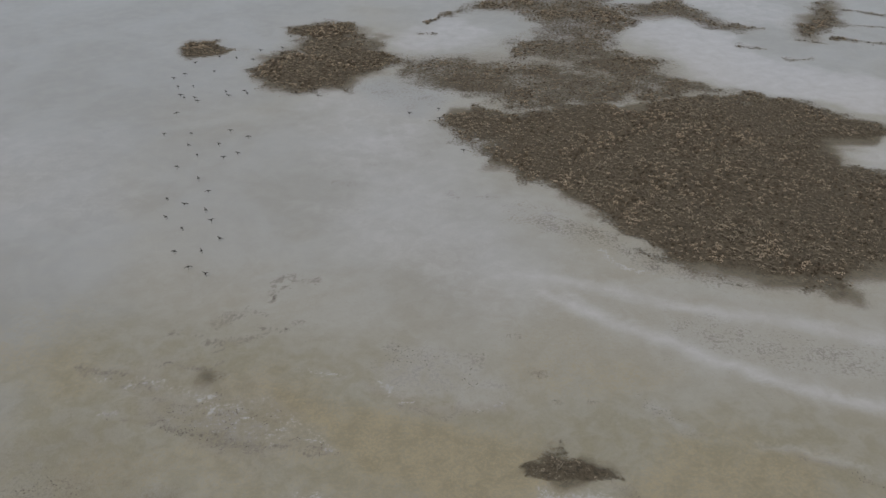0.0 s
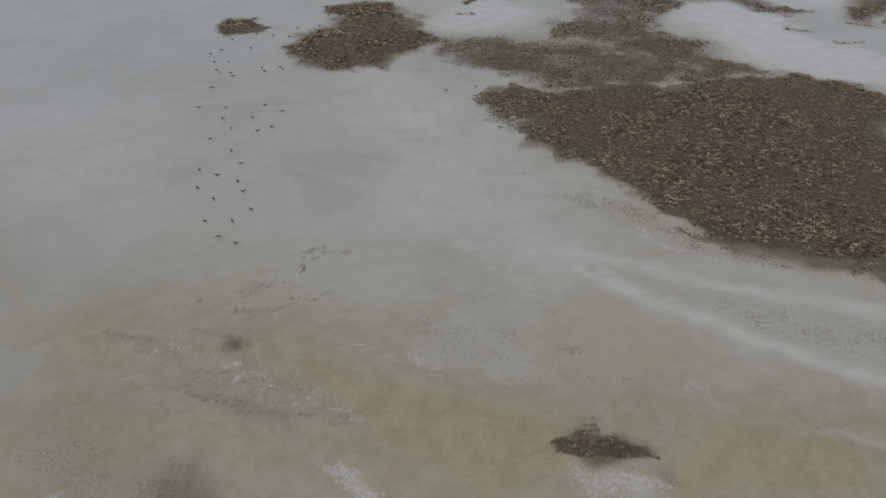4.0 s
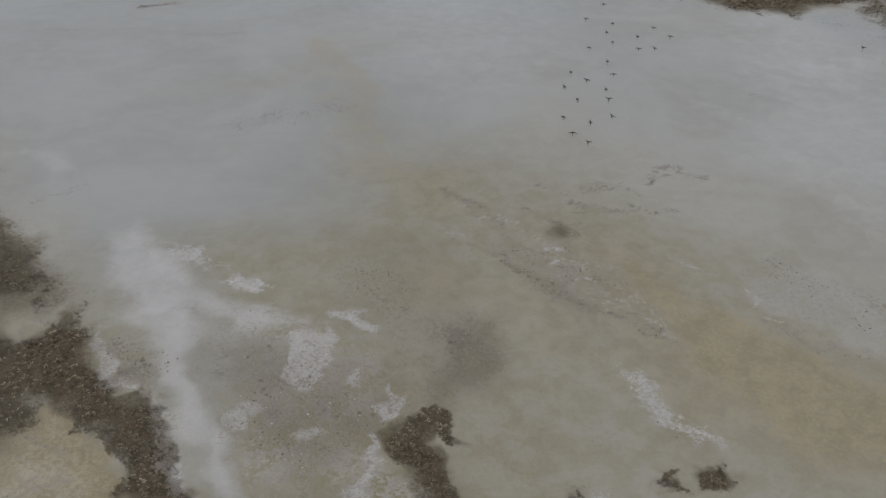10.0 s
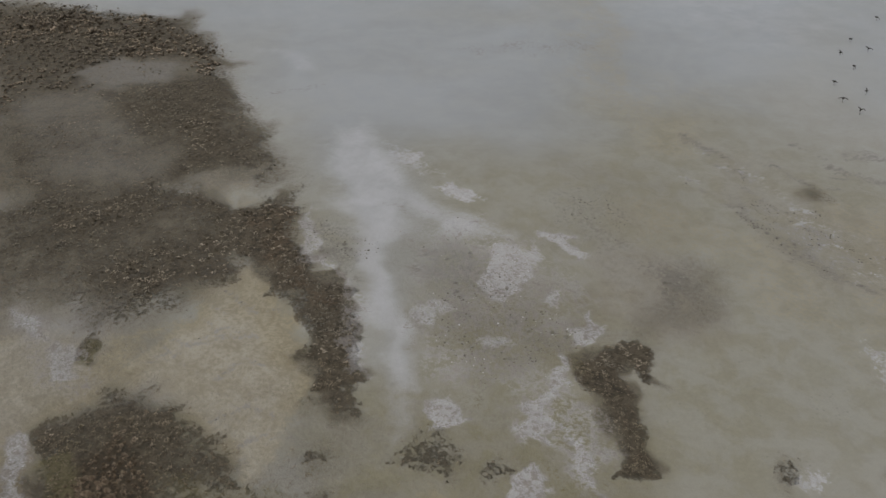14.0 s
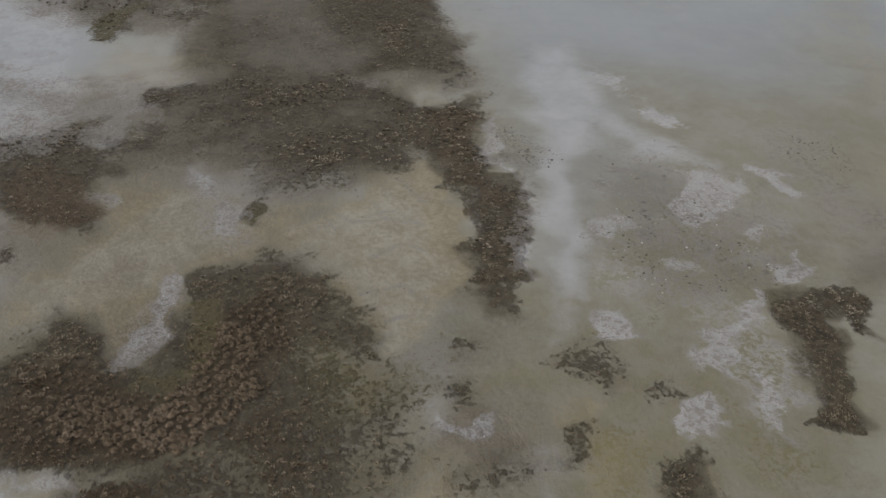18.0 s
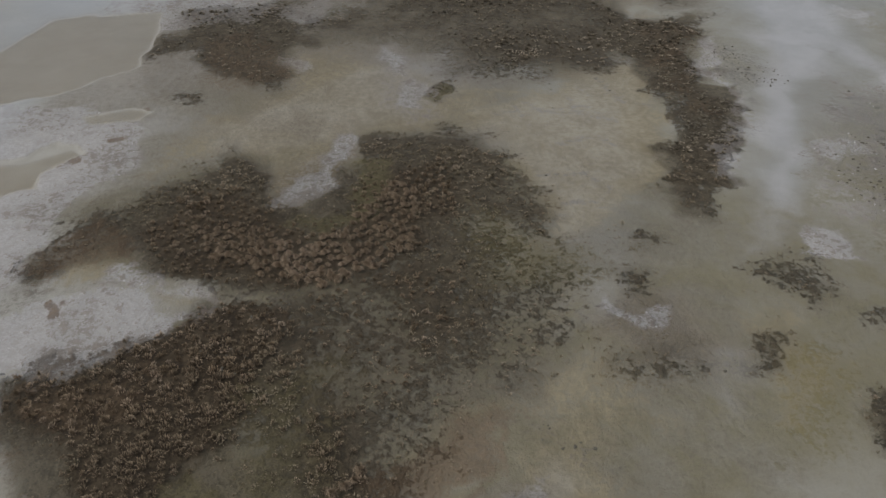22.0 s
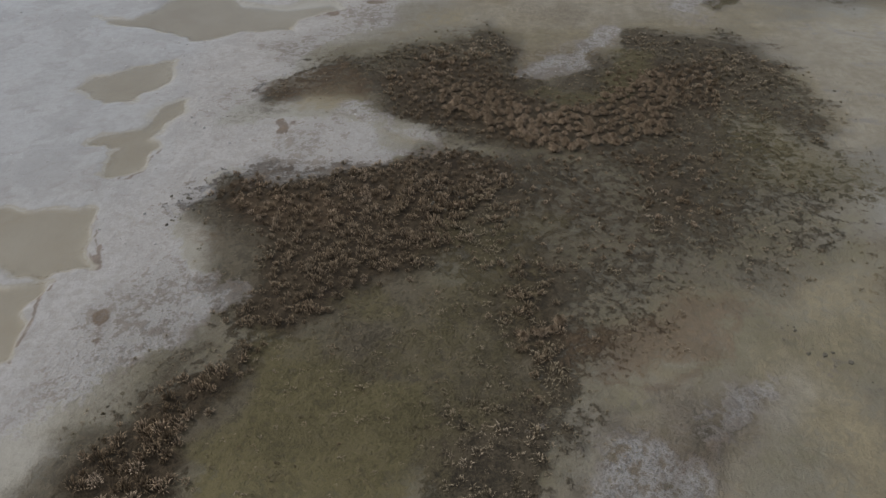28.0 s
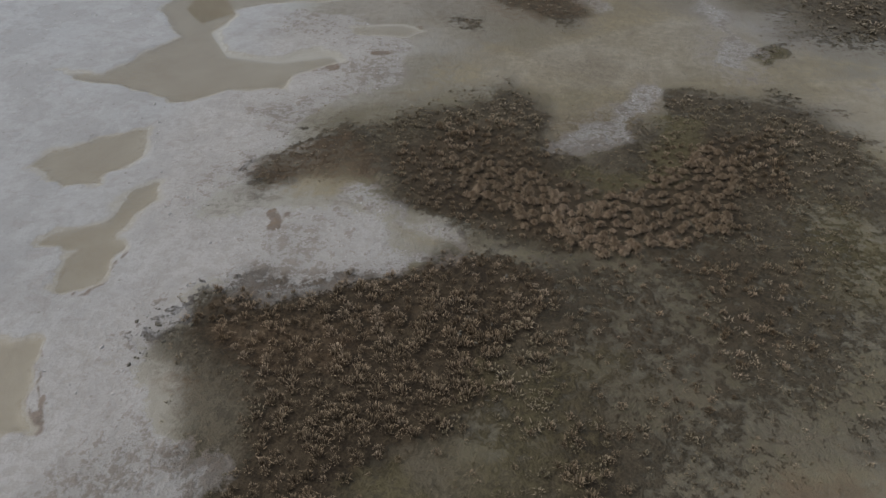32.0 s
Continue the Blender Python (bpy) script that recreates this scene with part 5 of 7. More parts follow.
area("weed", 0.63, 3.07, [(1.14, 125.6), (7.49, 134.8), (19.72, 139.4), (27.8, 127.7), (24.6, 112.7), (29.8, 106.0), (14.42, 106.9), (4.79, 108.0), (8.16, 114.7), (12.59, 120.6), (11.40, 126.9)])
area("weed", 0.66, 1.92, [(50.7, 119.8), (56.5, 131.0), (61.2, 134.1), (57.1, 120.4), (50.9, 115.0)])
area("weed", 0.57, 1.92, [(27.4, 130.5), (36.9, 133.6), (41.8, 122.6), (45.2, 120.2), (41.4, 118.1), (34.8, 124.6), (27.1, 123.9)])
area("stain", 0.95, 2.69, [(1.91, 89.8), (5.44, 89.2), (7.44, 90.2), (14.14, 91.9), (24.2, 92.5), (31.0, 93.5), (37.7, 95.6), (42.2, 93.0), (46.2, 89.6), (48.4, 85.0), (42.2, 82.7), (41.0, 77.7), (42.8, 75.3), (46.2, 73.0), (47.4, 67.6), (42.4, 62.5), (38.1, 61.7), (34.4, 59.8), (30.6, 57.2), (25.8, 56.8), (21.9, 57.9), (18.18, 60.5), (15.58, 62.2), (15.77, 65.0), (13.77, 66.7), (10.62, 71.2), (6.52, 75.3), (2.88, 77.0), (5.01, 82.2), (2.68, 86.5)], 1.2)
area("stain", 0.9, 2.69, [(-24.8, 101.2), (-22.7, 106.8), (-17.07, 109.0), (-11.22, 111.2), (-6.20, 108.9), (-7.02, 104.6), (-10.34, 100.6), (-12.53, 95.9), (-16.75, 95.8), (-21.2, 97.9)])
area("stain", 0.71, 2.69, [(-22.4, 120.0), (-18.89, 123.1), (-14.41, 121.6), (-10.64, 115.6), (-8.43, 109.5), (-13.88, 107.3), (-19.40, 109.4), (-21.0, 115.2)])
area("stain", 0.85, 1.88, [(-34.7, 108.3), (-34.7, 113.1), (-31.8, 114.1), (-30.1, 109.6), (-27.6, 110.1), (-30.3, 107.3), (-33.1, 106.8)])
area("stain", 0.28, 4.3, [(-7.15, 107.0), (-1.92, 105.9), (4.76, 107.2), (15.95, 107.4), (24.0, 110.5), (29.6, 108.4), (30.1, 100.5), (37.8, 96.1), (30.8, 92.5), (14.10, 91.6), (6.14, 90.2), (0.97, 95.6), (-4.67, 100.7)])
area("stain", 0.28, 4.3, [(1.14, 125.6), (7.49, 134.8), (19.72, 139.4), (27.8, 127.7), (24.6, 112.7), (29.8, 106.0), (14.42, 106.9), (4.79, 108.0), (8.16, 114.7), (12.59, 120.6), (11.40, 126.9)])
area("stain", 0.66, 2.69, [(50.7, 119.8), (56.5, 131.0), (61.2, 134.1), (57.1, 120.4), (50.9, 115.0)])
area("stain", 0.57, 2.69, [(27.4, 130.5), (36.9, 133.6), (41.8, 122.6), (45.2, 120.2), (41.4, 118.1), (34.8, 124.6), (27.1, 123.9)])
stream("weed", 0.6, 0.9, 0.7, [(-3.03, 122.4), (1.14, 125.9), (6.42, 130.7)], 1.2)
stream("weed", 0.6, 0.9, 0.5, [(41.5, 121.3), (45.9, 119.7)], 1.2)
stream("weed", 0.6, 0.9, 0.5, [(40.7, 113.0), (43.0, 111.7)], 1.2)
stream("weed", 0.6, 0.9, 0.6, [(61.6, 128.3), (66.3, 125.7)], 1.2)
stream("weed", 0.6, 0.9, 0.6, [(54.3, 116.0), (61.1, 113.8)], 1.2)
stream("weed", 0.6, 0.9, 0.4, [(45.2, 107.8), (48.1, 107.5)], 1.2)
stream("weed", 0.6, 0.9, 0.5, [(60.6, 121.7), (64.0, 120.5)], 1.2)
stream("weed", 0.6, 0.9, 0.4, [(-3.71, 116.9), (-1.31, 116.9)], 1.2)
stream("weed", 0.6, 0.9, 0.5, [(49.3, 115.4), (51.8, 113.6)], 1.2)
stream("dark", 0.55, 0.5, 0.25, [(-10.82, 73.2), (-9.11, 72.8), (-7.45, 72.8)], 1)
stream("dark", 0.55, 0.5, 0.25, [(-7.49, 77.0), (-5.93, 76.9)], 1)
stream("dark", 0.55, 0.5, 0.25, [(3.24, 70.2), (5.02, 70.3)], 1)
stream("dark", 0.55, 0.5, 0.25, [(0.82, 70.8), (1.63, 70.2)], 1)
stream("dark", 0.55, 0.5, 0.25, [(4.94, 49.7), (5.57, 49.6)], 1)
stream("dark", 0.55, 0.5, 0.25, [(6.27, 45.3), (6.86, 45.2)], 1)
area("dark", 0.41, 1.2, [(6.01, 68.8), (10.78, 67.8), (15.37, 62.4), (14.55, 60.4), (10.86, 64.0), (5.86, 66.3)])
area("green", 0.3, 1.26, [(6.01, 68.8), (10.78, 67.8), (15.37, 62.4), (14.55, 60.4), (10.86, 64.0), (5.86, 66.3)])
stream("salt", 0.7, 0.35, 0.2, [(13.51, 60.9), (14.40, 59.6), (15.39, 58.4), (17.12, 57.6)], 1.2)
stream("salt", 0.4, 0.4, 0.2, [(6.09, 68.4), (8.64, 67.4), (10.69, 67.0)], 1.2)
area("dark", 0.38, 1.05, [(14.63, 62.4), (15.95, 61.5), (18.11, 60.1), (21.7, 57.3), (26.0, 56.1), (21.5, 56.5), (16.78, 58.2)])
area("weed", 0.5, 1.28, [(14.70, 62.9), (18.26, 60.8), (22.4, 58.0), (27.1, 56.5), (21.6, 56.8), (16.91, 58.9)])
area("dark", 0.26, 2.25, [(-11.47, 97.7), (-6.15, 101.8), (0.29, 100.1), (1.30, 94.4), (-1.64, 89.0), (-6.83, 89.7), (-10.47, 94.2)])
area("sheen_film", 0.6, 2, [(-12.89, 98.0), (-6.15, 101.8), (0.99, 100.1), (1.29, 93.9), (-2.27, 88.2), (-7.43, 88.9)], 0.7)
area("weed", 0.55, 1.12, [(-1.62, 87.5), (0.93, 89.0), (3.97, 83.9), (3.21, 78.5), (0.89, 82.4)])
area("dark", 0.38, 1.2, [(-1.00, 89.0), (2.83, 87.5), (3.88, 81.1), (0.89, 82.4)])
area("wash", 0.8, 2, [(28.2, 117.4), (33.0, 124.0), (39.0, 121.3), (40.7, 113.0), (45.5, 106.6), (56.2, 99.0), (51.6, 88.6), (42.4, 93.6), (37.4, 97.0), (30.1, 100.5), (30.4, 108.4)])
area("wash", 0.65, 2, [(-7.70, 116.8), (1.13, 124.5), (7.59, 119.0), (4.96, 113.3), (1.04, 109.0), (-3.46, 107.9), (-6.56, 110.0)])
area("wash", 0.55, 3, [(-11.37, 83.7), (-4.25, 89.7), (-0.94, 83.8), (-0.84, 74.7), (-7.84, 77.7)])
area("wash", 0.5, 2, [(42.0, 80.5), (47.0, 81.4), (46.2, 75.3), (43.0, 75.9)])
area("wash", 0.45, 3, [(14.37, 122.1), (22.9, 123.6), (25.1, 117.4), (19.97, 109.3), (13.46, 112.5)])
stream("wash", 0.58, 1.1, 0.55, [(4.47, 57.1), (10.01, 56.8), (13.48, 55.3), (18.50, 53.4), (23.5, 52.3), (28.4, 51.2), (34.3, 49.0)], 0.3)
stream("wash", 0.62, 1.1, 0.5, [(9.73, 54.4), (13.67, 51.2), (17.38, 48.5), (20.9, 46.3), (24.2, 44.2), (27.6, 42.6), (30.9, 41.6)], 0.3)
area("dark", 0.26, 1.8, [(18.13, 51.8), (26.2, 49.9), (33.8, 47.9), (31.9, 43.8), (24.7, 45.5), (17.50, 49.1)])
area("ochre", 0.4, 2.8, [(3.22, 49.1), (9.27, 50.5), (13.92, 47.9), (19.39, 43.7), (12.07, 42.0), (4.56, 43.6)])
# broad stains that tie the beds together
area("stain", 0.5, 2.3, [(-25.8, -5.24), (-28.9, 0.50), (-26.7, 1.33), (-25.0, 1.09), (-23.9, 2.05), (-25.5, 3.64), (-27.7, 4.50), (-28.3, 5.68), (-28.2, 10.31), (-19.57, 10.21), (-15.18, 8.63), (-13.39, 5.20), (-10.76, 2.97), (-8.27, 2.32), (-7.55, -5.59), (-10.31, -5.01), (-12.56, -3.95), (-17.07, -5.56), (-17.78, -3.50), (-20.1, -0.35), (-21.9, -3.40)])
area("weed", 0.5, 1.92, [(-25.0, -4.33), (-28.3, 0.52), (-26.4, 1.15), (-24.8, 1.10), (-23.7, 2.05), (-25.3, 3.63), (-27.2, 4.56), (-27.8, 5.63), (-27.7, 10.19), (-19.49, 9.36), (-15.72, 7.84), (-14.06, 4.75), (-11.00, 2.59), (-8.24, 1.98), (-7.55, -5.59), (-10.34, -4.72), (-12.58, -3.73), (-17.09, -5.29), (-17.52, -3.45), (-19.86, -0.33), (-22.3, -3.14)])
area("olive", 1, 1.5, [(-8.19, 1.48), (-14.23, 2.47), (-22.5, 7.42), (-32.5, 14.74), (-23.3, 16.89), (-8.96, 9.89)], 0.8)
area("stain", 0.36, 2.88, [(-8.23, 1.90), (-13.16, 2.67), (-16.22, 6.26), (-17.47, 9.92), (-15.07, 11.76), (-8.81, 8.21)])
area("stain", 0.42, 3.46, [(-44.7, -5.82), (-44.2, 6.49), (-32.6, 14.48), (-31.1, 11.67), (-28.8, 9.28), (-22.5, 8.95), (-18.80, 6.51), (-17.27, 0.99), (-20.5, -5.40)])
area("pink", 0.4, 2.52, [(-42.7, -4.36), (-40.9, 5.80), (-31.8, 10.34), (-28.4, 8.20), (-29.9, 3.56), (-34.8, -4.43)])
area("olive", 1, 1.6, [(-23.3, 7.35), (-22.0, 14.40), (-17.68, 21.4), (-13.46, 24.3), (-7.01, 19.52), (-15.68, 2.15)], 0.8)
area("stain", 0.25, 3.07, [(-22.9, 8.06), (-22.0, 14.40), (-16.69, 20.5), (-12.66, 23.4), (-7.68, 18.19), (-14.61, 4.29)])
area("stain", 0.3, 3.07, [(-29.0, 24.0), (-24.7, 27.8), (-18.37, 30.0), (-14.31, 25.3), (-17.18, 21.0), (-20.7, 18.57)])
area("stain", 0.4, 2.88, [(-46.5, 1.06), (-37.1, 12.17), (-33.1, 16.39), (-25.9, 14.04), (-20.7, 12.92), (-17.76, 13.91), (-16.33, 10.02), (-26.0, -2.38)])
area("tall", 0.55, 1.6, [(-19.17, -0.57), (-19.76, 2.62), (-20.3, 5.57), (-18.43, 6.67), (-15.94, 5.60), (-14.67, 3.07), (-12.16, 2.42), (-10.17, 2.18), (-10.60, 1.22), (-12.62, 0.48), (-12.84, -0.86), (-15.61, -0.48)])
area("weed", 0.66, 1.28, [(-19.17, -0.57), (-19.76, 2.62), (-20.5, 5.59), (-20.5, 7.05), (-17.14, 6.31), (-15.04, 4.87), (-13.90, 2.92), (-12.16, 2.42), (-10.96, 2.19), (-11.72, 0.97), (-13.65, 0.18), (-12.84, -0.86), (-15.61, -0.48)])
area("bare", 1, 0.4, [(-28.9, 0.70), (-30.2, 2.48), (-29.2, 4.42), (-27.2, 4.56), (-25.8, 3.75), (-24.2, 2.14), (-25.3, 1.09), (-26.7, 1.42)])
area("ochre", 0.5, 0.56, [(-28.9, 0.50), (-30.8, 2.49), (-29.2, 4.62), (-27.2, 4.56), (-25.8, 3.66), (-24.3, 2.05), (-25.4, 1.08), (-26.7, 1.42)])
area("pink", 0.5, 0.56, [(-25.9, 0.98), (-26.5, 2.06), (-26.6, 3.70), (-25.5, 3.47), (-24.1, 2.05)])
area("weed", 0.45, 1.92, [(-96.7, 7.15), (-84.6, 22.5), (-56.7, 14.20), (-52.2, 13.03), (-55.0, 10.78), (-64.8, 2.48)])
area("stain", 0.55, 2.3, [(-96.7, 7.15), (-84.6, 22.5), (-56.7, 14.20), (-52.2, 13.03), (-55.0, 10.78), (-64.8, 2.48)])
area("stain", 0.5, 2.3, [(-53.5, 0.82), (-44.9, 9.64), (-36.5, 9.63), (-37.1, 6.59), (-43.9, -0.58)])
area("weed", 0.4, 1.92, [(-43.6, 3.08), (-40.8, 8.31), (-36.2, 10.06), (-32.6, 8.13), (-36.6, 6.44), (-40.9, 2.51)])
stream("dark", 0.7, 0.22, 0.12, [(-13.70, 54.6), (-13.44, 56.3), (-12.05, 57.1)], 2.4)
stream("dark", 0.7, 0.22, 0.12, [(-16.99, 50.4), (-16.57, 51.6), (-14.76, 51.9)], 2.4)
stream("dark", 0.7, 0.22, 0.12, [(-16.23, 48.1), (-14.34, 48.6), (-13.20, 49.7)], 2.4)
stream("dark", 0.7, 0.22, 0.12, [(-11.04, 56.6), (-9.93, 57.0)], 2.4)
stream("dark", 0.7, 0.22, 0.12, [(-15.09, 52.5), (-13.63, 51.6)], 2.4)
stream("dark", 0.7, 0.22, 0.12, [(-24.5, 45.1), (-22.6, 44.6)], 2.4)
stream("dark", 0.7, 0.22, 0.12, [(-21.8, 43.8), (-19.75, 43.5)], 2.4)
stream("dark", 0.7, 0.22, 0.12, [(-16.46, 47.0), (-15.65, 48.9)], 2.4)
area("ochre", 0.45, 3.5, [(-11.77, 43.4), (-5.55, 43.5), (2.90, 40.8), (7.90, 38.8), (10.59, 33.4), (-7.36, 33.3), (-10.38, 39.7)])
area("ochre", 0.35, 3.5, [(-36.1, 51.4), (-28.8, 51.5), (-25.6, 46.3), (-26.5, 39.6), (-30.5, 39.5)])
area("ochre", 0.4, 2.8, [(11.53, 38.9), (20.2, 39.9), (28.1, 35.3), (26.7, 32.3), (12.01, 32.2)])
area("weed", 0.6, 0.8, [(-29.1, 4.36), (-28.5, 6.89), (-28.1, 8.58), (-25.3, 9.48), (-23.3, 9.62), (-20.9, 9.51), (-22.1, 6.74), (-24.7, 4.30)])
area("stain", 0.6, 1.34, [(-29.5, 4.44), (-28.7, 6.94), (-28.2, 8.85), (-25.2, 9.68), (-22.4, 10.10), (-20.1, 9.96), (-21.5, 6.56), (-24.5, 4.05)])
area("weed", 0.6, 0.48, [(-26.7, -0.61), (-28.0, -0.12), (-27.8, 1.24), (-26.6, 1.48), (-25.3, 0.20), (-25.5, -0.88)])
area("stain", 0.6, 0.77, [(-26.4, -0.81), (-28.2, -0.11), (-28.0, 1.46), (-26.5, 1.67), (-25.0, 0.17), (-25.4, -1.07)])
area("weed", 0.7, 0.48, [(-12.16, 14.82), (-12.15, 15.95), (-11.23, 15.54), (-10.30, 14.39), (-10.42, 13.61)])
area("stain", 0.7, 0.58, [(-12.32, 14.95), (-12.18, 16.16), (-11.02, 15.55), (-10.16, 14.27), (-10.48, 13.48)])
area("weed", 0.5, 0.48, [(-14.76, 12.94), (-15.12, 13.93), (-14.21, 13.71), (-13.65, 12.77)])
area("stain", 0.5, 0.58, [(-14.82, 12.79), (-15.22, 14.00), (-14.18, 13.78), (-13.47, 12.65)])
area("stain", 0.35, 1.34, [(-16.00, 9.23), (-15.12, 12.04), (-13.12, 12.96), (-13.11, 10.84), (-14.30, 8.93)])
area("weed", 0.3, 1.12, [(-19.40, 5.92), (-19.86, 9.07), (-20.8, 11.50), (-20.1, 13.26), (-18.92, 11.41), (-17.91, 8.27), (-15.68, 7.70), (-15.98, 5.83)])
area("stain", 0.35, 1.34, [(-19.40, 5.92), (-19.86, 9.07), (-20.8, 11.50), (-20.1, 13.26), (-18.92, 11.41), (-17.91, 8.27), (-15.56, 7.99), (-15.79, 5.76)])
area("ochre", 0.5, 0.84, [(-15.03, 7.10), (-16.21, 9.33), (-13.22, 9.55), (-11.78, 10.21), (-12.99, 6.27)])
area("green", 0.5, 0.84, [(-15.26, 14.23), (-14.78, 16.08), (-12.05, 14.55), (-10.68, 12.96), (-11.31, 11.39)])
area("green", 0.4, 1.68, [(-28.8, 26.5), (-22.9, 27.4), (-18.48, 26.4), (-16.81, 24.2), (-19.54, 18.74), (-24.3, 20.5)])
area("stain", 0.3, 2.88, [(-29.7, 25.7), (-22.9, 27.4), (-17.14, 26.4), (-16.09, 21.6), (-19.38, 17.18), (-24.7, 20.2)])
area("ochre", 0.4, 1.68, [(-24.3, 33.4), (-21.7, 38.5), (-15.59, 38.9), (-11.00, 36.5), (-8.62, 33.5), (-11.36, 32.2), (-17.27, 34.5), (-20.3, 31.9)])
area("stain", 0.22, 2.88, [(-30.4, 39.3), (-23.9, 40.0), (-15.76, 35.7), (-14.58, 29.8), (-24.9, 28.7)])
stream("dark", 0.7, 0.25, 0.1, [(-16.20, 41.2), (-13.82, 41.1), (-11.07, 40.7)], 1.8)
stream("dark", 0.7, 0.25, 0.1, [(-18.06, 41.8), (-15.23, 41.7)], 1.8)
stream("dark", 0.7, 0.25, 0.1, [(-12.69, 39.1), (-9.73, 38.8), (-7.49, 38.2)], 1.8)
stream("dark", 0.7, 0.25, 0.1, [(-22.6, 40.2), (-20.3, 40.6), (-18.46, 40.1)], 1.8)
stream("dark", 0.7, 0.25, 0.1, [(-9.11, 38.0), (-6.64, 37.6)], 1.8)
stream("salt", 0.6, 0.2, 0.12, [(-15.76, 41.1), (-15.23, 41.7)], 1.5)
stream("salt", 0.6, 0.2, 0.12, [(-13.61, 40.5), (-12.51, 40.6)], 1.5)
stream("salt", 0.6, 0.2, 0.12, [(-11.04, 39.0), (-10.37, 39.7)], 1.5)
stream("salt", 0.6, 0.2, 0.12, [(-8.67, 38.8), (-7.56, 38.5)], 1.5)
stream("salt", 0.6, 0.2, 0.12, [(-22.9, 40.7), (-21.8, 41.1)], 1.5)
stream("salt", 0.6, 0.2, 0.12, [(-16.35, 42.5), (-15.41, 42.7)], 1.5)
area("rust", 1, 0.06, [(-12.31, -6.77), (-12.53, -6.63), (-12.31, -6.40), (-12.02, -6.52), (-12.11, -6.70)], 0.6)
area("rust", 1, 0.06, [(-11.60, -6.46), (-11.69, -6.40), (-11.60, -6.29), (-11.50, -6.34)], 0.6)
area("rust", 1, 0.06, [(-13.78, -7.26), (-14.09, -7.34), (-14.22, -7.53), (-13.95, -7.56)], 0.6)
area("rust", 1, 0.06, [(-20.7, -5.29), (-21.0, -5.15), (-20.6, -4.87), (-20.1, -4.76), (-19.99, -4.97), (-20.1, -5.14), (-20.4, -5.04)], 0.6)
area("rust", 1, 0.06, [(-20.8, -4.88), (-20.9, -4.74), (-20.7, -4.67), (-20.6, -4.80)], 0.6)
area("rust", 1, 0.06, [(-29.5, -5.66), (-29.5, -5.24), (-29.0, -5.11), (-28.8, -5.39)], 0.6)
area("rust", 1, 0.06, [(-30.6, -4.39), (-30.7, -3.79), (-30.4, -3.71), (-30.2, -4.24)], 0.6)
area("rust", 1, 0.06, [(-32.7, -3.60), (-33.1, -2.99), (-32.7, -2.85), (-32.1, -3.46)], 0.6)
area("stain", 0.8, 0.96, [(-12.19, -2.52), (-12.08, -0.12), (-11.77, 1.59), (-10.62, 1.41), (-10.76, 0.02), (-11.18, -1.67)])
area("weed", 0.55, 0.8, [(-12.19, -2.52), (-12.08, -0.12), (-11.77, 1.59), (-10.62, 1.41), (-10.76, 0.02), (-11.18, -1.67)])
area("rust", 0.5, 0.42, [(-17.53, -6.27), (-18.14, -5.60), (-18.13, -4.15), (-17.42, -4.54), (-16.94, -5.52)])
area("rust", 0.4, 0.42, [(-18.20, -5.03), (-18.74, -2.83), (-19.81, -0.92), (-19.63, -0.46), (-18.10, -2.43), (-17.57, -4.30)])
area("rust", 0.5, 0.42, [(-15.09, -6.24), (-15.59, -5.63), (-14.76, -5.10), (-14.10, -5.51)])
area("rust", 0.45, 0.42, [(-13.65, -4.99), (-13.82, -4.20), (-13.37, -3.95), (-12.94, -4.64)])
stream("rust", 0.8, 0.25, 0.12, [(-11.19, 3.19), (-11.28, 4.18), (-12.08, 5.00), (-13.45, 5.86), (-13.75, 6.25)], 0.8)
stream("dark", 0.8, 0.25, 0.12, [(-10.26, 3.13), (-10.75, 3.64), (-11.30, 4.38)], 0.8)
area("dark", 0.6, 0.35, [(-10.88, 4.33), (-11.39, 5.38), (-10.47, 5.48), (-9.55, 4.59), (-9.47, 3.79)])
area("stain", 0.6, 0.67, [(-9.69, 2.36), (-10.63, 2.96), (-10.53, 3.33), (-9.38, 2.80), (-8.80, 2.42)])
area("ochre", 0.65, 1.26, [(-37.5, 3.57), (-34.5, 8.31), (-31.6, 10.26), (-31.4, 12.30), (-28.8, 9.28), (-30.1, 6.33), (-31.8, 2.82)])
area("stain", 0.45, 1.73, [(-37.5, 3.57), (-34.5, 8.31), (-31.6, 10.26), (-31.4, 12.30), (-28.8, 9.28), (-30.1, 6.33), (-31.8, 2.82)])
area("salt", 0.3, 0.8, [(-25.5, 21.7), (-21.4, 23.0), (-16.59, 23.9), (-16.03, 19.94), (-20.3, 18.10)])
area("dark", 0.38, 0.9, [(-23.0, 21.6), (-20.8, 22.4), (-17.79, 22.9), (-17.24, 20.6), (-20.5, 19.73)])
area("ochre", 0.4, 2.1, [(-18.71, 45.2), (-13.23, 45.8), (-4.87, 41.9), (0.37, 39.3), (5.25, 39.7), (0.46, 36.4), (-6.46, 37.6), (-13.64, 41.0)])
area("rust", 0.6, 0.35, [(-22.7, -6.33), (-23.5, -5.95), (-24.2, -4.90), (-25.1, -3.99), (-23.8, -3.07), (-22.1, -3.11), (-22.6, -3.88), (-22.2, -4.78), (-21.7, -5.66)])
area("weed", 0.5, 0.4, [(-22.7, -6.33), (-23.5, -5.95), (-24.2, -4.90), (-25.1, -3.99), (-23.8, -3.07), (-22.1, -3.11), (-22.6, -3.88), (-22.2, -4.78), (-21.7, -5.66)])
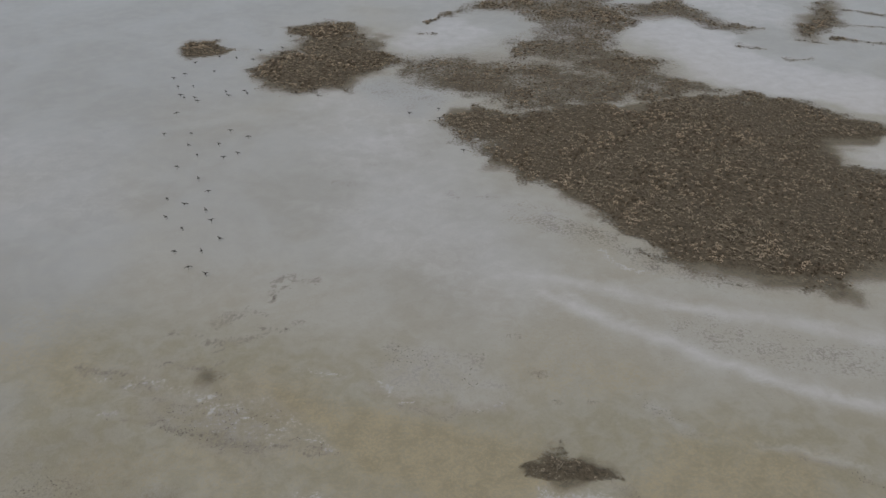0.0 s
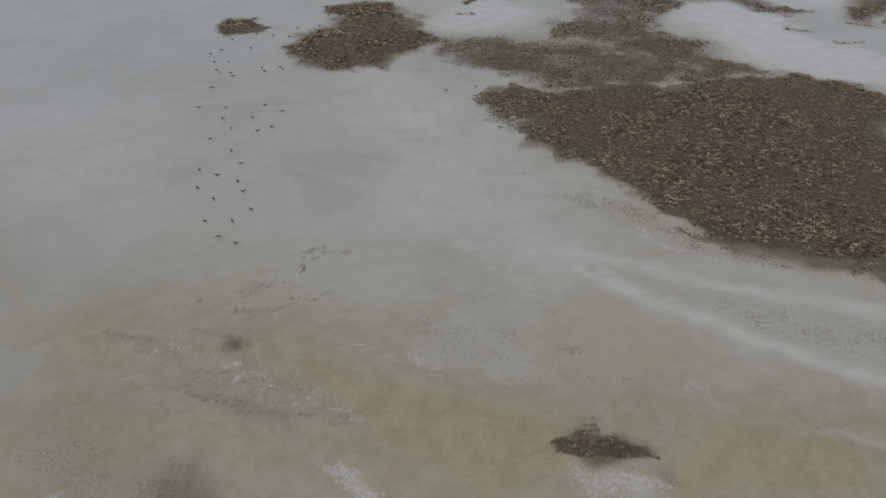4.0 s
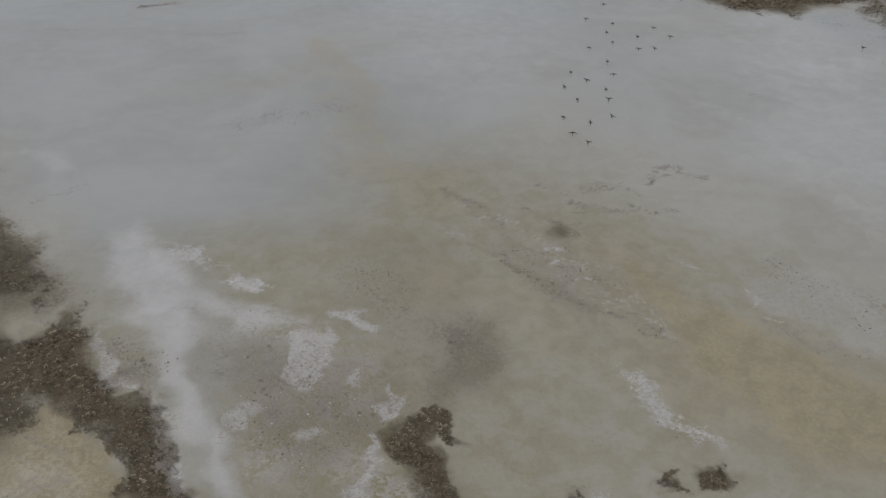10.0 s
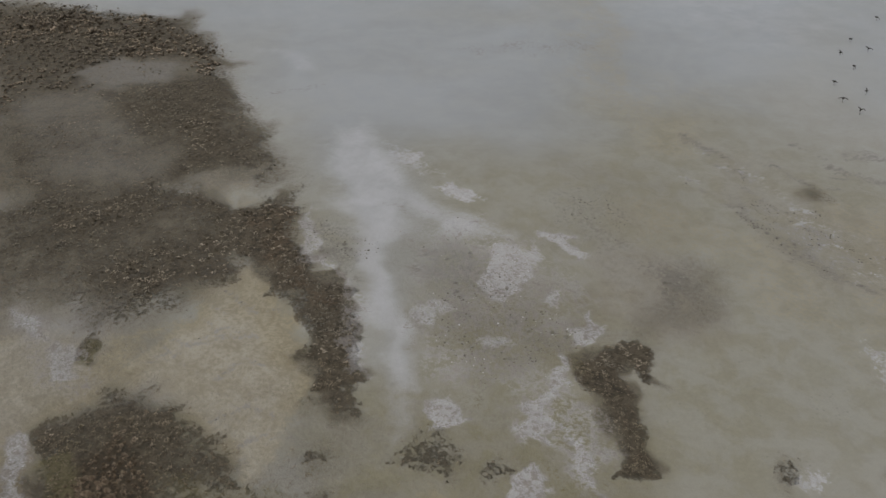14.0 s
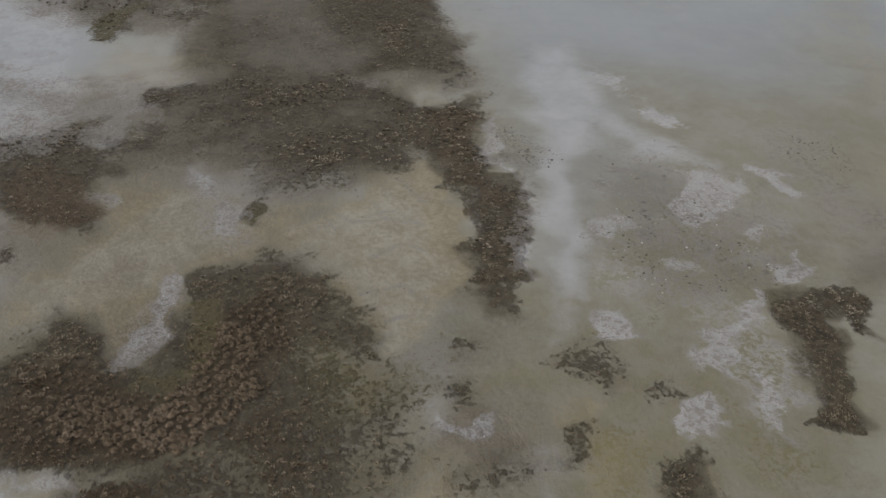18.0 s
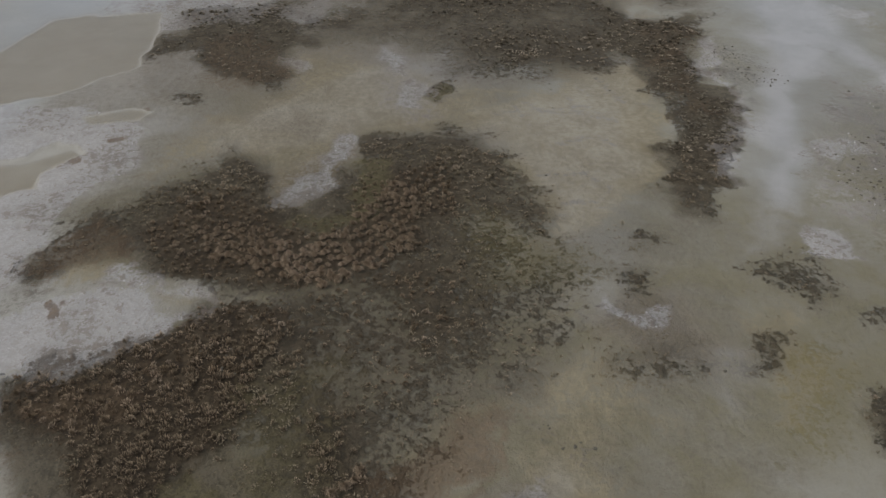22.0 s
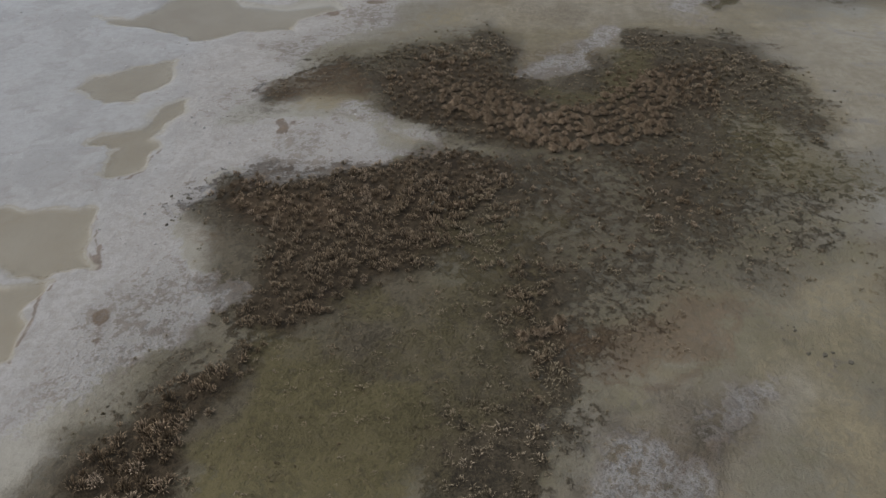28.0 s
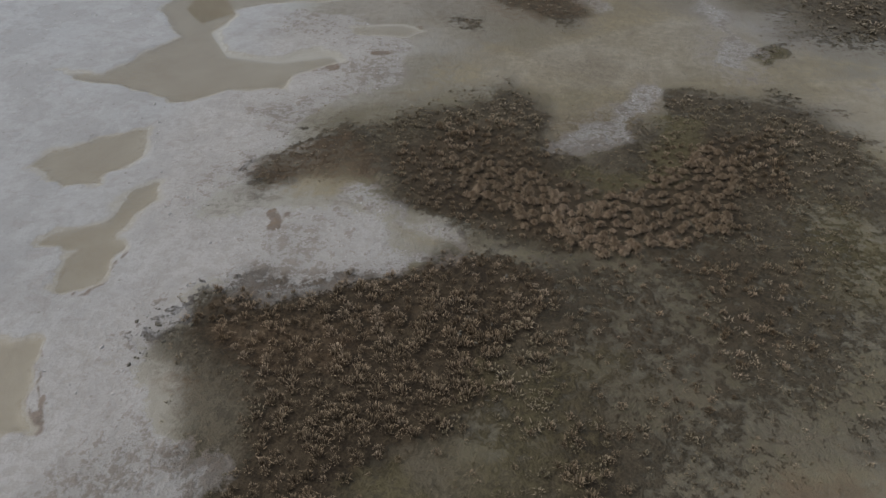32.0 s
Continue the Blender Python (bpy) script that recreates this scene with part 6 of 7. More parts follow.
area("stain", 0.6, 0.48, [(-22.7, -6.33), (-23.5, -5.95), (-24.2, -4.90), (-25.1, -3.99), (-23.8, -3.07), (-22.1, -3.11), (-22.6, -3.88), (-22.2, -4.78), (-21.7, -5.66)])
stream("weed", 0.7, 0.2, 0.1, [(-22.7, -6.28), (-23.5, -5.78), (-24.4, -5.11), (-25.3, -4.38)], 0.8)
stream("dark", 0.6, 0.15, 0.06, [(-20.8, -6.77), (-21.3, -6.21), (-21.2, -5.52), (-21.4, -4.94)], 0.8)
area("ochre", 0.6, 0.42, [(-22.1, -5.09), (-23.3, -4.35), (-22.8, -3.24), (-21.8, -3.39), (-21.6, -4.32)])
area("salt", 0.55, 0.3, [(-10.34, 4.07), (-10.64, 4.58), (-11.37, 5.18), (-11.74, 6.14), (-11.02, 5.78), (-10.44, 5.20), (-9.91, 4.74)])
area("stain", 0.8, 0.38, [(-10.63, 4.39), (-10.95, 5.01), (-10.70, 5.25), (-10.04, 4.86), (-9.86, 4.19)])
area("stain", 0.7, 0.38, [(-9.47, 3.70), (-9.62, 4.16), (-9.19, 4.36), (-8.92, 3.81)])
area("rust", 0.5, 0.42, [(-9.84, 3.92), (-10.65, 4.68), (-10.84, 5.27), (-9.93, 4.93), (-9.28, 4.12)])
stream("dark", 0.8, 0.2, 0.1, [(-12.84, 6.48), (-12.56, 6.93), (-12.15, 7.43)], 0.8)
stream("dark", 0.6, 0.2, 0.08, [(-12.26, 6.96), (-11.86, 7.45), (-11.48, 7.91)], 0.8)
area("ochre", 0.45, 0.56, [(-42.8, 19.13), (-42.3, 21.6), (-40.7, 23.9), (-39.6, 22.1), (-36.8, 20.9), (-37.5, 19.55), (-40.8, 19.47)])
area("sheen_film", 0.5, 1.5, [(-35.7, 4.86), (-35.2, 15.61), (-25.0, 14.49), (-23.5, 10.79), (-28.7, 10.05), (-30.0, 6.85)], 0.7)
area("olive", 1, 1, [(-25.8, -5.24), (-28.9, 0.50), (-28.3, 5.68), (-28.2, 10.31), (-19.57, 10.21), (-13.39, 5.20), (-10.76, 2.97), (-8.27, 2.32), (-7.55, -5.59), (-10.31, -5.01), (-12.56, -3.95), (-17.04, -5.83), (-17.78, -3.50), (-20.1, -0.35), (-21.9, -3.40)], 0.8)
area("stain", 0.78, 1.54, [(-11.92, -3.66), (-12.70, -2.41), (-14.50, -1.09), (-16.17, 0.74), (-15.90, 2.77), (-14.29, 3.17), (-12.50, 2.75), (-10.98, 2.39), (-8.26, 2.15), (-7.55, -5.59), (-10.05, -4.91), (-11.10, -4.16)])
area("green", 0.5, 1.12, [(-11.66, -3.04), (-12.76, -1.75), (-14.56, -0.38), (-15.59, 1.77), (-14.23, 2.47), (-12.42, 1.79), (-10.89, 1.40), (-9.79, 0.69), (-8.04, -0.20), (-7.76, -3.32), (-10.16, -3.65)])
area("weed", 0.55, 1.28, [(-11.92, -3.66), (-12.70, -2.41), (-14.50, -1.09), (-16.17, 0.74), (-15.90, 2.77), (-14.29, 3.17), (-12.50, 2.75), (-10.98, 2.39), (-8.26, 2.15), (-7.55, -5.59), (-10.05, -4.91), (-11.10, -4.16)])
area("olive", 0.9, 1.2, [(-41.1, 2.59), (-36.9, 8.44), (-33.1, 14.70), (-29.8, 17.72), (-23.4, 14.73), (-21.0, 11.99), (-23.3, 7.35), (-27.6, 3.10), (-28.8, -0.75), (-34.0, -1.09)], 0.8)
area("weed", 0.6, 0.24, [(-31.5, 7.77), (-32.3, 9.05), (-31.6, 9.24), (-30.8, 8.17)])
area("green", 0.8, 0.21, [(-31.4, 7.57), (-32.4, 9.07), (-31.6, 9.33), (-30.7, 8.14)])
area("weed", 1, 0.48, [(-7.57, -5.42), (-8.41, -5.46), (-9.13, -5.22), (-9.85, -4.84), (-10.51, -4.27), (-11.30, -3.58), (-11.20, -3.03), (-10.18, -3.45), (-9.26, -3.74), (-7.74, -3.49)])
area("tall", 1, 0.48, [(-7.57, -5.42), (-8.41, -5.46), (-9.13, -5.22), (-9.85, -4.84), (-10.51, -4.27), (-11.30, -3.58), (-11.20, -3.03), (-10.18, -3.45), (-9.26, -3.74), (-7.74, -3.49)])
area("stain", 0.95, 0.58, [(-7.57, -5.42), (-8.41, -5.46), (-9.13, -5.22), (-9.85, -4.84), (-10.51, -4.27), (-11.30, -3.58), (-11.20, -3.03), (-10.18, -3.45), (-9.26, -3.74), (-7.74, -3.49)])
area("wash", 0.28, 0.8, [(-30.8, -1.13), (-33.2, 2.44), (-35.9, 7.53), (-35.4, 11.46), (-30.8, 9.17), (-29.0, 6.43), (-29.5, 4.37), (-28.2, 2.20), (-28.1, -0.63)])
area("wash", 0.16, 1, [(-28.6, 10.18), (-32.5, 15.23), (-32.2, 17.55), (-27.5, 16.63), (-22.7, 13.97), (-21.9, 12.16), (-22.1, 9.73), (-25.6, 9.19)])
area("wash", 0.28, 1, [(-28.6, 8.91), (-32.5, 14.74), (-25.0, 14.49), (-16.11, 9.86), (-17.86, 8.91), (-22.7, 9.63)])
area("sheen_film", 0.5, 1, [(-26.7, 9.61), (-32.5, 15.41), (-21.4, 13.81), (-17.02, 10.17), (-19.49, 9.36)], 0.7)
area("wash", 0.22, 1.5, [(-62.2, 15.84), (-58.9, 22.4), (-47.1, 20.8), (-43.0, 15.59), (-48.2, 12.58)], 1)
area("bare", 0.4, 1.6, [(-62.2, 15.84), (-58.9, 22.4), (-47.1, 20.8), (-43.0, 15.59), (-48.2, 12.58)])
area("ochre", 0.6, 1.4, [(-30.3, 9.75), (-31.5, 13.28), (-32.7, 16.51), (-30.9, 17.67), (-27.4, 16.69), (-26.0, 16.67), (-24.1, 14.48), (-22.2, 13.28), (-21.4, 11.77), (-21.5, 9.74), (-24.5, 9.61), (-27.1, 9.21)])
area("ochre", 0.4, 1.4, [(-32.1, 0.43), (-33.0, 4.17), (-31.5, 6.70), (-29.0, 7.94), (-29.1, 4.36), (-26.9, 3.53), (-28.2, 0.48)])
area("bare", 0.5, 1.12, [(-39.8, 3.72), (-41.0, 7.82), (-36.0, 9.92), (-33.4, 10.22), (-32.6, 7.95), (-35.4, 6.61), (-34.6, 4.43), (-32.8, 2.28)])
area("rust", 0.5, 0.84, [(-39.2, -1.18), (-41.5, 1.26), (-38.7, 3.30), (-34.8, 2.54), (-34.0, 0.38), (-35.7, -1.10)])
stream("dark", 0.7, 0.15, 0.06, [(-30.0, 11.65), (-28.8, 12.18), (-28.4, 13.54), (-27.3, 14.56)], 0.8)
stream("dark", 0.7, 0.15, 0.06, [(-31.3, 15.33), (-29.0, 15.37), (-28.2, 16.57)], 0.8)
stream("dark", 0.7, 0.15, 0.06, [(-26.2, 11.62), (-26.4, 13.17), (-25.6, 13.78)], 0.8)
stream("dark", 0.7, 0.15, 0.06, [(-24.2, 10.37), (-24.0, 11.85), (-22.6, 12.35)], 0.8)
stream("dark", 0.7, 0.15, 0.06, [(-22.3, 10.46), (-22.1, 11.66), (-21.2, 12.31)], 0.8)
area("pink", 0.18, 2.24, [(-25.3, 45.6), (-21.5, 46.0), (-15.79, 44.3), (-9.72, 42.3), (-7.21, 38.0), (-10.57, 37.4), (-15.20, 38.2), (-20.2, 40.9)])
stream("salt", 0.3, 0.5, 0.25, [(-24.4, 44.8), (-20.1, 43.6), (-16.10, 42.8), (-13.20, 41.2), (-9.02, 39.6), (-7.21, 38.0)], 0.8)
stream("dark", 0.45, 0.4, 0.15, [(-24.6, 45.1), (-20.5, 43.5), (-15.05, 38.8), (-11.53, 38.2)], 0.8)
area("ochre", 0.5, 2.52, [(-13.79, 45.6), (-8.75, 44.5), (-3.87, 42.3), (1.86, 40.2), (4.27, 37.1), (-0.35, 36.6), (-5.82, 37.9), (-9.97, 40.4)])
stream("ochre", 0.5, 1.2, 0.8, [(-50.3, 63.2), (-43.3, 57.9), (-37.2, 54.3), (-31.9, 46.8)], 0.8)
stream("pink", 0.25, 0.8, 0.4, [(-4.85, 43.8), (-1.69, 41.8), (1.78, 41.3), (4.38, 42.1)], 0.8)
stream("salt", 0.4, 0.4, 0.15, [(-8.58, 34.1), (-5.85, 32.2), (-3.87, 31.6), (-2.31, 31.3)], 0.8)
area("stain", 0.45, 2.3, [(-19.02, 31.8), (-17.75, 33.7), (-14.69, 33.1), (-13.69, 29.0), (-14.72, 25.5), (-17.70, 27.7)])

# ---- the ground: one sheet, dense where the drone looks and coarse out to the horizon ----
def ground_sheet():
    seen = np.linspace(radians(-131), radians(36), 800)
    away = np.linspace(radians(36), radians(229), 60)[1:-1]
    turn = np.concatenate([seen, away])
    reach = np.concatenate([[1.0, 3.0, 5.0, 7.0], np.geomspace(8.0, 175.0, 580), np.geomspace(200.0, 4500.0, 22)])
    n, rings = len(turn), len(reach)
    x = (reach[:, None] * np.sin(turn)[None]).ravel()
    y = (1 + reach[:, None] * np.cos(turn)[None]).ravel()
    c, near_water = covers(x, y)
    z = ground_height(x, y, c, near_water)
    z[np.repeat(reach, n) > 180] = 0.0
    verts = np.concatenate([np.stack([x, y, z], 1), [[0.0, 1.0, 0.0]]]).astype(np.float32)
    i, j = np.meshgrid(np.arange(rings - 1), np.arange(n), indexing="ij")
    a, b = (i * n + j).ravel(), (i * n + (j + 1) % n).ravel()
    quads = np.stack([a, a + n, b + n, b], 1)
    fan = np.stack([np.arange(n), (np.arange(n) + 1) % n, np.full(n, len(x))], 1)
    me = bpy.data.meshes.new("ground")
    me.vertices.add(len(verts))
    me.vertices.foreach_set("co", verts.ravel())
    me.loops.add(quads.size + fan.size)
    me.loops.foreach_set("vertex_index", np.concatenate([quads.ravel(), fan.ravel()]).astype(np.int32))
    me.polygons.add(len(quads) + len(fan))
    starts = np.concatenate([np.arange(len(quads)) * 4, quads.size + np.arange(len(fan)) * 3])
    me.polygons.foreach_set("loop_start", starts.astype(np.int32))
    me.polygons.foreach_set("use_smooth", np.ones(len(starts), bool))
    me.update(calc_edges=True)
    me.validate()
    for name, kinds in (("cover_a", ("weed", "salt", "ochre", "green")), ("cover_b", ("rust", "wash", "dark", "water")), ("cover_c", ("olive", "pink", "sheen_film", "straw")), ("cover_d", ("stain", "tall"))):
        at = me.attributes.new(name, "FLOAT_COLOR", "POINT")
        data = np.zeros((len(verts), 4), np.float32)
        for k, kind in enumerate(kinds):
            data[:-1, k] = c[kind]
        at.data.foreach_set("color", data.ravel())
    me.materials.append(GROUND)
    return tagged(new("ground", me), "pale tan mudflat with salt crust and weed stains", "ground", kind="structure")


ground_sheet()


def height_at(x, y):
    x, y = np.atleast_1d(np.array(x, float)), np.atleast_1d(np.array(y, float))
    c, near_water = covers(x, y)
    return ground_height(x, y, c, near_water)


# ---- mesh helpers ----
def mesh_of(name, verts, faces, material, smooth=False, grown=None):
    """A mesh from arrays of corners and triangles; grown: each corner's height on its plant and its plant's tone."""
    me = bpy.data.meshes.new(name)
    me.vertices.add(len(verts))
    me.vertices.foreach_set("co", np.asarray(verts, np.float32).ravel())
    faces = np.asarray(faces, np.int32)
    me.loops.add(faces.size)
    me.loops.foreach_set("vertex_index", faces.ravel())
    me.polygons.add(len(faces))
    me.polygons.foreach_set("loop_start", (np.arange(len(faces)) * 3).astype(np.int32))
    me.polygons.foreach_set("use_smooth", np.full(len(faces), smooth))
    me.update(calc_edges=True)
    if grown is not None:
        data = np.zeros((len(verts), 4), np.float32)
        data[:, :2] = grown
        me.attributes.new("grown", "FLOAT_COLOR", "POINT").data.foreach_set("color", data.ravel())
    me.materials.append(material)
    return me


def part(name, bm, material, parent, label=""):
    """Links a bmesh as one mesh object under a thing."""
    me = bpy.data.meshes.new(name)
    bm.to_mesh(me)
    bm.free()
    me.materials.append(material)
    ob = new(name, me)
    ob.parent = parent
    return tagged(ob, label)


# ---- puddles: a level sheet of water in each hollow ----
def puddle(n):
    pts = np.array(COVER[n][4])
    mid = (pts.max(0) + pts.min(0)) / 2
    bm = bmesh.new()
    around = [Vector((x - mid[0], y - mid[1], 0)) for x, y in pts]
    bm.faces.new([bm.verts.new(v * (1 + 0.3 / max(v.length, 0.3))) for v in around])
    bm.normal_update()
    if bm.faces[:][0].normal.z < 0:
        bmesh.ops.reverse_faces(bm, faces=bm.faces[:])
    bmesh.ops.triangulate(bm, faces=bm.faces[:])
    me = bpy.data.meshes.new("puddle")
    bm.to_mesh(me)
    bm.free()
    me.materials.append(WATER)
    ob = new("puddle", me)
    ob.location = (mid[0], mid[1], -0.014 - 0.0015 * (n % 5))
    return tagged(ob, "shallow murky tan water lying in the salt crust", "puddle", group="puddles in the salt crust", kind="structure")


for n, entry in enumerate(COVER):
    if entry[0] == "water":
        puddle(n)


# ---- tufts: many bent blades, thick where the weed is thick ----
WEEDS = [n for n, entry in enumerate(COVER) if entry[0] == "weed"]


def scatter(rng, inner, outer, pitch, low, shake=0.5):
    """Points on a jittered grid over the weed between two distances from the drone's foot, kept more often where the weed is thick, and the patch that each belongs to."""
    gx, gy = np.meshgrid(np.arange(-95, 68, pitch), np.arange(-30, 148, pitch))
    x = gx.ravel() + rng.uniform(-shake, shake, gx.size) * pitch
    y = (gy + pitch * 0.5 * (np.arange(gx.shape[1])[None] % 2)).ravel() + rng.uniform(-shake, shake, gx.size) * pitch
    far = np.hypot(x, y - 1) + 3 * (fbm(x, y, 5.0, 2, 19) - 0.5)
    k = (far >= inner) & (far < outer)
    x, y = x[k], y[k]
    best, owner = np.full(x.shape, 0.1), np.full(x.shape, -1)
    for n in WEEDS:
        pts, m = np.array(COVER[n][4]), 2 * COVER[n][2] + COVER[n][3]
        k = np.where((x > pts[:, 0].min() - m) & (x < pts[:, 0].max() + m) & (y > pts[:, 1].min() - m) & (y < pts[:, 1].max() + m))[0]
        if len(k):
            v = patch_value(x[k], y[k], n)
            k, v = k[v > best[k]], v[v > best[k]]
            best[k], owner[k] = v, n
    k = owner >= 0
    x, y, owner = x[k], y[k], owner[k]
    c, near_water = covers(x, y)
    clump = fbm(x, y, 7 * pitch, 3, 77)
    keep = (c["weed"] + (clump - 0.5) * 0.8 > low - 0.2 + rng.uniform(0, 0.62, len(x))) & (c["water"] < 0.2) & (c["salt"] < rng.uniform(0.45, 0.95, len(x)))
    c = {key: value[keep] for key, value in c.items()}
    return x[keep], y[keep], ground_height(x[keep], y[keep], c, near_water[keep]), c, owner[keep]


def tufts(rng, x, y, z, size, blades, tall, width, lean):
    """Corners, triangles and tones of tufts: short bent blades that stand over a round patch of ground."""
    n = len(x)
    turn, out = rng.uniform(0, 2 * math.pi, (n, blades)), np.sqrt(rng.uniform(0.02, 1.0, (n, blades)))
    dx, dy = np.cos(turn), np.sin(turn)
    reach = size[:, None] * out * 0.7
    foot = np.stack([x[:, None] + dx * reach, y[:, None] + dy * reach, np.repeat(z[:, None] - 0.01, blades, 1)], -1)
    face = turn + rng.uniform(-0.9, 0.9, (n, blades))
    side = np.stack([-np.sin(face), np.cos(face), 0 * face], -1) * (width * size[:, None] * rng.uniform(0.6, 1.4, (n, blades)))[..., None]
    way = np.stack([np.cos(face), np.sin(face), 0 * face], -1) * (size[:, None] * lean * out * rng.uniform(0.4, 1.2, (n, blades)))[..., None]
    up = np.stack([0 * dx, 0 * dx, size[:, None] * tall * rng.uniform(0.55, 1.15, (n, blades)) * (1.15 - 0.5 * out)], -1)
    mid, tip = foot + way * 0.45 + up * 0.85, foot + way * 1.25 + up * rng.uniform(0.7, 1.1, (n, blades, 1))
    verts = np.stack([foot - side * 0.7, foot + side * 0.7, mid + side, mid - side, tip], 2).reshape(-1, 3)
    base = (np.arange(n * blades) * 5)[:, None]
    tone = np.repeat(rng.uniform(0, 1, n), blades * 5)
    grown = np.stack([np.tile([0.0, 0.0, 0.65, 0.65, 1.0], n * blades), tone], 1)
    return verts, np.concatenate([base + np.array([c]) for c in ([0, 1, 2], [0, 2, 3], [3, 2, 4])], 0), grown


def cushions(rng, x, y, z, size, tall, ragged=0.35):
    """Corners, triangles and tones of low, uneven lumps with six sides."""
    n = len(x)
    turn = rng.uniform(0, 6.3, (n, 1)) + np.arange(6) * (math.pi / 3) + rng.uniform(-0.3, 0.3, (n, 6))
    low = size[:, None] * rng.uniform(1 - ragged, 1 + ragged, (n, 6))
    high = low * rng.uniform(0.55, 0.85, (n, 6))
    rise = (size * tall)[:, None] * rng.uniform(0.5, 1.1, (n, 6))
    ring = lambda r, h: np.stack([x[:, None] + np.cos(turn) * r, y[:, None] + np.sin(turn) * r, z[:, None] + h], -1)
    top = np.stack([x + size * rng.uniform(-0.2, 0.2, n), y + size * rng.uniform(-0.2, 0.2, n), z + size * tall * rng.uniform(0.9, 1.3, n)], -1)
    verts = np.concatenate([ring(low, -0.02 + 0 * rise), ring(high, rise), top[:, None]], 1).reshape(-1, 3)
    base = (np.arange(n) * 13)[:, None]
    faces = []
    for k in range(6):
        j = (k + 1) % 6
        faces += [base + np.array([[k, j, 6 + j]]), base + np.array([[k, 6 + j, 6 + k]]), base + np.array([[6 + k, 6 + j, 12]])]
    grown = np.stack([np.tile([0.0] * 6 + [0.75] * 6 + [1.0], n), np.repeat(rng.uniform(0, 1, n), 13)], 1)
    return verts, np.concatenate(faces, 0), grown


def stuff(name, label, category, verts, faces, grown, material, smooth=False):
    return tagged(new(name, mesh_of(name, verts, faces, material, smooth, grown)), label, category, kind="stuff")


rng = np.random.default_rng(4)


def beds(owner, chosen):
    """The chosen points, bed by bed."""
    for n in np.unique(owner[chosen]):
        k = np.where(chosen & (owner == n))[0]
        if len(k) > 3:
            yield k


def far_beds():
    x, y, z, c, owner = scatter(rng, 62, 165, 0.5, 0.3, 0.4)
    size = np.clip(c["weed"] * 1.4, 0.35, 1.0) * (0.14 + 0.2 * rng.uniform(0, 1, len(x)) ** 1.5) * (0.5 + 0.95 * fbm(x, y, 9.0, 2, 13))
    for k in beds(owner, size > 0):
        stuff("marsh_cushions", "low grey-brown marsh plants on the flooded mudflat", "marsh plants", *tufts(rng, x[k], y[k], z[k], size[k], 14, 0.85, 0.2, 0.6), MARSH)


def middle_beds():
    x, y, z, c, owner = scatter(rng, 28, 62, 0.25, 0.34, 0.42)
    size = (0.045 + 0.11 * rng.uniform(0, 1, len(x)) ** 1.8) * (0.6 + 0.8 * fbm(x, y, 4.0, 2, 13)) * np.clip(c["weed"] * 1.5, 0.4, 1.0)
    for k in beds(owner, rng.uniform(0, 1, len(x)) < 0.8):
        stuff("weed_bed", "dark brown weed in low lumps on wet mud", "marsh plants", *tufts(rng, x[k], y[k], z[k], size[k], 13, 0.75, 0.18, 0.8), MAT)


def near_beds():
    x, y, z, c, owner = scatter(rng, 5, 28, 0.25, 0.26, 0.4)
    swell = (0.6 + 0.8 * fbm(x, y, 2.4, 2, 13)) * np.clip(c["weed"] * 1.4, 0.55, 1.0)
    high = (c["straw"] < 0.4) & (c["tall"] > rng.uniform(0.15, 0.9, len(x)))
    for k in beds(owner, high):
        size = rng.uniform(0.07, 0.14, len(k)) * swell[k]
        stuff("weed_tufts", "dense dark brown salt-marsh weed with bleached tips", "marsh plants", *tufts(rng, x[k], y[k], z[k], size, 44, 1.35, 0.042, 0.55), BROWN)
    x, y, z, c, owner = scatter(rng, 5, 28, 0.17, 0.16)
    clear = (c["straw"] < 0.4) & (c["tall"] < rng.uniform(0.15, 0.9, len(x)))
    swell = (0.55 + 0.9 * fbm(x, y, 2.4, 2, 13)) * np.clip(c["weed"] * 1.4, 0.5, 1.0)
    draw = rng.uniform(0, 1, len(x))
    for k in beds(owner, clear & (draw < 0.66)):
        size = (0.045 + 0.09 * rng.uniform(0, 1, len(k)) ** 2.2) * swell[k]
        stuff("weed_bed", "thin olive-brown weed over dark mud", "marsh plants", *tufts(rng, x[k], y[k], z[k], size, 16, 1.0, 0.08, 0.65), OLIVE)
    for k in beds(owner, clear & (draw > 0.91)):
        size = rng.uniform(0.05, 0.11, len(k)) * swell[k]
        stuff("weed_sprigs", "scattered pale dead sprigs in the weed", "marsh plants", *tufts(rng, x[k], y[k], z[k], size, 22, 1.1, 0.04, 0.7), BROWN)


far_beds()
middle_beds()
near_beds()


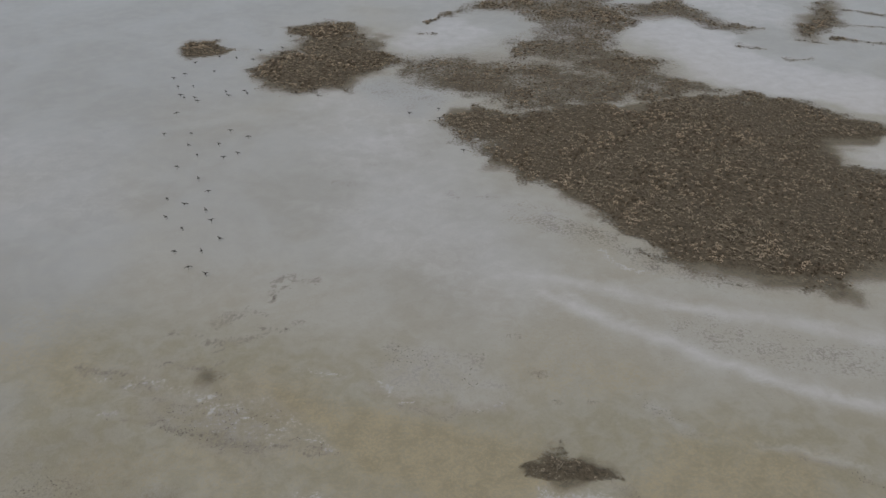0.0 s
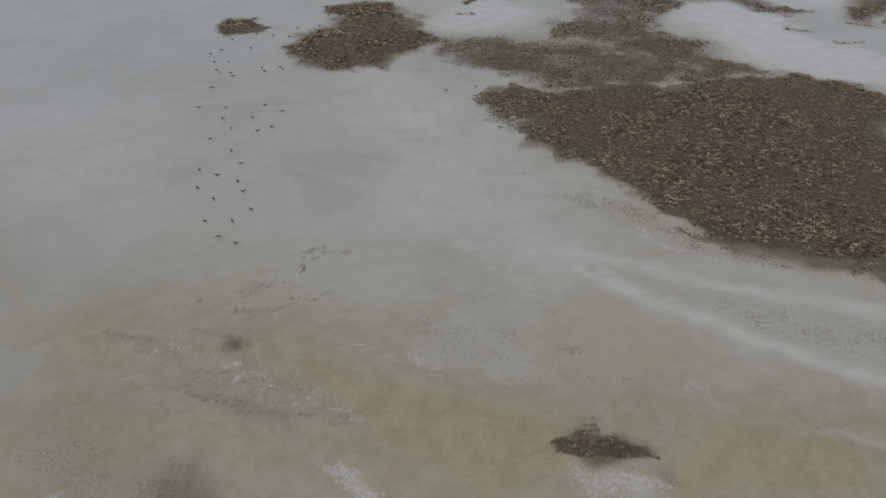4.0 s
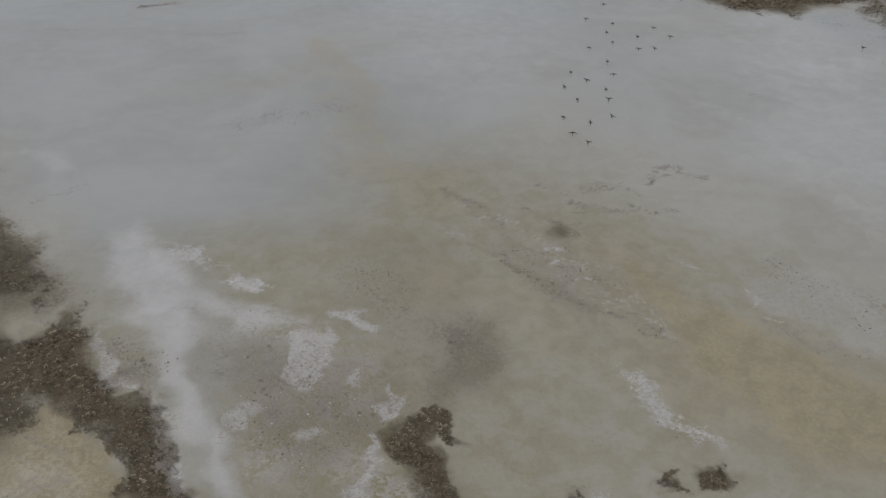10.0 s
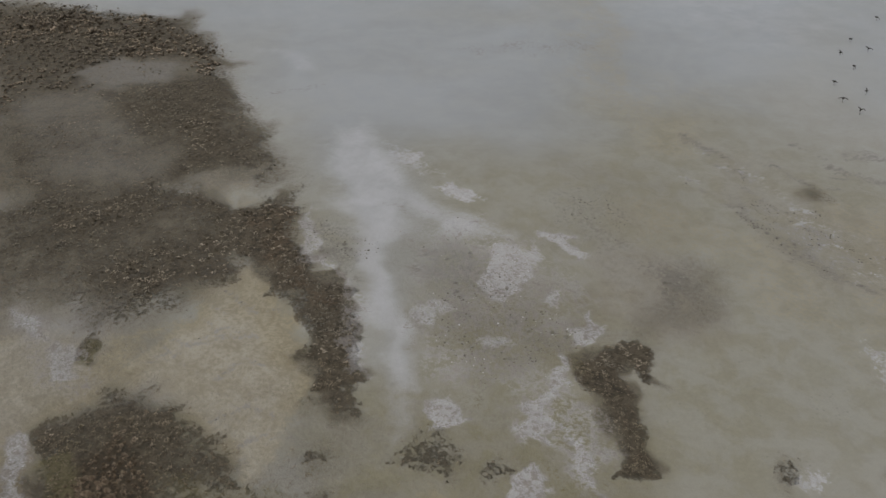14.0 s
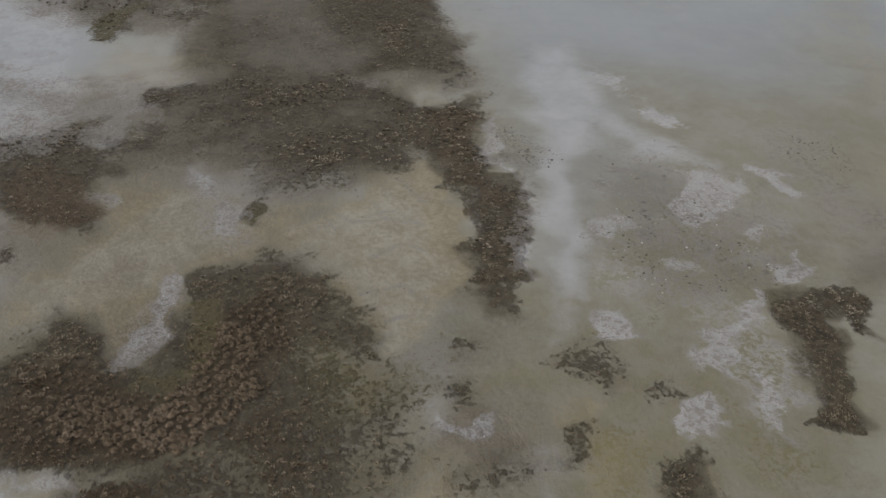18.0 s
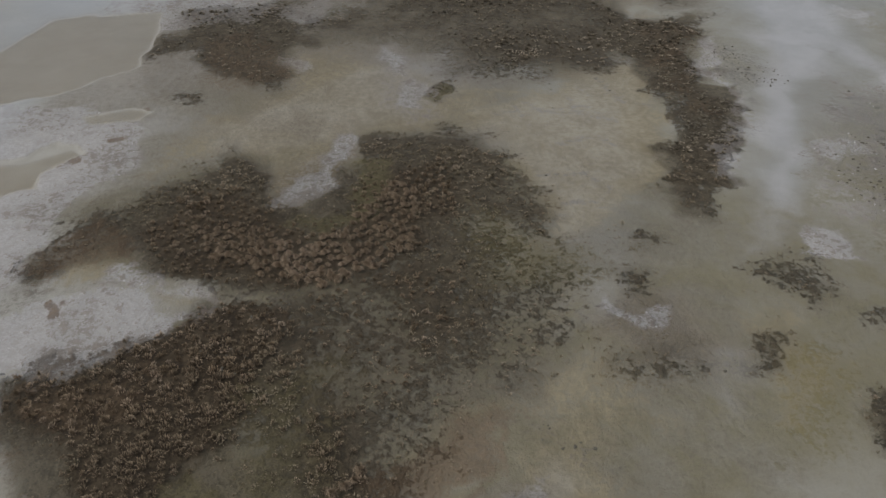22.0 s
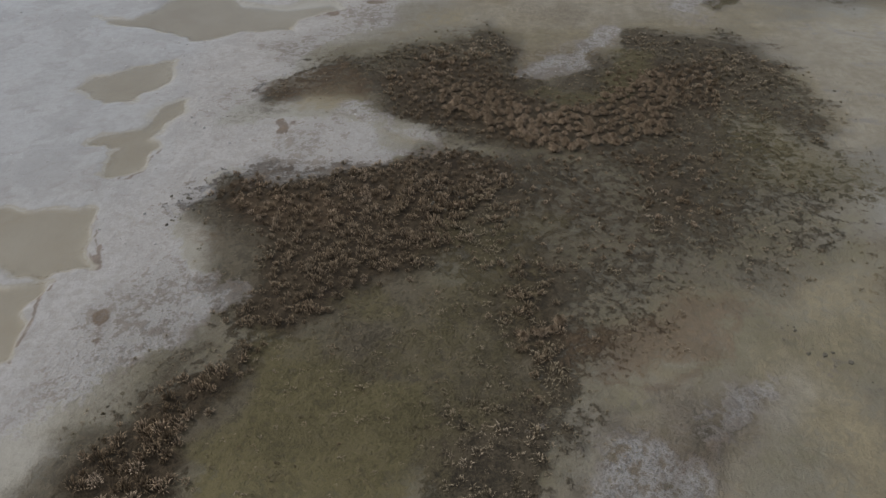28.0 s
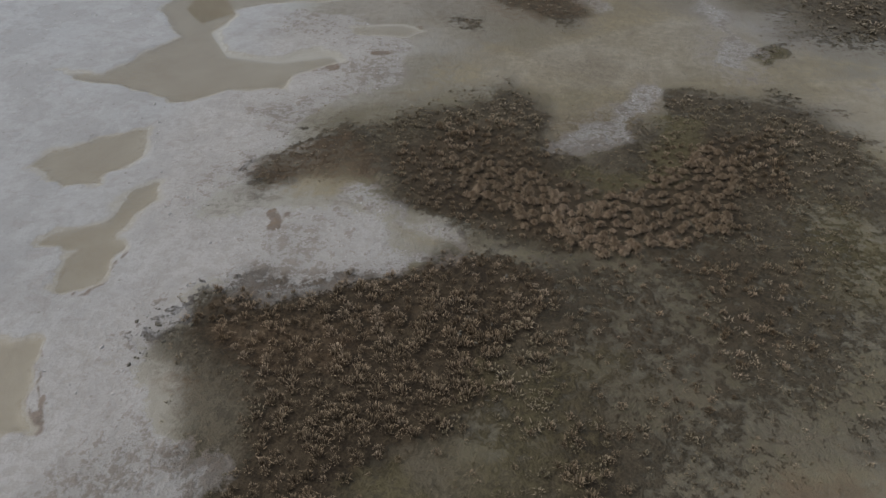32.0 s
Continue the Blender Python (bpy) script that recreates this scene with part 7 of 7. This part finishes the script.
# ---- clods of dried mud and of salt, loose on the crust ----
def clods(kind, pitch, low, small, large, name, label, material):
    xs, ys, zs = [], [], []
    for n, entry in enumerate(COVER):
        mid = np.array(entry[4]).mean(0)
        if entry[0] != kind or math.hypot(mid[0], mid[1]) > 46:
            continue
        pts = np.array(entry[4])
        m = entry[2]
        count = int(np.prod(pts.max(0) - pts.min(0) + 2 * m) / pitch ** 2)
        x = rng.uniform(pts[:, 0].min() - m, pts[:, 0].max() + m, count)
        y = rng.uniform(pts[:, 1].min() - m, pts[:, 1].max() + m, count)
        keep = (patch_value(x, y, n) > low) & (fbm(x, y, 2.5, 3, 91) > rng.uniform(0.42, 0.62, count))
        c, near_water = covers(x[keep], y[keep])
        dry = c["water"] < 0.05
        xs.append(x[keep][dry]), ys.append(y[keep][dry])
        zs.append(ground_height(x[keep], y[keep], c, near_water)[dry])
    x, y, z = np.concatenate(xs), np.concatenate(ys), np.concatenate(zs)
    size = small + (large - small) * rng.uniform(0, 1, len(x)) ** 3
    return stuff(name, label, "clods", *cushions(rng, x, y, z, size, 0.6, 0.5), material)


clods("dark", 0.22, 0.2, 0.012, 0.06, "mud_clods", "dark lumps of dried mud strewn on the flat", CLOD)
clods("salt", 0.5, 0.3, 0.01, 0.045, "salt_clods", "pale broken lumps of salt crust", CRUST)


# ---- straw tussocks: a band of larger, pale grass domes in the weed ----
def tussock_mesh(k):
    g = np.random.default_rng(50 + k)
    blades, size = 260, 0.15
    turn, out = g.uniform(0, 2 * math.pi, blades), np.sqrt(g.uniform(0, 1, blades))
    dx, dy = np.cos(turn), np.sin(turn)
    squash = 0.7 + 0.3 * g.uniform()
    foot = np.stack([dx * out * size * 0.6, dy * out * size * 0.6 * squash, np.full(blades, -0.02)], -1)
    side = np.stack([-dy, dx, 0 * dx], -1) * (0.0032 * g.uniform(0.6, 1.5, blades))[:, None]
    way = np.stack([dx, dy * squash, 0 * dx], -1) * (size * (0.15 + 0.75 * out) * g.uniform(0.3, 1.4, blades))[:, None]
    up = np.stack([0 * dx, 0 * dx, size * (1.4 - 0.7 * out) * g.uniform(0.7, 1.15, blades)], -1)
    mid, tip = foot + way * 0.45 + up, foot + way + up * g.uniform(0.55, 0.95, blades)[:, None]
    verts = np.stack([foot - side, foot + side, mid + side, mid - side, tip], 1).reshape(-1, 3)
    base = (np.arange(blades) * 5)[:, None]
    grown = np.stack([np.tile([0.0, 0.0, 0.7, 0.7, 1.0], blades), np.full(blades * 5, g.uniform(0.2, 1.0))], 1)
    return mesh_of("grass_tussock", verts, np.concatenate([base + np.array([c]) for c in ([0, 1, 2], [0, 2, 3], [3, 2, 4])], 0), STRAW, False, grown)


def straw_band(n, most, meshes):
    pts = np.array(COVER[n][4])
    taken = []
    x, y = (rng.uniform(pts[:, k].min() - 0.6, pts[:, k].max() + 0.6, 6000) for k in (0, 1))
    keep = patch_value(x, y, n) > rng.uniform(0.15, 0.6, len(x))
    z = height_at(x, y)
    for a, b, c in zip(x[keep], y[keep], z[keep]):
        if len(taken) >= most or any((a - p) ** 2 + (b - q) ** 2 < 0.25 ** 2 for p, q in taken):
            continue
        taken.append((a, b))
        ob = new("grass_tussock", meshes[len(taken) % len(meshes)])
        ob.matrix_world = pose(a, b, c, 0, 0, rng.uniform(0, 360))
        ob.scale = [rng.uniform(0.6, 1.2)] * 3
        tagged(ob, "bleached straw-coloured grass tussock in dark weed", "grass tussock", "straw tussocks in the weed bed")


TUSSOCKS = [tussock_mesh(k) for k in range(9)]
for n, most in zip([k for k, entry in enumerate(COVER) if entry[0] == "straw"], (280, 7)):
    straw_band(n, most, TUSSOCKS)


# ---- forked sticks put for bird-like shapes: small and dark, standing over the wet flat ----
def stick(points, thick, sides=6):
    """A tapered bent stick through the given points."""
    bm = bmesh.new()
    rings = []
    for k, p in enumerate(points):
        r = thick * (1 - 0.75 * k / (len(points) - 1))
        way = Vector(points[min(k + 1, len(points) - 1)]) - Vector(points[max(k - 1, 0)])
        turn = way.to_track_quat("Z", "Y").to_matrix()
        rings.append([bm.verts.new(Vector(p) + turn @ Vector((r * math.cos(a), r * math.sin(a), 0))) for a in (2 * math.pi * j / sides for j in range(sides))])
    for a, b in zip(rings, rings[1:]):
        for j in range(sides):
            bm.faces.new((a[j], a[(j + 1) % sides], b[(j + 1) % sides], b[j]))
    bm.faces.new(rings[0][::-1]), bm.faces.new(rings[-1])
    return bm


def stick_shape(k):
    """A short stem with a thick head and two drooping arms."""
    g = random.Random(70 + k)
    root = tagged(new("driftwood_snag"), "small dark forked stick put for a bird-like shape on the wet mudflat", "driftwood", "driftwood snags on the wet flat")
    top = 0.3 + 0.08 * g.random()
    part("stem", stick([(0, 0, -0.03), (0.015, 0.01, top * 0.5), (0, 0, top)], 0.014), DARK_STICK, root)
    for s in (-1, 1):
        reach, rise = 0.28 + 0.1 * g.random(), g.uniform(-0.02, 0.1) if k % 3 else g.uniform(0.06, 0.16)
        part("arm", stick([(-s * 0.05, 0.0, top - 0.01), (s * reach * 0.45, g.uniform(-0.04, 0.04), top + rise), (s * reach, g.uniform(-0.1, 0.1), top + rise - 0.1 * g.random() - 0.02)], 0.05), DARK_STICK, root)
    part("stub", stick([(0, -0.12, top - 0.04), (0, 0.02, top), (0.02, 0.14, top + 0.02)], 0.045), DARK_STICK, root)
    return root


STICK_SPOTS = [
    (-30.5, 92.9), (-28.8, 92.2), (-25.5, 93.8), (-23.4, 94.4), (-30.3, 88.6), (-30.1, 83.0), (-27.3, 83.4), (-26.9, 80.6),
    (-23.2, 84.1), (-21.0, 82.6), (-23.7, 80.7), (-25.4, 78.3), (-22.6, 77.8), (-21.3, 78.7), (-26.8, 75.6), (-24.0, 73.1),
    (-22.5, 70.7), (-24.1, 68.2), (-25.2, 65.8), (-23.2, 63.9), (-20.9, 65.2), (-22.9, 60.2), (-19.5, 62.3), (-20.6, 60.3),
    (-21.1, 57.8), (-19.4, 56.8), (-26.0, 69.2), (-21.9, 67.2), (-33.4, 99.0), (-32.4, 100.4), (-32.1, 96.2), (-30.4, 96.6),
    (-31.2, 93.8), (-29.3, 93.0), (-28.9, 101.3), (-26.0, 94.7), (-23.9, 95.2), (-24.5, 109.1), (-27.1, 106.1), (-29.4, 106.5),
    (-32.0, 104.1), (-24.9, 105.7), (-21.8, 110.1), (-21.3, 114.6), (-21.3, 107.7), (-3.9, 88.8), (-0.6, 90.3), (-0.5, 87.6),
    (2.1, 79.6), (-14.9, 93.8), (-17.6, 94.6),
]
kinds = [stick_shape(k) for k in range(5)]
heights = height_at(*np.array(STICK_SPOTS).T)
for k, (x, y) in enumerate(STICK_SPOTS):
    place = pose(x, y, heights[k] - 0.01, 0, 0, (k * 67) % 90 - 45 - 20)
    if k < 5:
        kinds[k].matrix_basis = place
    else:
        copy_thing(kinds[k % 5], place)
